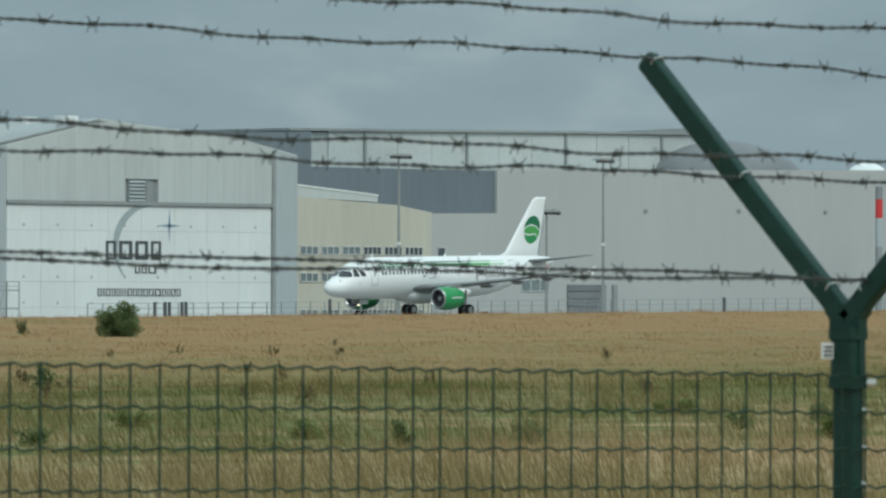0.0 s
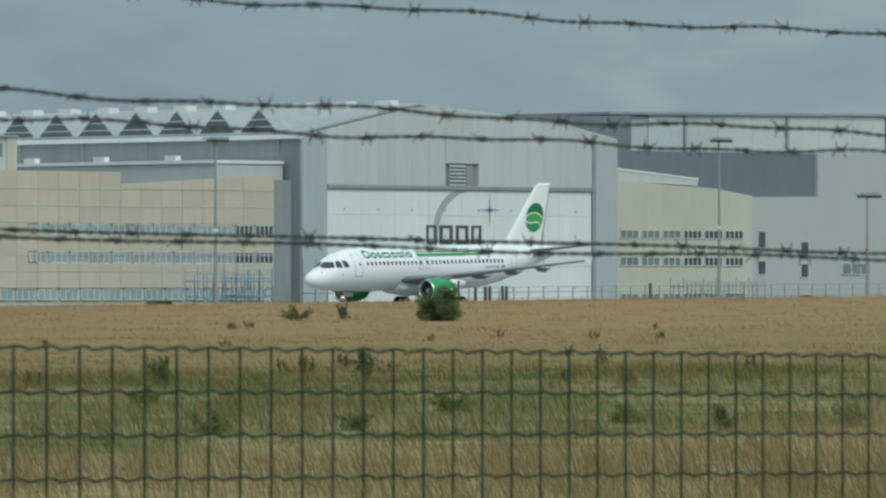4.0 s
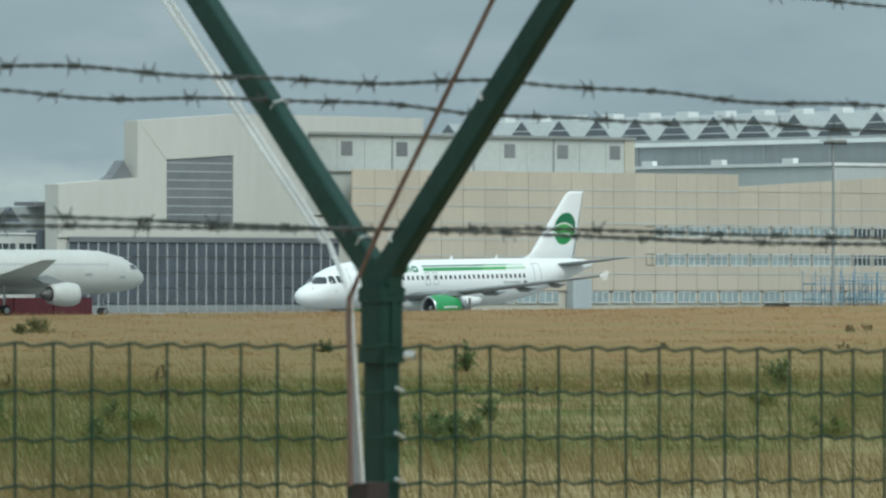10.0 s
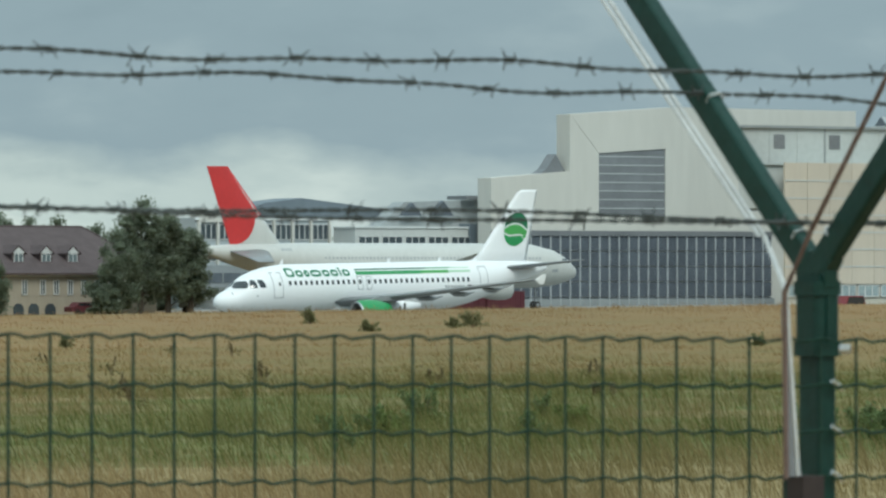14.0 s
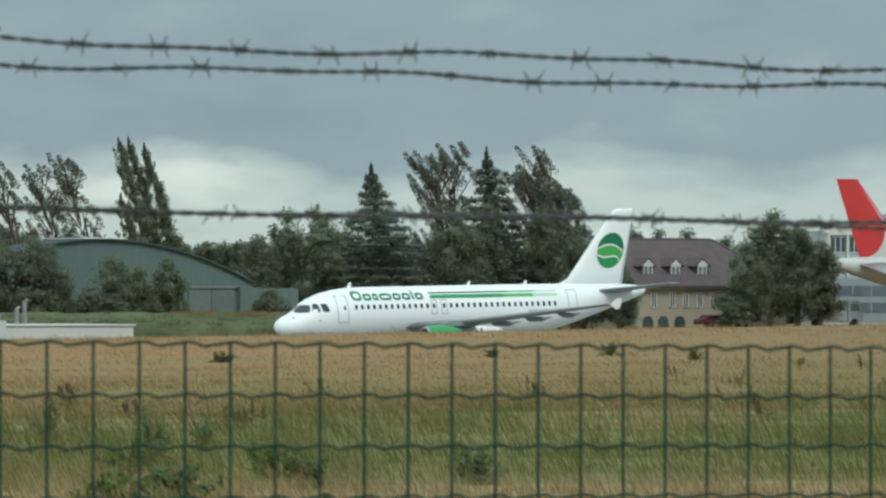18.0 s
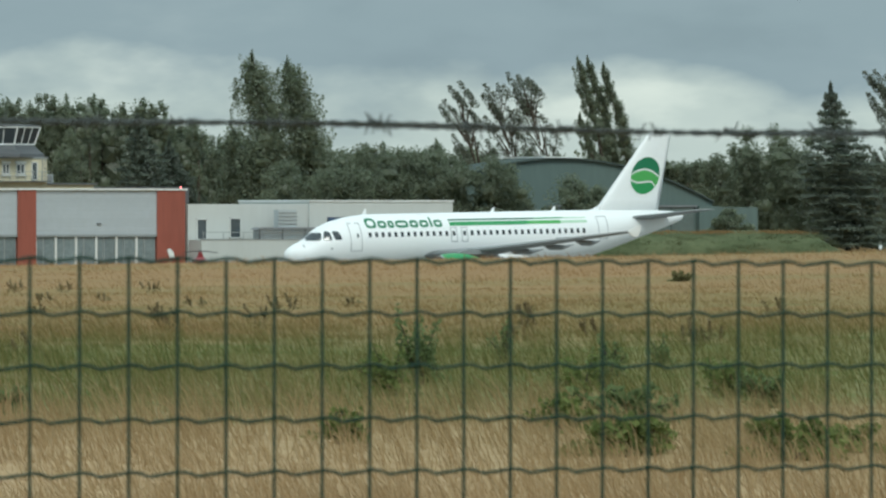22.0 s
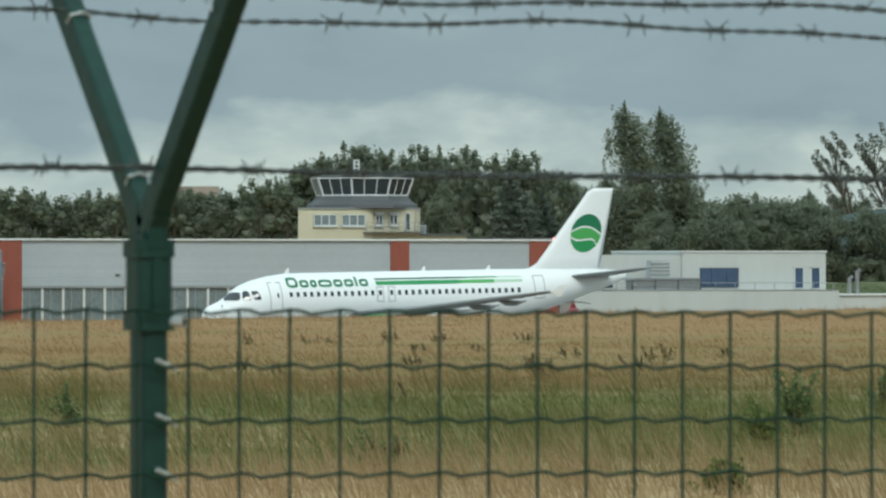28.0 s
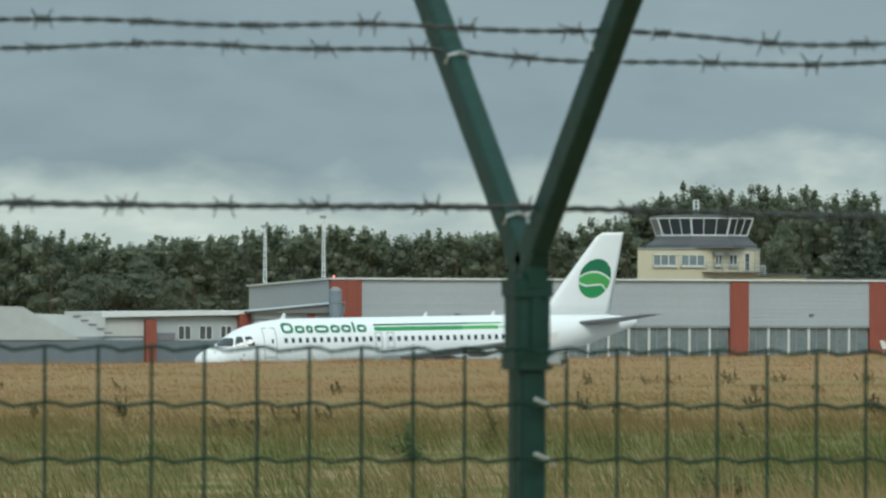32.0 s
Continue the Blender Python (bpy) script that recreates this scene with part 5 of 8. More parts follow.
def build_glass_hangar():
    """The off-white hangar with a glazed gate, behind the parked jet."""
    b = thing("glazed_hangar", (0, 0, 0), "off-white hangar with a tall shutter and glazed gate", "hangar")
    y = 730.0
    Geo().prism([(537, -2.5), (550.2, -2.5), (550.2, 16.6), (537, 15.6)], y + 0.3, 733).ob("low_wall", M_OFFW, b)
    Geo().prism([(550.2, -2.5), (600, -2.5), (600, 25.4), (568, 25.5), (550.2, 24.3)], y + 0.3, 733).ob("tall_wall", M_OFFW, b)
    Geo().prism([(537, 8.5), (555.1, 8.5), (555.1, 19.0), (550.2, 24.3), (550.2, 16.6), (537, 15.6)], y, y + 0.3).ob("front_left", M_OFFW, b)
    Geo().box(555.1, 566.5, y, y + 0.3, 8.6, 10.5).ob("front_sill", M_OFFW, b)
    Geo().prism([(555.1, 19.1), (566.5, 19.8), (568, 25.5), (550.25, 24.3)], y, y + 0.3).ob("front_head", M_OFFW, b)
    Geo().prism([(566.5, 8.6), (600, 8.6), (600, 25.4), (568, 25.5), (566.5, 20)], y, y + 0.3).ob("front_right", M_OFFW, b)
    s = new("tall_shutter")
    s.parent = b
    for k in range(8):
        Geo().box(555.1, 566.5, y + 0.15, y + 0.28, 10.55 + k * 1.17, 11.6 + k * 1.17).ob("shutter_slat", M_SHUT, s)
        Geo().box(555.1, 566.5, y + 0.1, y + 0.2, 11.6 + k * 1.17, 11.72 + k * 1.17).ob("shutter_joint", M_PANEL, s)
    g = new("glazed_gate")
    g.parent = b
    Geo().box(538.6, 585, y - 0.2, y, 7.9, 8.6).ob("gate_head", M_SHUT, g)
    for k in range(28):
        x = 538.6 + k * 1.66
        for j in range(5):
            Geo().box(x + 0.1, x + 1.56, y + 0.05, y + 0.15, -2.4 + j * 2.08, -0.45 + j * 2.08).ob("pane", M_GLAZ, g)
        Geo().box(x - 0.1, x + 0.1, y - 0.12, y + 0.1, -2.4, 7.9).ob("mullion", M_MULL, g)
    Geo().box(538.4, 585.4, y - 0.1, y + 0.25, -2.5, -0.6).ob("gate_base", M_STEEL, g)
    Geo().prism([(545.6, 16.1), (550.1, 16.5), (550.1, 16.7), (548.6, 18.9), (547.0, 16.9)], 731, 733).ob("roof_light", M_SHUT, b, "grey triangular roof light")
    # lower works buildings to its west
    c = thing("works_building", (0, 0, 0), "grey glazed works building with a flat roof", "building")
    Geo().box(497.5, 519.2, 742, 747, -2.5, 10.2).ob("wall", M_JAMB, c)
    Geo().box(498.0, 502.2, 741.6, 744, 9.6, 11.3).ob("stair_head", M_OFFW, c, "off-white stair head")
    Geo().prism([(503.5, 10.2), (529.5, 10.2), (528.8, 11.5), (523.4, 12.1), (515.6, 12.9), (509.5, 12.2)], 743.5, 750).ob("roof", M_DARKCLAD, c, "dark blue-grey pitched roof")
    Geo().box(497.3, 519.3, 741.7, 742, 9.9, 10.25).ob("roof_edge", M_TRIM, c)
    for j in range(2):
        windows_row(c, [(498.2 + k * 3.0, 500.8 + k * 3.0) for k in range(7)], 741.98, 4.4 + j * 2.9, 6.5 + j * 2.9, 3, M_WIND)
    for k in range(8):
        Geo().box(497.72 + k * 3.0, 498.02 + k * 3.0, 741.55, 742, 4.0, 9.9).ob("wall_column", M_OFFW, c)
    Geo().box(497.4, 519.2, 740.8, 741.9, -2.5, 3.9).ob("plinth_wall", M_SIDE, c, "grey lower wall")
    for z in (-0.6, 1.6):
        Geo().box(498.0, 518.8, 740.72, 740.8, z, z + 1.3).ob("glazing_strip", M_GLAZ, c)
        for k in range(8):
            Geo().box(497.95 + k * 2.97, 498.1 + k * 2.97, 740.66, 740.72, z, z + 1.3).ob("glazing_bar", M_STEEL, c)
    d = thing("white_workshop", (0, 0, 0), "white workshop with a strip of windows", "building")
    Geo().box(519, 537.6, 736, 741, -2.5, 8.9).ob("wall", M_WBLD, d)
    Geo().box(518.8, 537.6, 735.8, 741, 8.9, 9.1).ob("roof_edge", M_TRIM, d)
    windows_row(d, [(519.5 + k * 3.8, 522.9 + k * 3.8) for k in range(5)], 735.98, 6.7, 7.8, 3, M_WIND)
    windows_row(d, [(519.5 + k * 3.8, 522.9 + k * 3.8) for k in range(5)], 735.98, 1.6, 3.4, 3, M_WIN)
    Geo().prism([(524.5, 9.1), (542.5, 9.1), (542.5, 12.8), (528.6, 12.4)], 738.2, 741).ob("roof", M_ROOFG, d, "pale grey sheet roof")
    for x0, xa, x1, zt in ((527.7, 529.4, 531.05, 12.33), (532.5, 534.5, 536.2, 12.63)):
        l = new("roof_light")
        l.parent = d
        Geo().prism([(x0, 10.55), (x1, 10.55), (xa, zt)], 737.4, 738.2).ob("glazed_gable", M_GLAZ, l, "grey triangular roof light")
        Geo().prism([(x0 - 0.15, 10.4), (x1 + 0.15, 10.4), (x1, 10.55), (x0, 10.55)], 737.2, 738.2).ob("roof_light_kerb", M_JAMB, l)
    Geo().box(537.7, 542.2, 736.5, 741, 12.82, 13.3).ob("roof_slab", M_SHUT, d, "dark roof slab")
    Geo().box(537.7, 542.4, 735.7, 741, -2.5, 9.5).ob("end_bay", M_DARKCLAD, d, "dark cladding bay")
    Geo().box(538.6, 541.8, 735.6, 735.7, 7.0, 9.2).ob("bay_opening", M_SHUT, d)


def build_terminal():
    """The silver and red building in front of the tower, with the white block beside it."""
    b = thing("silver_hall", (0, 0, 0), "silver ribbed hall with red cladding bays", "building")
    y = 560.0
    Geo().prism_x([(y + 0.3, -4.2), (y + 21.8, -4.2), (y + 21.8, 3.22), (y + 0.3, 3.78)], 201.3, 255.9).ob("core", M_RIBS, b)
    for x0, x1 in ((201.3, 204.2), (239.4, 241.2), (253.1, 255.9)):
        Geo().box(x0, x1, y - 0.15, y + 0.4, -4.2, 3.85).ob("red_bay", M_BRICK, b, "red cladding bay")
    for x0, x1 in ((204.2, 239.4), (241.2, 253.1)):
        for k in range(11):
            z = -0.15 + k * 0.365
            Geo().prism_x([(y, z), (y + 0.3, z), (y + 0.3, z + 0.362), (y + 0.012, z + 0.362), (y, z + 0.35)], x0, x1).ob("rib_sheet", M_RIBS, b)
        Geo().box(x0, x1, y - 0.1, y + 0.2, -0.35, -0.16).ob("sill_strip", M_STEEL, b)
        n = round((x1 - x0) / 1.98)
        for k in range(n):
            a = lerp(x0, x1, k / n)
            c = lerp(x0, x1, (k + 1) / n)
            Geo().box(a + 0.1, c - 0.1, y + 0.15, y + 0.28, -4.1, -0.38).ob("pane", M_WIN, b)
            Geo().box(a - 0.1, a + 0.1, y - 0.02, y + 0.3, -4.1, -0.36).ob("mullion", M_FRAME, b)
            Geo().box(a + 0.75, a + 0.82, y + 0.1, y + 0.2, -4.1, -0.38).ob("glazing_bar", M_STEEL, b)
        for k in range(2 if x1 - x0 > 20 else 1):
            xa = lerp(x0, x1, (k + 0.5) / (2 if x1 - x0 > 20 else 1))
            Geo().box(xa, xa + 0.4, y - 0.15, y, 0.75, 0.87).ob("wall_lamp", M_TDARK, b)
    Geo().prism_x([(y - 0.25, 3.85), (y + 22.0, 3.24), (y + 22.0, 3.38), (y - 0.25, 4.0)], 201.1, 256.1).ob("roof_edge", M_TRIM, b)
    Geo().tube([(255.5, y, 4.0), (255.5, y, 4.2)], 0.06, 8).ob("obstruction_light", M_BEACON, b, "red obstruction light")
    Geo().tube([(201.6, y, 4.0), (201.6, y, 4.2)], 0.06, 8).ob("obstruction_light", M_BEACON, b, "red obstruction light")
    c = thing("grey_low_hall", (0, 0, 0), "grey low hall with flat roofs and red piers", "building")
    Geo().prism([(192.5, 0.9), (201.2, 0.9), (201.2, 1.80), (192.5, 1.0)], y - 4, y - 0.2).ob("porch_roof", M_SHUT, c, "dark grey sloping porch roof")
    Geo().prism([(192.4, 1.0), (201.2, 1.81), (201.2, 1.86), (192.4, 1.05)], y - 4.2, y - 0.2).ob("porch_roof_edge", M_JAMB, c)
    Geo().box(193.0, 201.2, y - 3.6, y - 0.2, 0.38, 0.9).ob("porch_fascia", M_JAMB, c, "pale grey porch fascia")
    Geo().box(193.0, 201.2, y - 3.5, y - 0.2, -4.2, 0.38).ob("porch_wall", M_SIDE, c)
    # dark drum added to stand in for an upright dark recess
    dr = thing("recess_drum", (199.9, y - 5.2, -4.2), "dark grey drum in place of a dark recess beside the porch", "tank")
    Geo().tube([(0, 0, 0), (0, 0, 7.0)], 0.55, 20).ob("shell", M_DARKCLAD, dr, smooth=True)
    Geo().tube([(0, 0, 7.0), (0, 0, 7.25), (0, 0, 7.38)], [0.57, 0.42, 0.12], 20).ob("cap", M_SIDE, dr)
    for z in (1.5, 3.0, 4.5, 6.0):
        Geo().tube([(0, 0, z), (0, 0, z + 0.08)], 0.575, 20).ob("hoop", M_SIDE, dr)
    windows_row(c, [(193.15, 195.0), (195.1, 196.5), (196.6, 197.8), (198.75, 200.6)], y - 3.52, -1.5, 0.2, 2, M_WIN)
    Geo().box(179.8, 193.0, y - 2, y + 8, -4.2, 0.5).ob("wall", M_JAMB, c)
    Geo().prism([(179.4, 0.48), (193.4, 0.76), (193.4, 1.1), (179.4, 0.96)], y - 2.6, y + 8).ob("roof_edge", M_TRIM, c)
    Geo().box(179.85, 183.4, y - 2.12, y - 1.9, -1.16, 0.3).ob("white_panel", M_WBLD, c, "white wall panel")
    for x0, x1, z1 in ((183.4, 184.35, 0.3), (191.95, 193.5, 0.8), (197.9, 198.55, 0.8)):
        yf = y - 3.75 if x0 > 195 else y - 2.8
        Geo().box(x0, x1, yf, y - 1.9, -4.2, z1).ob("red_pier", M_BRICK, c, "red cladding pier")
    windows_row(c, [(186.5, 187.75), (188.45, 189.7), (190.4, 191.5)], y - 2.02, -1.48, -0.2, 2, M_WIND)
    Geo().box(184.4, 186.2, y - 2.3, y - 2.0, -1.5, -0.85).ob("wall_unit", M_SHUT, c)
    # dark band added in colour where the wall's foot lies in shadow
    Geo().box(172, 193.0, y - 2.25, y - 2.0, -4.2, -1.50).ob("foot_shade_band", M_DARKCLAD, c, "dark blue-grey band standing for shadow at the wall foot")
    d = thing("white_pitched_shed", (0, 0, 0), "pale shed roof at the end of the low hall", "building")
    # shed wall coloured dark too, for the shadow below its roof
    Geo().box(158, 179.6, y - 6, y - 2.7, -4.2, -1.45).ob("shed_wall", M_DARKCLAD, d)
    Geo().prism([(158, -1.45), (176.4, -1.45), (175.6, -1.0), (171.2, 1.40), (158, 1.55)], y - 6.1, y - 2.9).ob("pitched_roof", M_ROOFL, d)
    Geo().prism([(171.5, -1.3), (179.75, -1.16), (179.75, 0.5), (177.2, 0.68), (171.5, 0.85)], y - 2.6, y - 2.27).ob("stepped_roof", M_WBLD, d)
    for k in range(5):
        Geo().box(176.8 + 0.72 * k, 177.5 + 0.72 * k, y - 2.68, y - 2.6, 0.52 - k * 0.36, 0.64 - k * 0.36).ob("roof_step", M_SHUT, d)
    # the white flat-roofed block
    w = thing("white_block", (0, 0, 0), "white flat-roofed block with blue-framed windows", "building")
    Geo().box(256.2, 268.3, y, 575, -4.2, 2.6).ob("wall", M_WBLD, w)
    Geo().box(268.3, 283.0, y - 0.3, 575, -4.2, 2.85).ob("wall", M_WBLD, w)
    Geo().box(268.2, 283.1, y - 0.4, 575, 2.85, 2.98).ob("roof_edge", M_TRIM, w)
    Geo().box(283.0, 297, y - 1.5, 570, -4.2, -1.12).ob("low_wall", M_WBLD, w)
    Geo().box(283.0, 297.2, y - 1.7, 570, -1.12, -1.02).ob("low_roof", M_TRIM, w)
    Geo().box(256.2, 283.0, y - 3, y - 0.3, -4.2, -0.65).ob("terrace", M_PANEL, w)
    for k in range(14):
        Geo().box(256.4 + k * 2, 256.45 + k * 2, y - 2.95, y - 2.9, -0.65, 0.05).ob("rail_post", M_STEEL, w)
    Geo().box(256.3, 283, y - 2.96, y - 2.9, 0.02, 0.08).ob("rail", M_STEEL, w)
    M_BLUEW = glass("blue_glass", (0.035, 0.07, 0.14))
    for x0, x1, z0, z1, n in ((279.7, 280.7, -0.55, 1.5, 1), (281.4, 282.4, -0.55, 1.5, 1)):
        windows_row(w, [(x0, x1)], y - 0.32, z0, z1, n, M_BLUEW)
    for x0, x1, z0, z1 in ((257.05, 258.1, -0.65, 1.27), (260.35, 261.5, -0.52, 1.36)):
        windows_row(w, [(x0, x1)], y - 0.02, z0, z1, 1, M_WIND)
    wn = new("wide_window")
    wn.parent = w
    Geo().box(270.1, 274.0, y - 0.42, y - 0.3, -0.36, 1.41).ob("frame", M_NAVY, wn, "dark blue window frame")
    for x0, x1 in ((270.2, 271.15), (271.22, 272.7), (272.77, 273.9)):
        Geo().box(x0, x1, y - 0.45, y - 0.41, -0.28, 1.33).ob("pane", M_BLUEW, wn)
    Geo().box(256.2, 283.0, y - 3.05, y - 2.7, -0.65, -0.58).ob("terrace_coping", M_STEEL, w, "dark grey coping")
    Geo().tube([(269.5, y - 1.0, -0.65), (269.5, y - 1.0, 0.0)], 0.05, 8).ob("lamp_post", M_STEEL, w)
    Geo().tube([(269.5, y - 1.0, 0.0), (269.5, y - 1.0, 0.14)], [0.12, 0.07], 8).ob("lamp_head", M_TRIM, w)
    Geo().box(262.2, 269.0, y - 2.6, y - 1.2, -0.65, 0.28).ob("air_unit", M_STEEL, w, "grey air handling unit")
    for k in range(5):
        Geo().box(262.1, 269.1, y - 2.68, y - 2.6, -0.55 + k * 0.19, -0.47 + k * 0.19).ob("air_unit_slat", M_JAMB, w)
    for x in (262.1, 264.4, 266.7, 268.95):
        Geo().box(x, x + 0.12, y - 2.7, y - 2.6, -0.65, 0.3).ob("air_unit_post", M_TDARK, w)
    Geo().prism([(261.9, 0.28), (269.2, 0.28), (268.7, 0.48), (262.3, 0.48)], y - 2.75, y - 1.1).ob("air_unit_cover", M_SHUT, w)
    Geo().box(264.24, 266.04, y - 2.3, y - 1.3, 0.48, 2.1).ob("roof_plant", M_JAMB, w)
    for k in range(4):
        Geo().box(264.2, 266.1, y - 2.36, y - 2.3, 0.75 + k * 0.33, 0.87 + k * 0.33).ob("plant_louvre", M_STEEL, w)
    for x, z in ((285.6, 0.45), (286.4, 1.1)):
        Geo().tube([(x, y, -1), (x, y, z), (x + 0.25, y, z + 0.15)], 0.22, 8).ob("vent_pipe", M_METAL, w)
    # masts on the roof
    for x, z, zb in ((202.2, 8.6, 3.35), (202.1, 9.3, 3.8)):
        p = thing("roof_mast", (x, y + (20 if z < 9 else 4), zb), "pale lattice mast with lamps", "mast", "masts on the hall")
        h = z - zb
        for dx in (-0.13, 0.13):
            Geo().tube([(dx, 0, 0), (dx * 0.6, 0, h)], 0.05, 6).ob("mast_pole", M_TRIM, p)
        n = int(h / 0.55)
        for k in range(n):
            Geo().box(-0.13, 0.13, -0.03, 0.03, 0.3 + k * h / n, 0.36 + k * h / n).ob("rung", M_TRIM, p)
        Geo().box(-0.35, 0.2, -0.1, 0.1, h - 0.05, h + 0.2).ob("mast_head", M_STEEL, p)


def build_tower():
    t = thing("control_tower", (0, 0, 0), "old yellow control tower with an outward-leaning glass cab", "tower")
    y = 600.0
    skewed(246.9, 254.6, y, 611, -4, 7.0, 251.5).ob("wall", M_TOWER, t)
    Geo().box(254.6, 259.8, y + 0.45, 611, -4, 7.0).ob("wall", M_TOWER, t)
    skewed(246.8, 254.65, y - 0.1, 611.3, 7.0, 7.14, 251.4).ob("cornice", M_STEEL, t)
    Geo().box(254.6, 259.9, y + 0.35, 611.3, 7.0, 7.14).ob("cornice", M_STEEL, t)
    Geo().box(259.8, 265.2, y + 1.5, 611, -4, 4.5).ob("low_wing", M_TOWER, t)
    Geo().box(259.7, 265.5, y + 1.2, 611.2, 4.5, 4.66).ob("wing_roof", M_TDARK, t)
    Geo().box(265.2, 276, y + 3, 611, -4, 4.3).ob("rear_roof", M_TDARK, t)
    Geo().box(253.6, 259.8, y - 0.5, y + 0.45, 4.74, 4.84).ob("balcony", M_TDARK, t)
    windows_row(t, [(248.46, 250.88), (251.37, 253.85)], y - 0.02, 5.4, 6.5, 3)
    for x0, x1 in ((255.1, 255.85), (256.55, 257.45)):
        windows_row(t, [(x0, x1)], y + 0.43, 5.5, 6.5, 2, M_WIND)
        Geo().box(x0 - 0.1, x1 + 0.1, y + 0.22, y + 0.44, 6.52, 6.72).ob("blind_box", M_TRIM, t, "white blind box over a window")
        Geo().box(x0 - 0.12, x1 + 0.12, y + 0.2, y + 0.44, 5.36, 5.46).ob("window_sill", M_TRIM, t)
    for x0, x1 in ((248.4, 250.95), (251.3, 253.9)):
        Geo().box(x0, x1, y - 0.22, y, 5.28, 5.38).ob("window_sill", M_TRIM, t)
    windows_row(t, [(258.15, 258.78)], y + 0.43, 4.95, 6.7, 1, M_WIND, name="door")
    # balcony rail, ladder and cooling unit
    for z in (5.3, 5.75):
        Geo().tube([(253.9, y - 0.4, z), (259.7, y - 0.4, z)], 0.025, 5).ob("balcony_rail", M_STEEL, t)
    for k in range(8):
        Geo().tube([(253.9 + k * 0.83, y - 0.4, 4.84), (253.9 + k * 0.83, y - 0.4, 5.75)], 0.025, 5).ob("rail_post", M_STEEL, t)
    for dx in (0.0, 0.3):
        Geo().tube([(259.3 + dx, y + 0.38, 4.8), (259.3 + dx, y + 0.38, 7.1)], 0.03, 5).ob("ladder_rail", M_STEEL, t)
    for k in range(6):
        Geo().tube([(259.3, y + 0.38, 5.0 + k * 0.36), (259.6, y + 0.38, 5.0 + k * 0.36)], 0.02, 5).ob("ladder_rung", M_STEEL, t)
    Geo().box(260.0, 260.95, y + 1.6, y + 2.3, 4.66, 5.5).ob("cooling_unit", M_JAMB, t, "pale grey cooling unit")
    Geo().box(260.08, 260.87, y + 1.56, y + 1.6, 4.75, 5.4).ob("cooling_grille", M_SHUT, t)
    # eight-sided cab that leans outward, three panes to a side
    cx, cy, n = 255.45, 604.5, 8

    def ring(r, z, ph=-124.9):
        return [Vector((cx + r * math.cos(radians(ph + 45 * k)), cy + r * math.sin(radians(ph + 45 * k)), z)) for k in range(n)]
    Geo().loft([ring(5.5, 7.14), ring(5.45, 7.45), ring(4.8, 7.9), ring(4.5, 8.3)]).ob("cab_skirt", M_TDARK, t, "dark sloping apron roof below the cab")
    cab = new("cab")
    cab.parent = t
    lo, hi = ring(4.45, 8.36), ring(5.05, 10.02)
    for k in range(n):
        q = (k + 1) % n
        for i in range(3):
            p = [lo[k].lerp(lo[q], i / 3), lo[k].lerp(lo[q], (i + 1) / 3), hi[k].lerp(hi[q], (i + 1) / 3), hi[k].lerp(hi[q], i / 3)]
            mesh_ob("cab_pane", p, [(0, 1, 2, 3)], M_CABG, cab)
            if i:
                Geo().tube([p[0], p[3]], 0.055, 6).ob("cab_mullion", M_TRIM, cab)
        Geo().tube([lo[k], hi[k]], 0.10, 6).ob("cab_post", M_TRIM, cab)
        Geo().tube([hi[k], hi[q]], 0.085, 6).ob("cab_rail", M_TRIM, cab)
        Geo().tube([lo[k], lo[q]], 0.085, 6).ob("cab_rail", M_TRIM, cab)
    Geo().loft([ring(5.12, 10.06), ring(5.1, 10.2), ring(4.2, 10.3), ring(0.5, 10.42)]).ob("cab_roof", M_TDARK, cab)
    bc = new("beacon_frame")
    bc.parent = t
    for dx in (-0.24, 0.24):
        Geo().box(254.85 + dx - 0.05, 254.85 + dx + 0.05, cy - 0.1, cy + 0.1, 10.35, 11.8).ob("beacon_post", M_TRIM, bc)
    for z in (10.95, 11.35, 11.72):
        Geo().box(254.62, 255.08, cy - 0.09, cy + 0.09, z, z + 0.1).ob("beacon_bar", M_TRIM, bc)


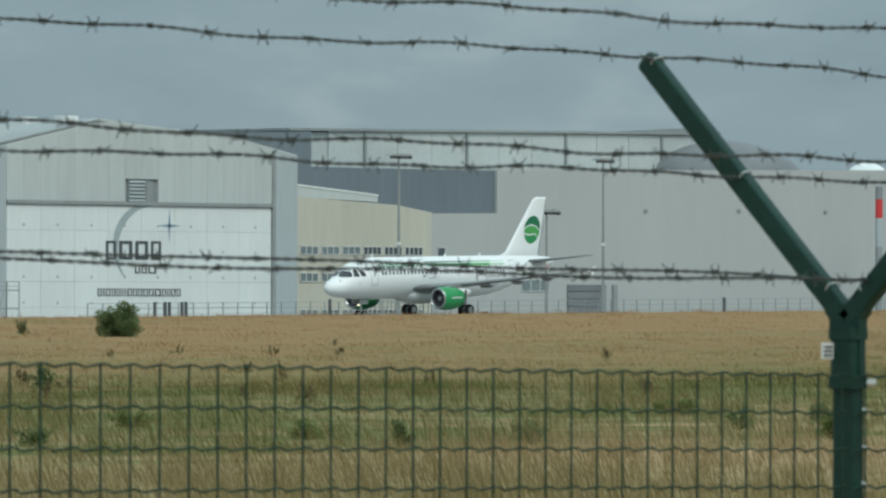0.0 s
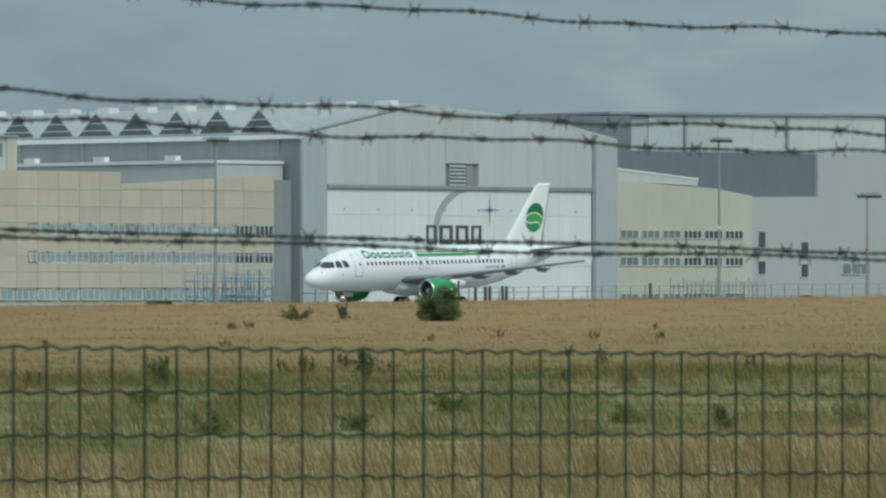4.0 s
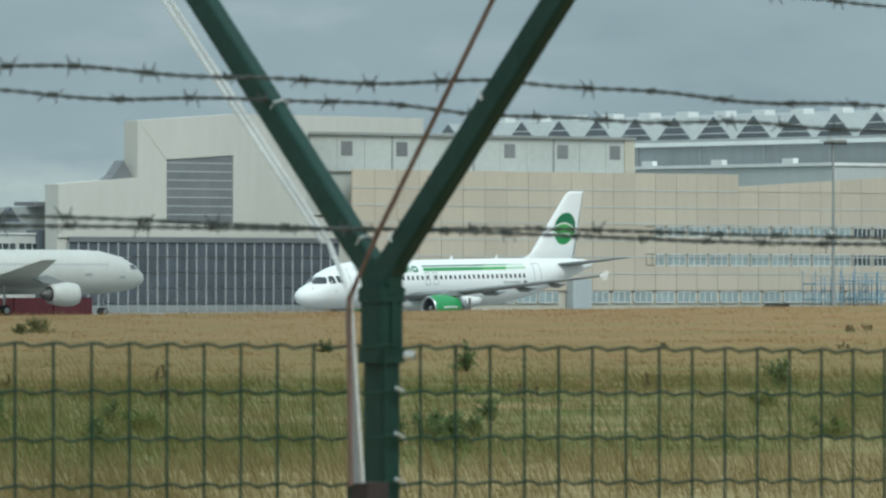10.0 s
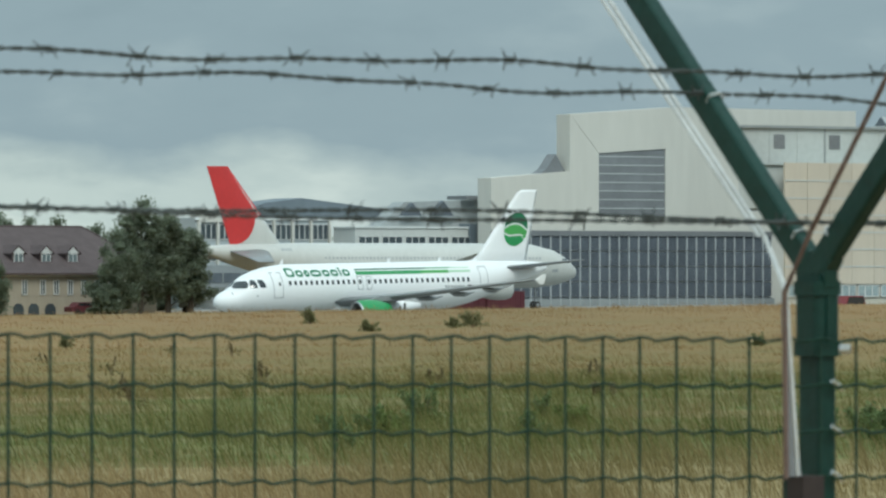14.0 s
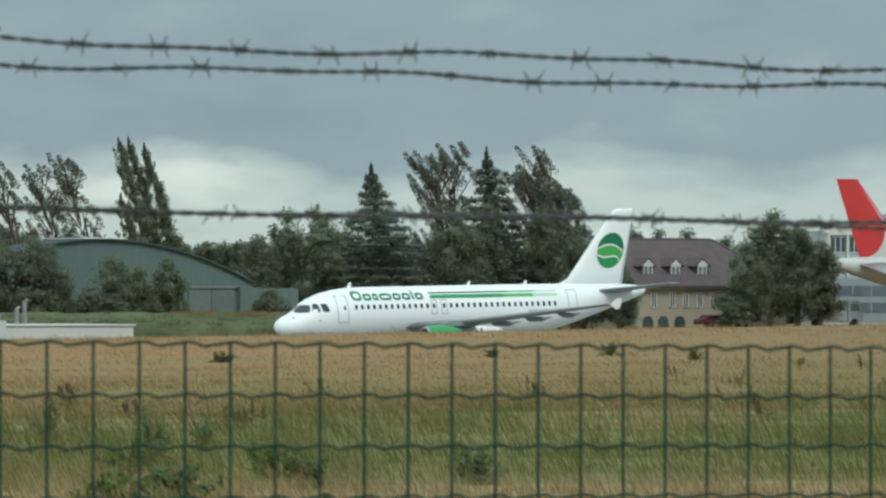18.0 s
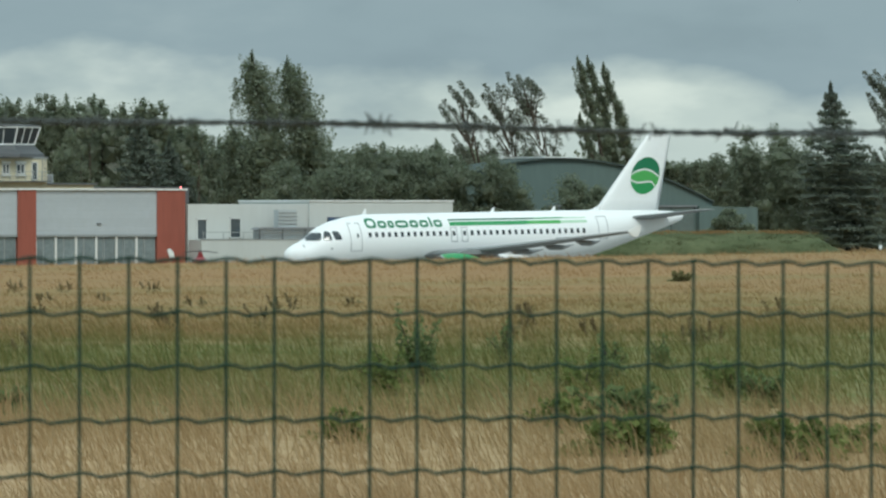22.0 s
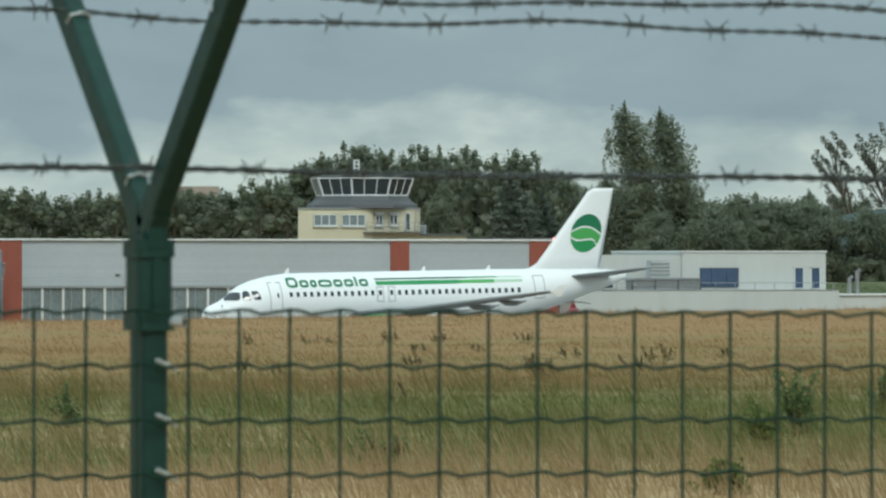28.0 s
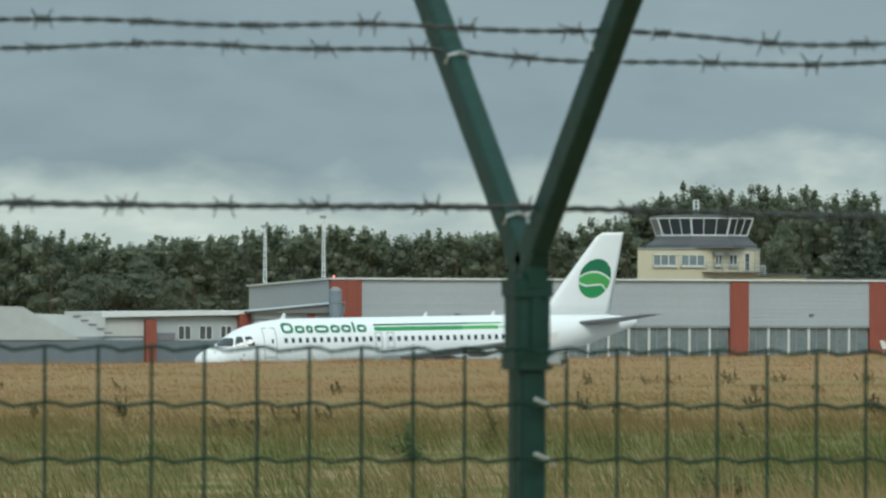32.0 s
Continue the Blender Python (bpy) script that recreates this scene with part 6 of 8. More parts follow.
def build_houses():
    h = thing("villa", (0, 0, 0), "beige villa with a dark hipped tile roof and dormers", "house")
    x0, x1, y0, y1, zb, ze, zr = 441.4, 463.5, 700, 719, -3.0, 2.75, 8.4
    Geo().box(x0, x1, y0, y1, zb, ze).ob("wall", M_PLASTER, h)
    Geo().box(x0 - 0.12, x1 + 0.12, y0 - 0.12, y1 + 0.12, ze - 0.35, ze - 0.1).ob("cornice", M_FRAME, h)
    v = [(x0 - 0.9, y0 - 0.9, ze - 0.1), (x1 + 0.9, y0 - 0.9, ze - 0.1), (x1 + 0.9, y1 + 0.9, ze - 0.1), (x0 - 0.9, y1 + 0.9, ze - 0.1), (445.2, 709.5, zr), (458.6, 709.5, zr)]
    v2 = [(a, b, c + 0.22) for a, b, c in v]
    f = [(0, 1, 5, 4), (1, 2, 5), (2, 3, 4, 5), (3, 0, 4)]
    rim = [(0, 1, 7, 6), (1, 2, 8, 7), (2, 3, 9, 8), (3, 0, 6, 9)]
    Geo().add(v + v2, [tuple(i + 6 for i in q) for q in f] + rim + [(3, 2, 1, 0)]).ob("roof", M_ROOFDK, h, "dark mauve-brown tiled hipped roof")
    for (xa, ya, za), (xb, yb, zb_) in ((v2[4], v2[5]), (v2[0], v2[4]), (v2[1], v2[5]), (v2[3], v2[4])):
        Geo().tube([(xa, ya, za), (xb, yb, zb_)], 0.14, 6).ob("ridge_tile", M_ROOFDK, h)
    for x in (443.5, 447.5, 451.4):
        d = new("dormer")
        d.parent = h
        Geo().prism([(x, 4.0), (x + 1.8, 4.0), (x + 1.8, 5.3), (x + 0.9, 6.1), (x, 5.3)], 701.7, 705.6).ob("cheek", M_ROOFDK, d)
        Geo().prism([(x - 0.1, 5.28), (x + 1.9, 5.28), (x + 0.9, 6.15)], 701.55, 701.7).ob("gable", M_FRAME, d, "white dormer gable")
        for q in (-1, 1):
            Geo().prism([(x + 0.9, 6.12), (x + 0.9 + q * 1.15, 5.12), (x + 0.9 + q * 1.15, 5.26), (x + 0.9, 6.28)], 701.45, 705.8).ob("dormer_roof", M_ROOFDK, d)
        windows_row(d, [(x + 0.25, x + 1.55)], 701.68, 4.1, 5.25, 2, M_WIN)
    # the west slope has one round-headed dormer
    d = new("dormer")
    d.parent = h
    Geo().prism_x([(706.4, 3.9), (708.2, 3.9), (708.2, 5.5), (707.8, 6.1), (707.3, 6.3), (706.8, 6.1), (706.4, 5.5)], 441.5, 445.0).ob("cheek", M_ROOFDK, d)
    Geo().prism_x([(706.5, 4.0), (708.1, 4.0), (708.1, 5.45), (707.3, 6.1), (706.5, 5.45)], 441.32, 441.5).ob("frame", M_FRAME, d, "white dormer frame")
    Geo().prism_x([(706.7, 4.2), (707.9, 4.2), (707.9, 5.4), (707.3, 5.9), (706.7, 5.4)], 441.2, 441.32).ob("pane", M_WIND, d)
    for x in (443.8, 446.45, 448.4, 450.45, 452.4, 454.4, 456.5, 458.6, 460.7):
        windows_row(h, [(x, x + 0.78)], y0 - 0.02, 0.15, 2.0, 2, M_WIND)
    for x in (442.6, 444.8, 447.2, 451.5, 456.0):
        Geo().prism([(x, -2.9), (x + 1.5, -2.9), (x + 1.5, -1.4), (x + 1.1, -0.9), (x + 0.4, -0.9), (x, -1.4)], y0 - 0.08, y0 + 0.02).ob("arched_door", M_WIND, h)
    # windows of the west front
    for yw, zw in ((703.0, 0.1), (707.6, 0.1), (712.2, 0.1), (716.2, 0.1)):
        w = new("window")
        w.parent = h
        Geo().prism_x([(yw, zw), (yw + 1.2, zw), (yw + 1.2, zw + 1.95), (yw, zw + 1.95)], x0 - 0.1, x0 + 0.02).ob("frame", M_FRAME, w)
        for k in (0, 1):
            Geo().prism_x([(yw + 0.1 + 0.53 * k, zw + 0.1), (yw + 0.57 + 0.53 * k, zw + 0.1), (yw + 0.57 + 0.53 * k, zw + 1.85), (yw + 0.1 + 0.53 * k, zw + 1.85)], x0 - 0.13, x0 - 0.1).ob("pane", M_WIND, w)
    # a barrel-roofed hangar among the trees
    a = thing("barrel_hangar", (0, 0, 0), "dark green-grey barrel-roofed old hangar", "hangar")
    xs = [303 + k * 42.0 / 24 for k in range(25)]
    arc = [(x, 7.35 - 0.0138 * (x - 327) ** 2) for x in xs]
    Geo().prism([(303, -4.0)] + [(345, -4.0)] + arc[::-1], 622, 628).ob("end_wall", M_SHELL, a)
    Geo().prism(arc + [(x, z + 0.16) for x, z in arc[::-1]], 621.6, 628.5).ob("roof", M_BARREL, a, "grey curved roof sheet")
    Geo().prism([(324.8, 7.5), (329.2, 7.5), (329.2, 7.62), (324.8, 7.62)], 621.5, 632).ob("roof_light", M_TRIM, a)
    Geo().box(343, 345.4, 621.2, 622, -4, 2.5).ob("corner_pier", M_SHELL, a)
    for k in range(6):
        Geo().box(326 + k * 2.8, 328.7 + k * 2.8, 621.85, 622.0, -3.9, 2.4).ob("door_leaf", M_ARCH, a, "dark green sliding door leaf")
    Geo().box(325.5, 343, 621.7, 622.0, 2.4, 2.6).ob("door_track", M_SHUT, a)
    Geo().box(345.4, 351, 623, 632, -4, 2.4).ob("lean_to", M_SHELL, a)
    far = thing("distant_block", (0, 0, 0), "distant grey flat block above the trees", "building")
    Geo().box(354, 358.2, 900, 906, -4, 12.7).ob("wall", M_PINK, far)
    Geo().box(355.5, 359.5, 902, 905, 6, 11.6).ob("wing", M_SHUT, far)


def build_lamps():
    def lamp(x, y, z, zb, w):
        p = thing("floodlight_mast", (x, y, zb), "grey steel apron floodlight mast", "lamp", "apron floodlights")
        h = z - zb
        Geo().tube([(0, 0, 0), (0, 0, h * 0.5), (0, 0, h)], [0.24, 0.18, 0.11], 10).ob("pole", M_STEEL, p)
        Geo().prism([(-w, h), (w, h), (w * 0.8, h + 0.28), (-w * 0.8, h + 0.28)], -0.6, 0.6).ob("head_ring", M_STEEL, p)
        for k in range(6):
            a = -w + 0.15 + k * (2 * w - 0.6) / 5
            Geo().prism([(a, h - 0.3), (a + 0.35, h - 0.3), (a + 0.3, h), (a + 0.05, h)], -0.55, -0.1).ob("floodlight", M_TDARK, p)
        Geo().tube([(0, 0, h * 0.48), (0, 0, h * 0.48 + 0.35)], 0.24, 8).ob("white_band", M_TRIM, p)
        if z < 15:
            Geo().tube([(0, 0, h * 0.48 + 0.36), (0, 0, h * 0.48 + 0.62)], 0.24, 8).ob("red_band", M_RED, p)
    for x, z, w in ((520.0, 18.2, 1.7), (603.3, 19.4, 1.9), (630.3, 12.9, 2.2), (641.0, 19.5, 1.7)):
        lamp(x, 560, z, far_z(x), w)
    # low apron fence and clutter in front of the halls
    f = thing("apron_fence", (0, 0, 0), "thin grey apron fence with dark posts", "fence")
    for k in range(64):
        x = 575 + k * 2.6
        z = far_z(x)
        Geo().box(x, x + 0.1, 585, 585.1, z, z + 2.9).ob("post", M_STEEL, f)
    for z in (1.5, 2.2, 2.85):
        Geo().prism([(575, far_z(575) + z), (741, far_z(741) + z), (741, far_z(741) + z + 0.06), (575, far_z(575) + z + 0.06)], 585.03, 585.07).ob("rail", M_STEEL, f)
    for x, h in ((585.5, 2.9), (587.3, 2.9), (588.0, 2.9), (590.2, 2.9), (590.9, 2.9), (616.5, 3.1), (693.0, 3.0)):
        p = thing("dark_bollard", (x, 584, far_z(x)), "dark post by the apron fence", "post", "posts by the apron")
        Geo().tube([(0, 0, 0), (0, 0, h)], 0.2, 8).ob("shaft", M_TDARK, p)
        Geo().tube([(0, 0, h), (0, 0, h + 0.15)], [0.24, 0.12], 8).ob("cap", M_TDARK, p)

    def scaffold(x0, x1, y, zb, h, m, label, rnd):
        s = thing("work_platform", (x0, y, zb), label, "scaffold", "work platforms")
        n = int((x1 - x0) / 1.5)
        for k in range(n + 1):
            x = (x1 - x0) * k / n
            for yy in (-1.1, 1.1):
                Geo().tube([(x, yy, 0), (x, yy, h * (0.86 if k % 4 else 1.0))], 0.06, 6).ob("upright", m, s)
            if k < n and k % 2 == 0:
                Geo().tube([(x, -1.1, h * 0.05), (x + 1.5, -1.1, h * 0.68)], 0.04, 5).ob("brace", m, s)
        for z in (0.36, 0.70):
            Geo().box(0, x1 - x0, -1.2, 1.2, h * z, h * z + 0.14).ob("deck", m, s)
        for z in (0.78, 0.86):
            Geo().box(0, x1 - x0, -1.16, -1.10, h * z, h * z + 0.07).ob("guard_rail", m, s)

    rnd = random.Random(8)
    scaffold(537.5, 549.5, 583, -1.6, 5.4, M_BLUEST, "blue steel aircraft work platform", rnd)
    scaffold(541.0, 546.5, 580, -1.6, 5.9, M_BLUEST, "tall blue steel work platform", rnd)
    scaffold(615, 630, 578, -1.2, 3.9, M_STEEL, "grey steel stairs and platforms", rnd)
    scaffold(557.5, 561.5, 584, -1.6, 6.5, M_STEEL, "grey steel stair tower", rnd)

    def van(x, y, paint, label, w=4.4, h=1.75):
        zb = far_z(x)
        c = thing("parked_car", (x, y, zb), label, "car")
        Geo().prism([(0, 0.35), (w, 0.35), (w, 0.95), (w * 0.86, 1.05), (w * 0.78, h), (w * 0.28, h), (w * 0.16, 1.05), (0, 0.9)], -0.85, 0.85).ob("body", paint, c)
        Geo().prism([(w * 0.2, 1.08), (w * 0.83, 1.08), (w * 0.77, h - 0.12), (w * 0.29, h - 0.12)], -0.87, -0.84).ob("side_window", M_GLASSD, c)
        for k in (0.2, 0.8):
            Geo().tube([(w * k, -0.9, 0.34), (w * k, -0.6, 0.34)], 0.34, 16).ob("wheel", M_TYRE, c)
    van(476.2, 583, M_CARRED, "red parked car by the offices", 4.4, 2.25)
    van(531.0, 584, M_CARDK, "dark parked car by the offices", 4.4, 1.7)
    van(448.6, 697, M_CONTAINER, "dark red parked car by the villa", 4.2, 1.5)
    van(451.6, 697.5, M_DARKCLAD, "blue-grey parked car by the villa", 4.2, 1.5)
    for k in range(5):
        x = 489.8 + k * 6.3
        c = thing("cargo_container", (x, 701, far_z(x)), "dark red steel cargo container on the apron", "container", "cargo containers")
        Geo().box(0, 6.05, 0, 2.4, 0.1, 2.35).ob("container_body", M_CONTAINER, c)
        for q in range(15):
            Geo().box(0.15 + q * 0.4, 0.32 + q * 0.4, -0.05, 0.0, 0.25, 2.2).ob("wall_rib", M_CONTAINER, c)
        Geo().box(0, 6.05, -0.06, 0.0, 2.22, 2.36).ob("top_rail", M_CONTAINER, c)
        Geo().box(0, 6.05, -0.06, 0.0, 0.1, 0.24).ob("bottom_rail", M_CONTAINER, c)
    # a service truck behind the tail of the parked jet
    c = thing("service_truck", (462.0, 694, far_z(462)), "pale grey airport service truck", "truck")
    Geo().prism([(0.0, 0.7), (5.8, 0.7), (5.8, 2.6), (0.3, 2.2), (0.0, 1.8)], -1.2, 1.2).ob("box_body", M_JAMB, c)
    Geo().prism([(6.0, 0.6), (8.2, 0.6), (8.2, 1.7), (7.5, 3.2), (6.0, 3.2)], -1.2, 1.2).ob("cab", M_JAMB, c)
    Geo().prism([(6.3, 1.9), (7.8, 1.9), (7.4, 2.8), (6.3, 2.8)], -1.24, -1.2).ob("cab_window", M_WIN, c)
    Geo().box(0.5, 5.4, -1.24, -1.2, 1.3, 1.7).ob("side_strip", M_STEEL, c)
    for wx in (1.2, 6.9):
        Geo().tube([(wx, -1.3, 0.5), (wx, -0.9, 0.5)], 0.5, 16).ob("wheel", M_TYRE, c)
    # a tilted marker board and a small helicopter beyond the taxiway
    k = thing("marker_board", (236.35, 520, ground(236.35, 520)), "tilted white taxiway marker board on a post", "marker")
    zg = -ground(236.35, 520)
    Geo().tube([(0, 0, -0.05), (0, 0, zg - 1.9)], 0.05, 8).ob("post", M_STEEL, k)
    Geo().prism([(-0.12, zg - 1.95), (0.36, zg - 1.95), (0.2, zg - 1.45), (-0.1, zg - 1.18), (-0.34, zg - 1.3)], -0.06, 0.06).ob("board", M_TRIM, k)
    zg = ground(239.07, 520)
    k = thing("parked_helicopter", (239.07, 520, zg), "small red parked helicopter with drooping rotor blades", "helicopter")
    k.rotation_euler = (0, 0, radians(-24.7))
    top = -1.6 - zg
    rings = []
    for yy, r, zc in ((-1.5, 0.08, 0.95), (-1.2, 0.42, 1.0), (-0.6, 0.62, 1.1), (0.2, 0.66, 1.2), (0.8, 0.5, 1.35), (1.4, 0.2, 1.5), (4.6, 0.09, 1.62)):
        rings.append([(r * math.cos(6.2832 * q / 16), yy, zc + r * 1.05 * math.sin(6.2832 * q / 16)) for q in range(16)])
    Geo().loft(rings).ob("fuselage", M_CARRED, k, smooth=True)
    Geo().prism([(-0.46, 1.0), (0.46, 1.0), (0.36, 1.5), (-0.36, 1.5)], -1.22, -0.95).ob("canopy", M_GLASSD, k)
    Geo().prism([(-0.3, 1.7), (0.3, 1.7), (0.12, top + 0.12), (-0.12, top + 0.12)], -0.3, 0.5).ob("mast_fairing", M_CARRED, k)
    Geo().tube([(0, 0.1, top), (0, 0.1, top + 0.32)], 0.05, 8).ob("rotor_hub", M_TDARK, k)
    for sx in (-1, 1):
        Geo().prism([(0, top + 0.24), (sx * 0.7, top + 0.2), (sx * 1.5, top + 0.06), (sx * 1.5, top), (sx * 0.7, top + 0.11), (0, top + 0.14)], 0.0, 0.2).ob("rotor_blade", M_TDARK, k)
        Geo().tube([(sx * 0.7, -1.4, 0.05), (sx * 0.7, 1.2, 0.05)], 0.04, 6).ob("skid", M_STEEL, k)
        for yy in (-0.8, 0.6):
            Geo().tube([(sx * 0.7, yy, 0.05), (sx * 0.4, yy, 0.65)], 0.03, 6).ob("skid_strut", M_STEEL, k)
    Geo().prism([(-0.04, 1.6), (0.04, 1.6), (0.04, 2.2), (-0.04, 2.2)], 4.2, 4.7).ob("tail_fin", M_CARRED, k)
    # red and white windsock
    w = thing("windsock", (289.74, 480, ground(289.74, 480)), "faded red and white windsock on a short mast", "windsock")
    zt = 1.72 - ground(289.74, 480)
    for k in range(5):
        Geo().tube([(0, 0, zt * k / 5), (0, 0, zt * (k + 1) / 5)], 0.065, 8).ob("mast_section", M_RED if k % 2 else M_TRIM, w)
    Geo().tube([(-0.08, -0.2, zt - 0.45), (-0.08, 0.2, zt - 0.45)], 0.03, 6).ob("hoop_bar", M_STEEL, w)
    fall = [(-0.08 - 2.2 * u, zt - 0.45 - 0.62 * u - 0.25 * u * u) for u in (0, 0.25, 0.5, 0.75, 1.0)]
    for k in range(4):
        Geo().tube([(fall[k][0], 0, fall[k][1]), (fall[k + 1][0], 0.05 * k, fall[k + 1][1])], [0.25 - 0.05 * k, 0.20 - 0.05 * k], 12).ob("sleeve", M_SOCKW if k % 2 else M_SOCKR, w)
    # edge markers on the far side of the crest
    for x in (276.1, 278.14):
        k = thing("edge_marker", (x, 470, ground(x, 470)), "small white edge marker in the grass", "marker", "edge markers")
        h = -0.74 - ground(x, 470)
        Geo().tube([(0, 0, 0), (0, 0, h - 0.25)], 0.05, 8).ob("stake", M_STEEL, k)
        Geo().prism([(-0.13, h - 0.3), (0.13, h - 0.3), (0.09, h), (-0.09, h)], -0.08, 0.08).ob("marker_head", M_TRIM, k)


build_main_hangar()
build_beige_offices()
build_east_halls()
build_glass_hangar()
build_terminal()
build_tower()
build_houses()
build_lamps()
parked = build_parked_airliner()
parked.matrix_world = pose(521.0, 690, -1.75, 0, 0, 180)


# ---- trees and plants ----
GOLD = (1 + 5 ** 0.5) / 2
ICO = np.array([(-1, GOLD, 0), (1, GOLD, 0), (-1, -GOLD, 0), (1, -GOLD, 0), (0, -1, GOLD), (0, 1, GOLD), (0, -1, -GOLD), (0, 1, -GOLD), (GOLD, 0, -1), (GOLD, 0, 1), (-GOLD, 0, -1), (-GOLD, 0, 1)]) / math.sqrt(1 + GOLD * GOLD)
ICO_FACES = np.array([(0, 11, 5), (0, 5, 1), (0, 1, 7), (0, 7, 10), (0, 10, 11), (1, 5, 9), (5, 11, 4), (11, 10, 2), (10, 7, 6), (7, 1, 8), (3, 9, 4), (3, 4, 2), (3, 2, 6), (3, 6, 8), (3, 8, 9), (4, 9, 5), (2, 4, 11), (6, 2, 10), (8, 6, 7), (9, 8, 1)])


def leaf_cloud(rnd, centres, count, size, core=0.0):
    """Small leaf faces scattered through blobs (centre, radii): an array of triangles.

    core closes the inside of each blob with a rough inner mass of that share of its size."""
    rng = np.random.default_rng(rnd.randint(0, 10 ** 9))
    n = len(centres) * count
    c = np.repeat(np.array([a for a, _ in centres], float), count, axis=0)
    r = np.repeat(np.array([b for _, b in centres], float), count, axis=0)
    d = rng.normal(size=(n, 3))
    d /= np.linalg.norm(d, axis=1)[:, None]
    p = c + d * r * (rng.uniform(0.5, 1.08, (n, 1)) if core else rng.uniform(0.35, 1.0, (n, 1)) ** 0.6)
    a = rng.normal(size=(n, 3))
    a /= np.linalg.norm(a, axis=1)[:, None]
    b = np.cross(a, rng.normal(size=(n, 3)))
    b /= np.linalg.norm(b, axis=1)[:, None]
    s = size * rng.uniform(0.6, 1.35, (n, 1))
    w = s * rng.uniform(0.5, 0.85, (n, 1))
    leaves = np.stack([p - a * s, p + a * s * 0.7 + b * w, p + a * s * 0.7 - b * w], axis=1).reshape(-1, 3)
    if not core:
        return leaves
    inner = [(np.array(m) + ICO * np.array(q) * core * rng.uniform(0.75, 1.15, (12, 1)))[ICO_FACES].reshape(-1, 3) for m, q in centres]
    return np.concatenate([leaves] + inner)


def leaf_mesh(name, v, material, parent):
    n = len(v) // 3
    me = bpy.data.meshes.new(name)
    me.vertices.add(n * 3)
    me.vertices.foreach_set("co", np.asarray(v, dtype=np.float32).ravel())
    me.loops.add(n * 3)
    me.loops.foreach_set("vertex_index", np.arange(n * 3))
    me.polygons.add(n)
    me.polygons.foreach_set("loop_start", np.arange(n) * 3)
    me.materials.append(material)
    me.update(calc_edges=True)
    ob = new(name, me)
    ob.parent = parent
    return ob


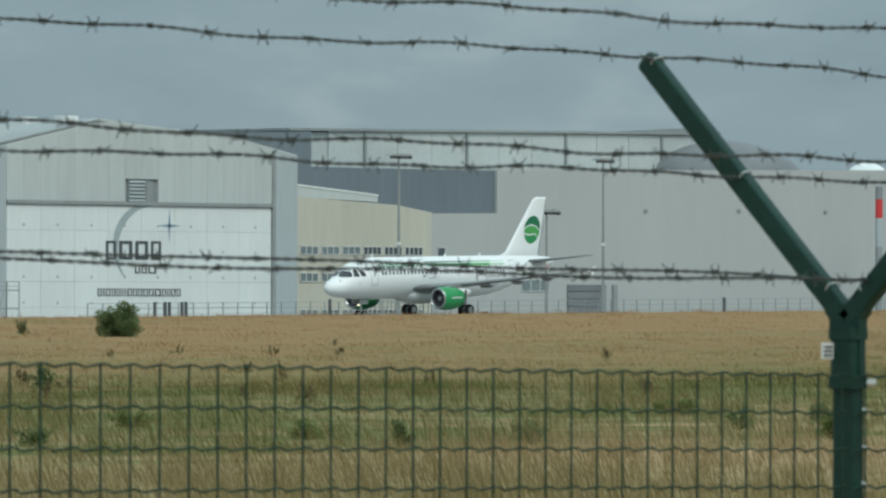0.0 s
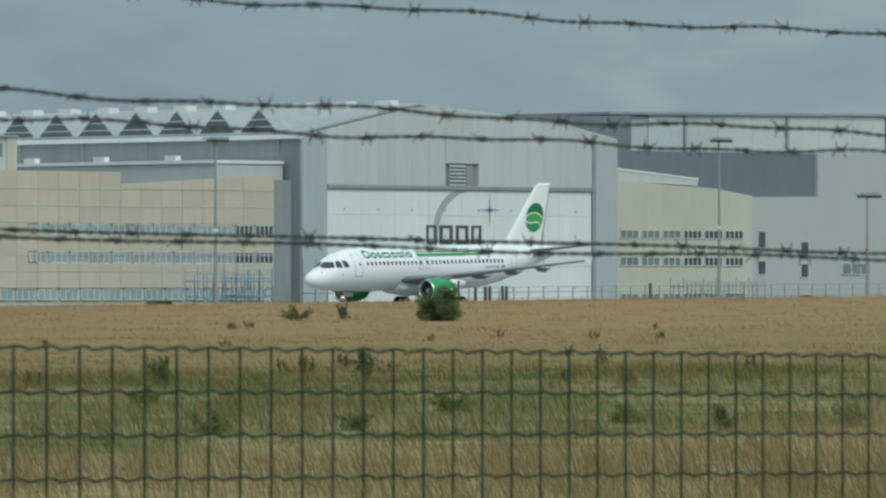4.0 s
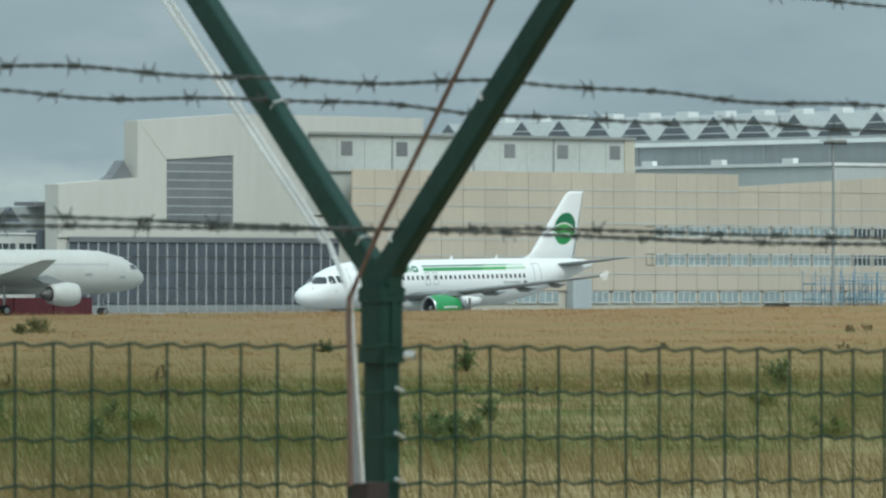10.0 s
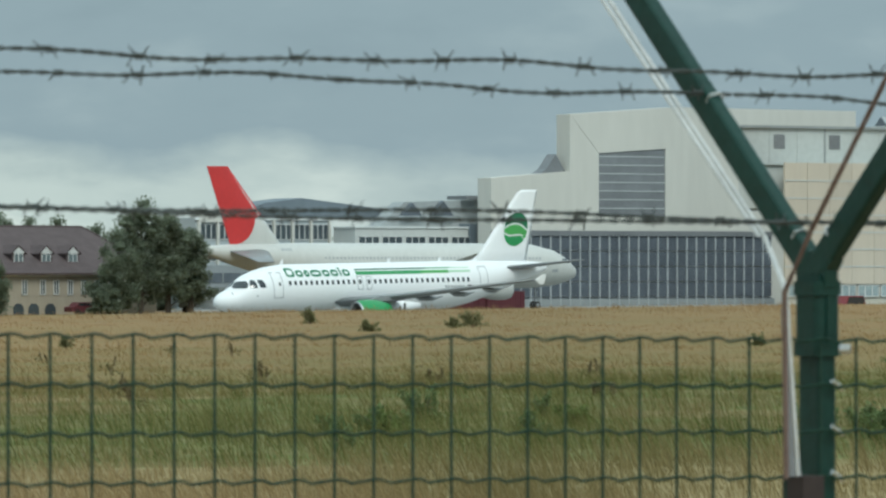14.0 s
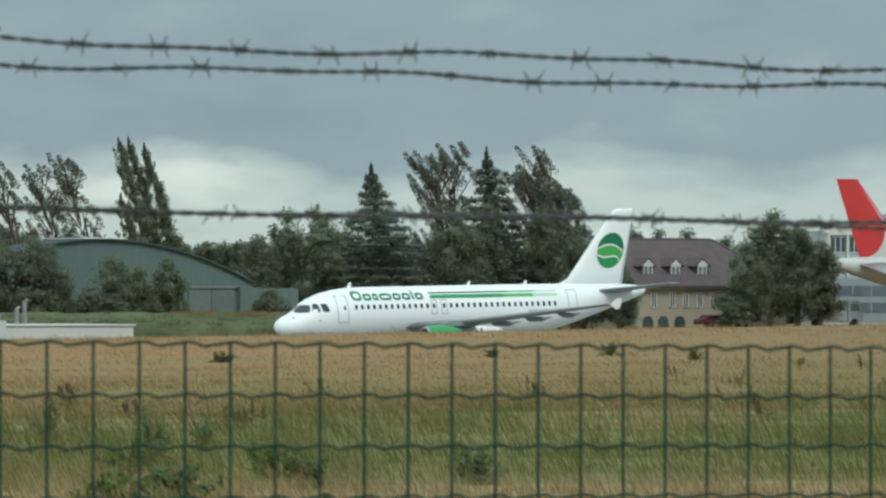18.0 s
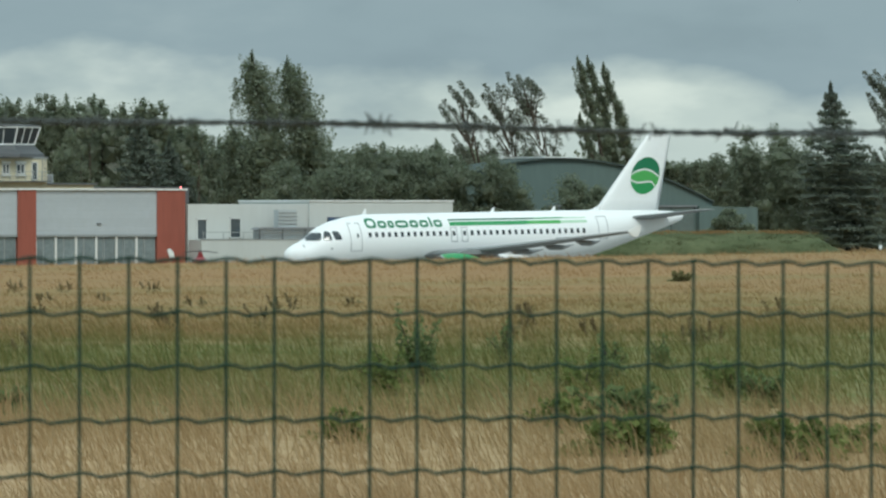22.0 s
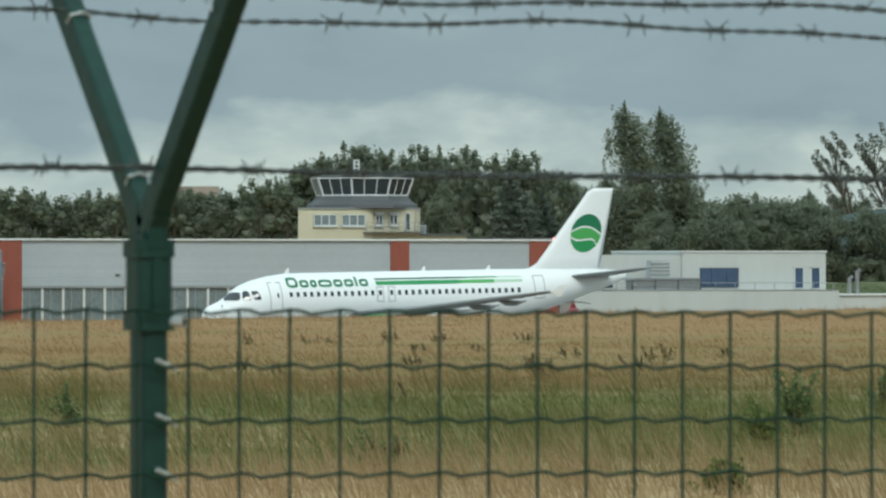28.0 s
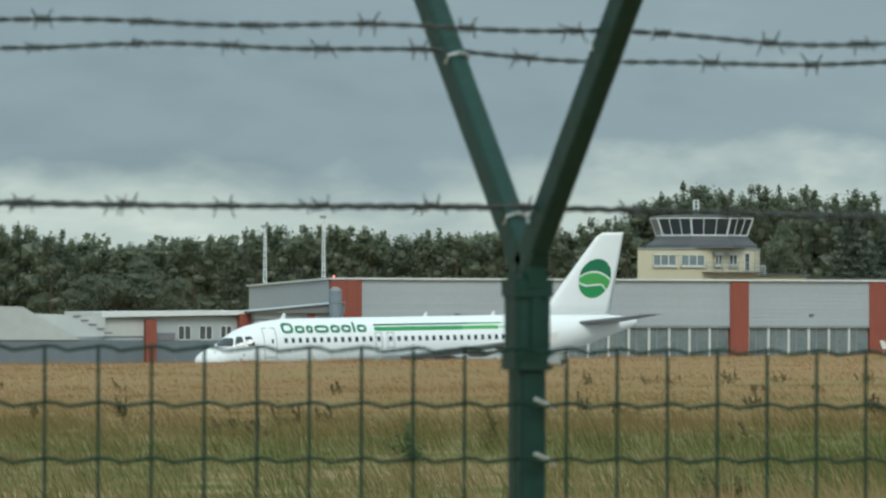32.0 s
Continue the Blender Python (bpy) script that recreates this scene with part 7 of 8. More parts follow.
def tree(name, x, y, top, kind, width, label, rnd, base=None):
    base = ground(x, y) if base is None else base
    h = top - base
    lean = {"poplar": -0.22, "upright": -0.10, "bent": -0.18, "airy": -0.19 if width < 7 else -0.08, "spruce": -0.13}.get(kind, 0.0) * h
    t = thing(name, (x - lean, y, base), label, "tree", "trees by the airfield")
    if kind in ("poplar", "upright", "bent"):
        power = 0.55 if kind == "poplar" else 0.34

        def axis(u):
            return lean * (0.25 * u + 0.75 * u * u)
        Geo().tube([(0, 0, -0.3), (axis(0.35), 0, h * 0.35), (axis(0.7), 0, h * 0.7), (axis(0.97), 0, h * 0.97)], [0.35, 0.28, 0.16, 0.04], 8).ob("trunk", M_TRUNK, t)
        cs, tufts = [], []
        for k in range(46):
            u = k / 45
            w = width * 0.5 * min(1.0, 0.45 + 2.2 * u) * (1 - u) ** power + 0.12
            j, rz = (0.45, 0.042) if kind == "poplar" else (0.3, 0.07)
            cs.append(((axis(u) + rnd.uniform(-j, j) * w, rnd.uniform(-0.5, 0.5) * w, h * (0.08 + 0.91 * u - (0.0 if kind == "poplar" else 0.055 * u))), (w * rnd.uniform(0.6, 0.85), w * 0.6, h * rz)))
        # loose tufts that stream away with the wind
        for k in range(26):
            u = rnd.uniform(0.2, 1.0)
            w = width * 0.5 * (1 - u) ** power + 0.1
            out, side_x, rise = (0.8, 0.24, 0.3) if kind == "poplar" else (rnd.choice((-0.95, 0.6, 0.85)), 0.1, 0.55)
            for q in range(3):
                tufts.append(((axis(u) - w * out - side_x * q, rnd.uniform(-0.4, 0.4) * w, h * (0.06 + 0.88 * u) + rise * q), (0.34 - 0.07 * q, 0.3, 0.3 - 0.05 * q + rise * 0.3)))
        v = np.concatenate([leaf_cloud(rnd, cs, 150, 0.13, 0.66) if kind == "poplar" else leaf_cloud(rnd, cs, 320, 0.17, 0.36), leaf_cloud(rnd, tufts, 24, 0.11)])
        m = M_LEAF
    elif kind == "airy":
        Geo().tube([(0, 0, -0.3), (lean * 0.15, 0, h * 0.4), (lean * 0.7, 0, h * 0.8)], [0.3, 0.2, 0.03], 8).ob("trunk", M_TRUNK, t)
        cs = []
        for k in range(46 if width < 7 else 74):
            u = rnd.uniform(0.15, 1.0)
            a = rnd.uniform(0, 6.3)
            r = width * 0.5 * rnd.uniform(0.25, 1.0) * (1.15 - 0.5 * u)
            tip = (lean * u + r * math.cos(a) - 0.3, r * math.sin(a), h * (u + 0.05) * 0.96)
            Geo().tube([(lean * u * u, 0, h * (u - 0.16)), tip], [0.09, 0.03], 5).ob("branch", M_TRUNK, t)
            # each spray of leaves streams up and to leeward
            for q in range(4):
                cs.append(((tip[0] + 0.35 - 0.3 * q, tip[1] + rnd.uniform(-0.2, 0.2), tip[2] - 0.5 + 0.42 * q), (0.62 - 0.1 * q, 0.55 - 0.08 * q, 0.5 - 0.07 * q)))
        v = leaf_cloud(rnd, cs, 46, 0.12)
        m = M_LEAFB
    elif kind == "spruce":
        Geo().tube([(0, 0, -0.3), (lean, 0, h * 0.98)], [0.4, 0.04], 8).ob("trunk", M_TRUNK, t)
        cs = []
        n = 20
        for k in range(n):
            u = k / (n - 1)
            w = min(width * 0.5, 0.52 * (1 - u) * h) * rnd.uniform(0.85, 1.1) + 0.15
            m_ = max(4, int(15 * (1 - u)))
            for q in range(m_):
                a = 6.283 * q / m_ + rnd.uniform(-0.3, 0.3)
                r = w * rnd.uniform(0.55, 0.95)
                cs.append(((lean * u + r * math.cos(a), r * math.sin(a), h * (0.06 + 0.93 * u) - 0.12 * r), (w * 0.42, w * 0.42, h * 0.026)))
            cs.append(((lean * u, 0, h * (0.06 + 0.93 * u)), (w * 0.66, w * 0.66, h * 0.05)))
        v = leaf_cloud(rnd, cs, 95, 0.16, 0.6)
        m = M_NEEDLE
    elif kind == "open":
        Geo().tube([(0, 0, -0.3), (0.1, 0, h * 0.3), (0.2, 0, h * 0.75)], [0.42, 0.32, 0.1], 8).ob("trunk", M_TRUNK, t)
        cs = []
        for k in range(17):
            a = 2.4 * k + rnd.uniform(-0.4, 0.4)
            u = 0.16 + 0.72 * (k + 0.5) / 17
            r = width * 0.5 * (1 - 0.75 * (u - 0.35) ** 2 * 2.4) * rnd.uniform(0.45, 0.9)
            tip = (r * math.cos(a), r * math.sin(a) * 0.8, h * u + 0.06 * h)
            Geo().tube([(0.1, 0, h * (u - 0.12)), tip], [0.13, 0.04], 5).ob("limb", M_TRUNK, t)
            # leafy clumps spread along the outer half of each limb
            for q in range(5):
                f = 0.45 + 0.16 * q
                s_ = width * rnd.uniform(0.10, 0.155)
                cs.append(((tip[0] * f + rnd.uniform(-0.5, 0.5), tip[1] * f, h * (u - 0.12) + (tip[2] - h * (u - 0.12)) * f + rnd.uniform(-0.3, 0.5)), (s_, s_, s_ * 0.72)))
        for k in range(6):
            cs.append(((rnd.uniform(-0.08, 0.08) * width, 0.1, h * (0.26 + 0.12 * k)), (width * 0.24, width * 0.22, h * 0.085)))
        cs.append(((0, 0, h * 0.94), (width * 0.11, width * 0.11, h * 0.06)))
        v = leaf_cloud(rnd, cs, 130, 0.15, 0.5)
        m = M_LEAF
    else:
        Geo().tube([(0, 0, -0.3), (0, 0, h * 0.3), (0.3, 0, h * 0.7)], [0.5, 0.4, 0.15], 8).ob("trunk", M_TRUNK, t)
        cs = []
        for k in range(34):
            a = rnd.uniform(0, 6.3)
            r = width * 0.5 * math.sqrt(rnd.uniform(0.05, 0.85))
            z = h * rnd.uniform(0.15, 0.9) * (1 - 0.3 * (r / width * 2) ** 2)
            k_ = rnd.uniform(0.75, 1.2)
            cs.append(((r * math.cos(a), -abs(0.75 * r * math.sin(a)) if k % 4 else 0.7 * r, z), (width * 0.15 * k_, width * 0.12 * k_, h * 0.10 * k_)))
        cs.append(((0, 0, h * 0.9), (width * 0.17, width * 0.16, h * 0.09)))
        for q in range(5):
            cs.append(((rnd.uniform(-0.1, 0.1) * width, 0.0, h * (0.12 + 0.16 * q)), (width * (0.5 - 0.05 * q), width * 0.36, h * 0.15)))
        v = leaf_cloud(rnd, cs, 250, 0.15, 0.52)
        m = M_LEAFG if kind == "grey" else M_LEAF
    leaf_mesh("crown", v, m, t)
    return t


def build_trees():
    rnd = random.Random(21)
    lab = {"upright": "tall upright dark green poplar", "bent": "tall dark green poplar leaning with the wind", "open": "dark broadleaf tree with an uneven open crown", "poplar": "tall narrow dark green poplar bent by wind", "airy": "thin silvery poplar with gaps in its crown", "spruce": "dark pointed spruce tree", "broad": "dense dark green broadleaf tree", "grey": "grey-green rounded willow tree"}
    rows = [("upright", 318.9, 680, 19.6, 10.4), ("bent", 323.7, 681, 19.1, 9.2), ("airy", 344.9, 680, 15.7, 6.0), ("airy", 350.2, 681, 15.8, 6.2), ("airy", 353.5, 680, 16.7, 6.4), ("poplar", 359.7, 680, 18.9, 3.0), ("poplar", 361.4, 681, 19.1, 2.9), ("poplar", 363.2, 680.5, 18.4, 4.0), ("poplar", 359.4, 679, 12.8, 2.4),
            ("spruce", 390.4, 676, 16.3, 8.6), ("spruce", 415.5, 692, 18.6, 8.5), ("airy", 407.3, 690, 18.2, 11.0), ("airy", 411.6, 694, 19.0, 10.0), ("airy", 420.3, 690, 18.4, 9.5), ("airy", 424.2, 692, 17.4, 11.0), ("airy", 427.0, 693, 14.0, 8.0),
            ("broad", 383.5, 690, 9.0, 6.5), ("broad", 388.5, 692, 12.2, 7.5), ("broad", 393.3, 694, 12.6, 6.5), ("broad", 402.5, 691, 9.2, 6), ("broad", 408.5, 688, 12.4, 8), ("broad", 414.5, 690, 13.6, 8), ("broad", 421.0, 688, 12.8, 8), ("broad", 426.0, 689, 10.5, 6.5), ("broad", 391.0, 688, 11.4, 9), ("broad", 397.4, 693, 11.6, 8), ("broad", 429.0, 692, 6.5, 5),
            ("broad", 430.6, 686, 5.0, 5.5), ("broad", 449.8, 688, 8.6, 6.5), ("open", 454.6, 690, 12.0, 9.0), ("open", 458.6, 690, 10.3, 8.5), ("open", 462.6, 691, 8.4, 7.5), ("broad", 460.0, 731, 10.9, 6.5), ("broad", 464.6, 731, 10.4, 6), ("broad", 469.6, 732, 10.6, 7), ("broad", 475.0, 731, 9.6, 7), ("broad", 455.0, 733, 8.4, 6), ("broad", 447.8, 687, 1.6, 4.5), ("broad", 299.0, 616, 8.6, 7), ("broad", 306.0, 617, 8.8, 7), ("broad", 312.0, 617, 8.2, 7),
            ("broad", 322.6, 612, 6.0, 8.0), ("broad", 326.4, 612.5, 4.8, 5.5), ("broad", 329.8, 613, 5.6, 5.0), ("broad", 342.0, 613, 2.4, 5.0), ("broad", 318.0, 616, 5.2, 6.0), ("broad", 315.0, 614, 7.8, 7.5), ("broad", 309.0, 615, 8.6, 8), ("broad", 303.0, 614, 8.4, 7.5), ("broad", 297.0, 612, 8.0, 7), ("broad", 291.0, 612, 7.4, 7),
            ("broad", 318.5, 684, 12.0, 6.5), ("broad", 324.0, 686, 11.4, 6), ("spruce", 306.8, 684, 12.3, 5.5), ("spruce", 312.5, 688, 9.6, 5), ("broad", 301.5, 690, 11.5, 5.5), ("grey", 230.0, 700, 6.8, 11), ("grey", 225.0, 702, 5.0, 8), ("broad", 331, 690, 9.2, 6), ("broad", 338, 692, 9.8, 6.5), ("broad", 346, 694, 9.6, 7), ("broad", 353, 694, 9.8, 7), ("broad", 361, 695, 9.6, 7)]
    for kind, x, y, top, w in rows:
        tree({"upright": "poplar_tree", "bent": "poplar_tree", "open": "broadleaf_tree", "poplar": "poplar_tree", "airy": "poplar_tree", "spruce": "spruce_tree", "broad": "broadleaf_tree", "grey": "willow_tree"}[kind], x, y, top, kind, w, lab[kind], rnd)
    # the wood behind, one mass of crowns
    v = []
    g = Geo()

    def height(x):
        return float(np.interp(x, (150, 221, 238, 248, 254, 260, 268, 279, 287, 296, 299, 303, 307, 311, 314, 324, 329, 333, 340, 372), (8.6, 9.4, 8.7, 8.8, 10.2, 10.6, 9.3, 10.0, 10.2, 11.7, 13.4, 14.8, 15.3, 14.1, 14.9, 14.8, 14.0, 11.0, 10.0, 9.6)))
    x = 150.0
    while x < 484:
        y = 725 + rnd.uniform(-3, 4)
        top = height(x) + rnd.uniform(-1.5, 0.6)
        if x > 372:
            top = min(top, 8.0)
        if x > 430:
            top = min(top, 6.5)
        w = rnd.uniform(4.4, 6.6)
        base = far_z(x)
        cs = []
        for q in range(15):
            u = 0.05 + 0.86 * (q + rnd.random()) / 15
            ww = w * (1.05 - 0.62 * u)
            cs.append(((x + rnd.uniform(-0.7, 0.7) * ww, y + rnd.uniform(-0.12, 0.12) * ww, lerp(base, top, u)), (ww * 0.44, ww * 0.26, (top - base) * 0.10)))
        cs.append(((x, y, top - (top - base) * 0.07), (w * 0.3, w * 0.3, (top - base) * 0.07)))
        # ragged leading shoots
        for q in range(3):
            cs.append(((x + rnd.uniform(-0.35, 0.35) * w, y + rnd.uniform(-1, 1), top - 0.75 + rnd.uniform(-0.6, 0.5)), (rnd.uniform(0.3, 0.6), 0.4, rnd.uniform(0.6, 1.1))))
        v.append(leaf_cloud(rnd, cs, 98, 0.16, 0.46))
        back = [((x + rnd.uniform(-1, 1), y + rnd.uniform(1.2, 2.4), lerp(base, top, u)), (2.4, 1.2, (top - base) * 0.13)) for u in (0.1, 0.25, 0.4, 0.55, 0.7, 0.82)]
        v.append(leaf_cloud(rnd, back, 26, 0.28, 0.9))
        g.tube([(x, y, base - 0.2), (x, y, lerp(base, top, 0.75))], [0.3, 0.1], 6)
        x += rnd.uniform(0.8, 1.5)
    wood = thing("far_wood", (0, 0, 0), "dense dark mixed wood along the airfield edge", "wood", kind="stuff")
    leaf_mesh("leaves", np.concatenate(v), M_LEAF, wood)
    g.ob("trunks", M_TRUNK, wood)
    # a second, farther belt that closes the horizon
    v = []
    for x in range(-700, 1900, 9):
        y = 1150 + rnd.uniform(-20, 20)
        top = 13 + rnd.uniform(-2, 2)
        v.append(leaf_cloud(rnd, [((x, y, 1), (8, 5, 7)), ((x + 4, y + 3, top * 0.55), (6, 5, top * 0.4))], 70, 1.0))
    belt = thing("distant_wood", (0, 0, 0), "distant low belt of trees on the horizon", "wood", kind="stuff")
    leaf_mesh("leaves", np.concatenate(v), M_LEAFG, belt)
    # green bank with rough grass behind the taxiway
    bank = thing("grass_bank", (0, 0, 0), "low green bank with rough pale grass", "bank", kind="stuff")
    xs = list(np.arange(284, 352, 1.0))
    rings = []
    for x in xs:
        zb, zt = far_z(x) - 0.4, -0.05 + 0.08 * math.sin(x * 0.7) + 0.05 * math.sin(x * 1.9)
        zt = lerp(zb, zt, 1.0 - step(330.5, 338, x))
        rings.append([(x, 572, zb), (x, 575.5, lerp(zb, zt, 0.7)), (x, 578, zt), (x, 582, zt), (x, 587, lerp(zb, zt, 0.6)), (x, 596, zb)])
    Geo().loft(rings).ob("mound", M_BANK, bank, smooth=True)
    cs = [((x, rnd.uniform(573, 580), lerp(far_z(x), -0.2, rnd.uniform(0.2, 1.0))), (1.2, 1.0, 0.2)) for x in np.arange(285, 333, 0.16)]
    leaf_mesh("tussocks", leaf_cloud(rnd, cs, 80, 0.07), M_BANK, bank)
    cs = [((x, rnd.uniform(577, 581), -0.10 + rnd.uniform(-0.1, 0.1)), (0.9, 0.8, 0.16)) for x in np.arange(312, 331.5, 0.16)]
    leaf_mesh("dry_tussocks", leaf_cloud(rnd, cs, 60, 0.07), M_BLADE, bank)


def shrub(name, x, y, w, h, rnd, label, material, count=130):
    """A bush of stems that fan out, with leaves along each one."""
    t = thing(name, (x, y, ground(x, y)), label, "bush", "bushes in the meadow")
    stems = 16 if count > 300 else 9
    cs = []
    for k in range(stems):
        a = rnd.uniform(0, 6.3)
        r = w * 0.5 * rnd.uniform(0.15, 1.0)
        hh = h * rnd.uniform(0.45, 1.0) * (1 - 0.35 * (2 * r / w) ** 2)
        tip = (r * math.cos(a) - 0.08 * h, r * math.sin(a), hh)
        Geo().tube([(r * 0.15 * math.cos(a), 0, 0), (tip[0] * 0.5, tip[1] * 0.5, hh * 0.6), tip], [0.014, 0.01, 0.004], 5).ob("stem", M_TRUNK, t)
        for u in (0.4, 0.58, 0.76, 0.93):
            s = 0.16 if count > 300 else 0.12
            cs.append(((tip[0] * u, tip[1] * u, hh * u), (w * s * 0.8, w * s * 0.8, h * 0.17)))
    if count > 300:
        for k in range(26):
            a, r, u = rnd.uniform(0, 6.3), w * 0.42 * math.sqrt(rnd.random()), rnd.random()
            cs.append(((r * math.cos(a), r * math.sin(a), h * 0.9 * u * (1 - 0.5 * (2 * r / w) ** 2)), (w * 0.15, w * 0.15, h * 0.13)))
    # leaves round the foot
    for k in range(9):
        a, r = rnd.uniform(0, 6.3), w * 0.42 * math.sqrt(rnd.random())
        cs.append(((r * math.cos(a), r * math.sin(a), h * rnd.uniform(0.05, 0.25)), (w * 0.14, w * 0.14, h * 0.12)))
    leaf_mesh("foliage", leaf_cloud(rnd, cs, int(count / (5 if count > 300 else 9)), min(0.06, w * 0.042)), material, t)


def build_shrubs():
    rnd = random.Random(5)
    big = "round dark green bush standing in dry grass"
    low = "low green weed clump in dry grass"
    shrub("meadow_bush", 267.9, 270, 2.7, 2.1, rnd, big, M_SHRUB, 620)
    for x, y, w, h in ((268.7, 282.3, 2.5, 0.7), (275.3, 285.5, 1.1, 0.85), (216.4, 295.8, 2.0, 0.9), (213.7, 294.0, 1.1, 0.6), (202.4, 285.8, 1.6, 0.55), (222.1, 319.4, 1.3, 0.9), (169.7, 212.6, 1.0, 0.5), (138.3, 252.1, 1.3, 0.45), (154.7, 257, 0.9, 0.4), (161.8, 258.5, 1.2, 0.6), (152.8, 237.6, 0.8, 0.5)):
        shrub("weed_clump", x, y, w, h * 1.2, rnd, low, M_TUFT, 190)
    for x, y, w, h in ((39.8, 79.6, 0.95, 1.1), (48.5, 88.9, 0.55, 0.55), (32.6, 60.5, 1.25, 0.45), (40.9, 76.4, 0.7, 0.45), (40.1, 71.5, 0.7, 0.45), (37.4, 66.0, 0.9, 0.45), (39.8, 66.5, 0.8, 0.45), (58.9, 71.1, 1.0, 0.55), (66.5, 92.4, 0.9, 0.7), (56.9, 76.3, 0.7, 0.45), (61.5, 74.7, 0.8, 0.55), (108, 118, 0.6, 0.8), (117, 128, 0.9, 0.85), (134, 161, 1.2, 0.9), (133, 137, 1.0, 0.8), (28.6, 67, 0.8, 0.5), (33.5, 90, 0.6, 0.7), (49, 95, 0.6, 0.7), (45, 84, 0.6, 0.7)):
        shrub("tall_weed", x, y, w, h, rnd, "tall dark green weed among grass", M_SHRUB, 170)


def build_low_weeds():
    rnd = random.Random(15)
    for x, y, w, h in ((27.6, 51.3, 1.1, 0.36), (28.2, 52.1, 0.8, 0.32), (28.4, 49.8, 1.15, 0.42), (29.7, 51.2, 0.9, 0.34), (36.4, 73.5, 0.9, 0.7), (39.7, 71.2, 0.8, 0.6), (38.3, 72.2, 0.8, 0.55), (30.8, 58.2, 0.9, 0.4), (27.2, 56.0, 0.8, 0.35)):
        shrub("leafy_weed", x, y, w, h, rnd, "fresh green leafy weed in the grass", M_WEED, 290 if y < 53 else 150)
    for k in range(22):
        y, th = rnd.uniform(66, 104), radians(rnd.uniform(34, 51))
        shrub("leafy_weed", y * math.tan(th), y, rnd.uniform(0.5, 1.2), rnd.uniform(0.3, 0.5), rnd, "green weed clump among bent grass", M_SHRUB if k % 3 else M_WEED, 120)


def build_docks():
    """Clumps of dock gone to seed, bent by the wind, that stand over the grass."""
    rnd = random.Random(77)
    spots = [(98, 237), (101.5, 243), (103, 241), (104.2, 239), (106, 235), (139, 144), (129.3, 132.4), (117.2, 113.7), (128, 135), (149, 143), (170, 165), (212, 210), (200.5, 202.6), (60.6, 116.7), (63.7, 119.6), (81.5, 157), (61.1, 110.2), (69, 160), (61.3, 134.4), (65, 138)]
    while len(spots) < 74:
        y = rnd.uniform(104, 142) if rnd.random() < 0.62 else rnd.uniform(142, 262)
        spots.append((y * math.tan(radians(rnd.uniform(16, 52))), y))
    for x, y in spots:
        h = rnd.uniform(0.35, 0.68) * (1.0 if y < 150 else 0.8)
        t = thing("dock_plant", (x, y, ground(x, y)), "brown dock plant gone to seed", "plant", "dock plants in the meadow")
        for k in range(rnd.randint(2, 5)):
            hk, a = h * rnd.uniform(0.6, 1.1), rnd.uniform(-0.55, 0.15)
            ox = rnd.uniform(-0.28, 0.28)
            tip = (ox + math.sin(a) * hk, rnd.uniform(-0.12, 0.12), math.cos(a) * hk)
            st = Geo().tube([(ox * 0.6, 0, 0), (ox + (tip[0] - ox) * 0.4, 0, hk * 0.55), tip], [0.010, 0.008, 0.004], 5).ob("stalk", M_DOCK, t)
            cs = [((lerp(ox, tip[0], u ** 1.4), tip[1] * u, tip[2] * u), (0.05 * (1.3 - u), 0.05, 0.06)) for u in (0.5, 0.62, 0.74, 0.86, 0.97)]
            leaf_mesh("seed_head", leaf_cloud(rnd, cs, 14, 0.028), M_DOCK, st)
        cs = [((rnd.uniform(-0.32, 0.28), rnd.uniform(-0.15, 0.15), h * rnd.uniform(0.08, 0.62)), (0.17, 0.14, 0.11)) for _ in range(5)]
        leaf_mesh("leaves", leaf_cloud(rnd, cs, 12, 0.038), M_DOCKL, t)


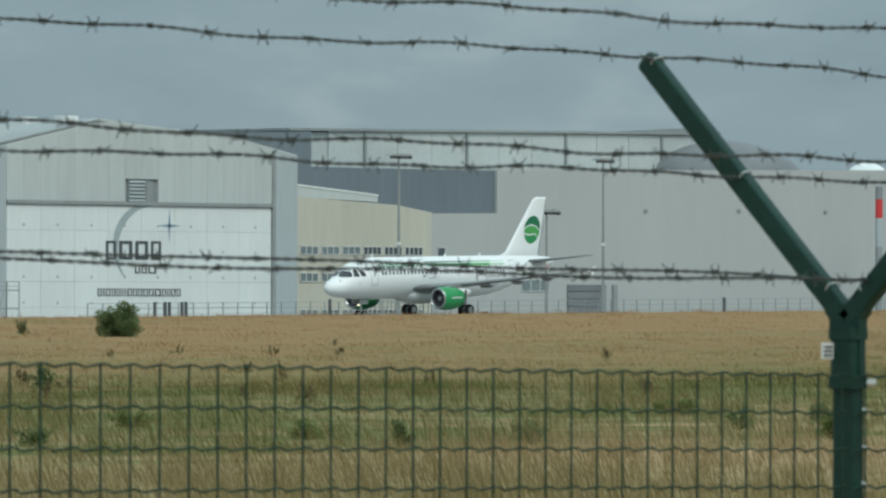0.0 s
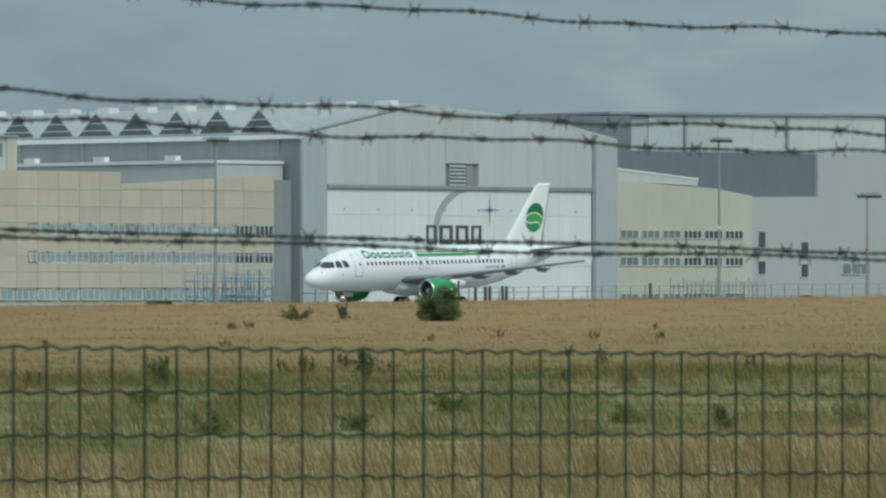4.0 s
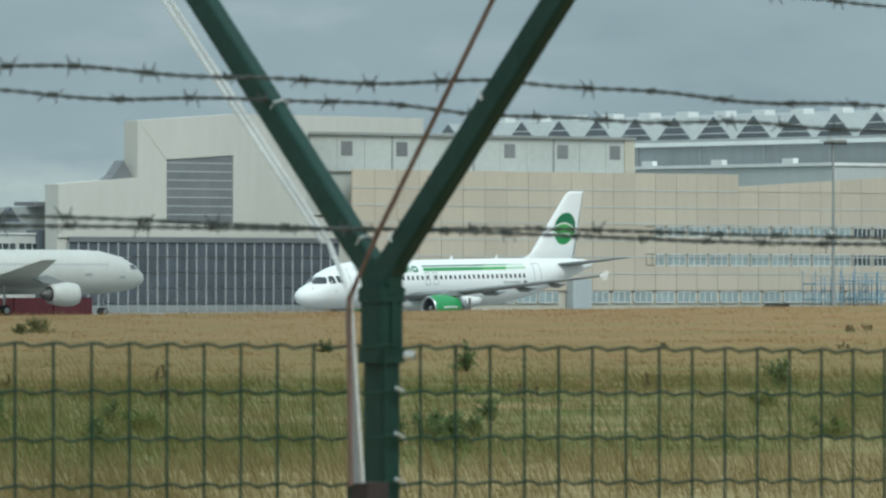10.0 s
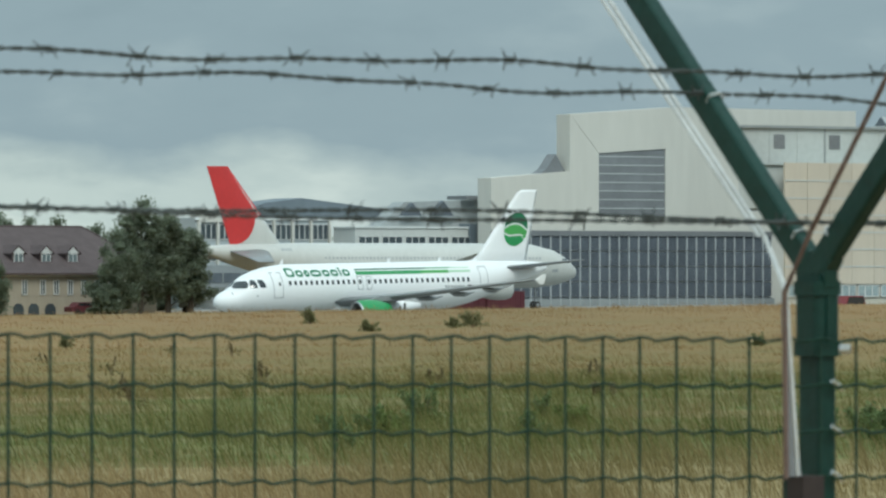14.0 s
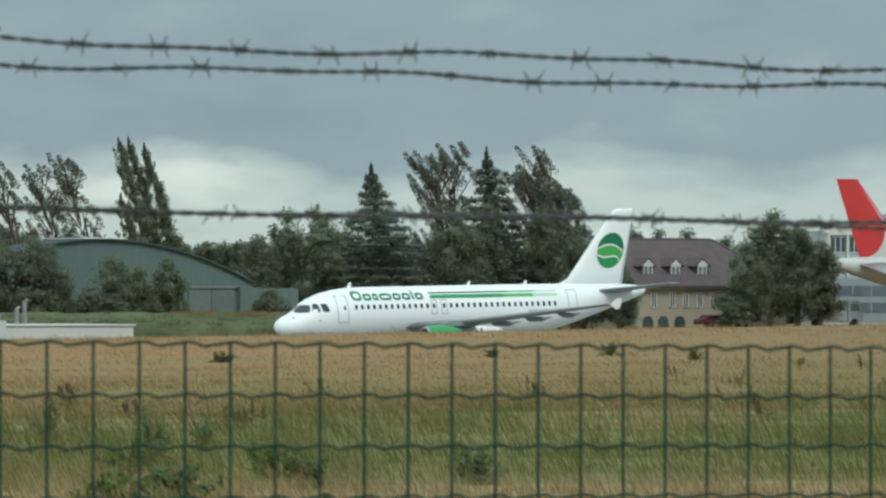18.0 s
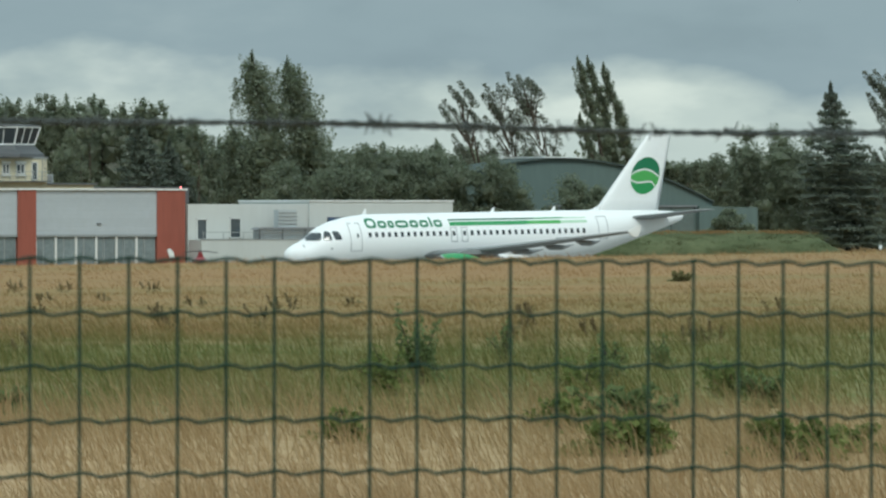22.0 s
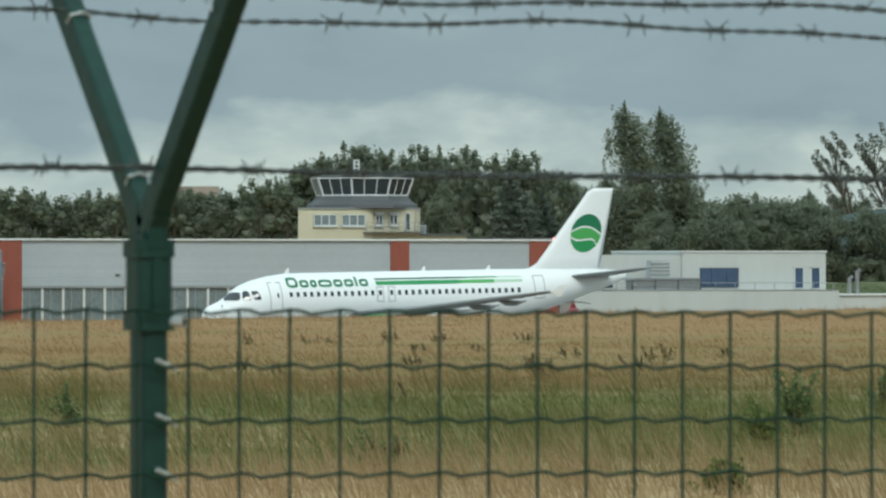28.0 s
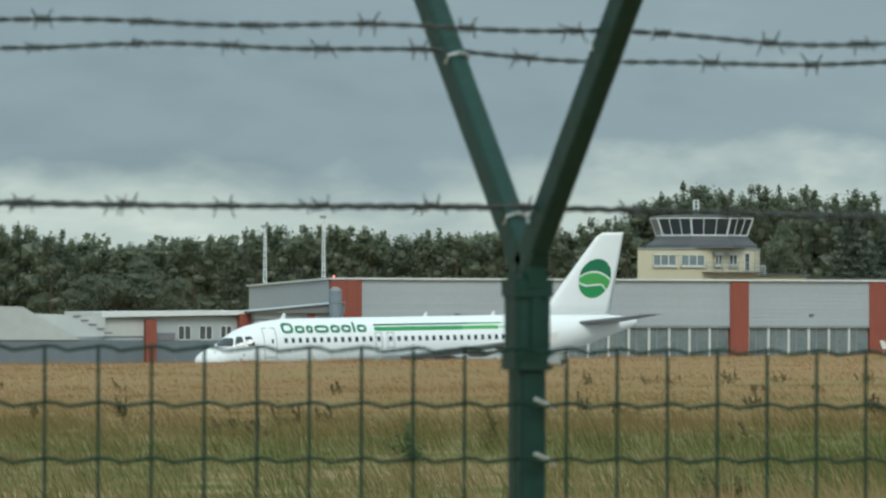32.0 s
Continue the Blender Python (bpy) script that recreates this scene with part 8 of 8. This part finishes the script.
def build_grass():
    """Tufts of bent blades: fine near the fence, coarser towards the crest of the field."""
    rng = np.random.default_rng(3)

    def field(name, count, y0, y1, blades, h0, h1, wid, spread, power, label, simple=False):
        u = rng.random(count)
        y = y0 + (y1 - y0) * u ** power
        th = np.radians(rng.uniform(14.5, 53.5, count))
        x = y * np.tan(th)
        z = np.array([ground(a, b) for a, b in zip(x, y)])
        n = count * blades
        size = np.repeat(np.clip(rng.lognormal(0.0, 0.34, count), 0.5, 2.1), blades)
        sway = np.repeat(rng.normal(-0.5, 0.32, count), blades)
        X = np.repeat(x, blades) + rng.normal(0, spread, n)
        Y_ = np.repeat(y, blades) + rng.normal(0, spread, n)
        Z = np.repeat(z, blades) - 0.03
        patchy = 0.75 + 0.35 * np.sin(X * 0.31 + 1.3 * np.sin(Y_ * 0.17)) * np.sin(Y_ * 0.23)
        H = rng.uniform(h0, h1, n) * patchy * size
        H *= np.interp(Y_, (325, 365), (1.0, 1.8))
        W = wid * rng.uniform(0.6, 1.4, n)
        a = rng.uniform(0, 2 * np.pi, n)
        bx = (sway + rng.normal(0, 0.22, n)) * H
        by = rng.normal(0, 0.2, n) * H
        dx, dy = np.cos(a) * W, np.sin(a) * W
        if simple:
            P = np.stack([np.stack([X - dx, Y_ - dy, Z], 1), np.stack([X + dx, Y_ + dy, Z], 1), np.stack([X + bx, Y_ + by, Z + H], 1)], axis=1)
            tagged(leaf_mesh(name, P.reshape(-1, 3), M_TUFTS, None), label, "grass", kind="stuff")
            return
        P = np.empty((n, 5, 3))
        P[:, 0] = np.stack([X - dx, Y_ - dy, Z], 1)
        P[:, 1] = np.stack([X + dx, Y_ + dy, Z], 1)
        P[:, 2] = np.stack([X + bx * 0.4 + dx * 0.8, Y_ + by * 0.4 + dy * 0.8, Z + H * 0.62], 1)
        P[:, 3] = np.stack([X + bx * 0.4 - dx * 0.8, Y_ + by * 0.4 - dy * 0.8, Z + H * 0.62], 1)
        P[:, 4] = np.stack([X + bx, Y_ + by, Z + H], 1)
        k = np.arange(n)[:, None] * 5
        quads = (k + np.array([0, 1, 2, 3])).ravel()
        tris = (k + np.array([3, 2, 4])).ravel()
        me = bpy.data.meshes.new(name)
        me.vertices.add(n * 5)
        me.vertices.foreach_set("co", P.ravel())
        me.loops.add(n * 7)
        me.loops.foreach_set("vertex_index", np.concatenate([quads, tris]))
        me.polygons.add(n * 2)
        me.polygons.foreach_set("loop_start", np.concatenate([np.arange(n) * 4, n * 4 + np.arange(n) * 3]))
        me.materials.append(M_BLADE)
        me.update(calc_edges=True)
        me.validate()
        tagged(new(name, me), label, "grass", kind="stuff")
    field("near_grass", 23500, 39, 140, 12, 0.14, 0.46, 0.0042, 0.17, 1.25, "tall dry and green meadow grass bent by wind")
    field("mid_grass", 26000, 120, 235, 10, 0.07, 0.20, 0.012, 0.3, 1.2, "dry tan meadow grass", True)
    field("far_grass", 14000, 225, 394, 10, 0.07, 0.20, 0.022, 0.45, 0.9, "dry tan meadow grass on the crest of the field", True)


build_trees()
build_shrubs()
build_low_weeds()
build_docks()
build_grass()


# ---- what moves ----
def motions():
    along = [(0, 2.1), (4, 48.5), (7, 85.2), (9, 110.5), (11, 136.6), (13, 163.3), (14.5, 183.7), (17, 217.5), (19, 241.2), (20, 251.4), (21.5, 264.2), (23, 275.5), (25, 286.7), (28, 304.6), (31.5, 327.3), (32, 331.0)]
    rows = []
    for t, s in along:
        x = 484 - s
        rows.append((t, pose(x, 457 - 0.01 * s, 0.14 - 0.0166 * s + 0.012, 0, -1.0, 0.57)))
    walk(airliner, rows)


motions()
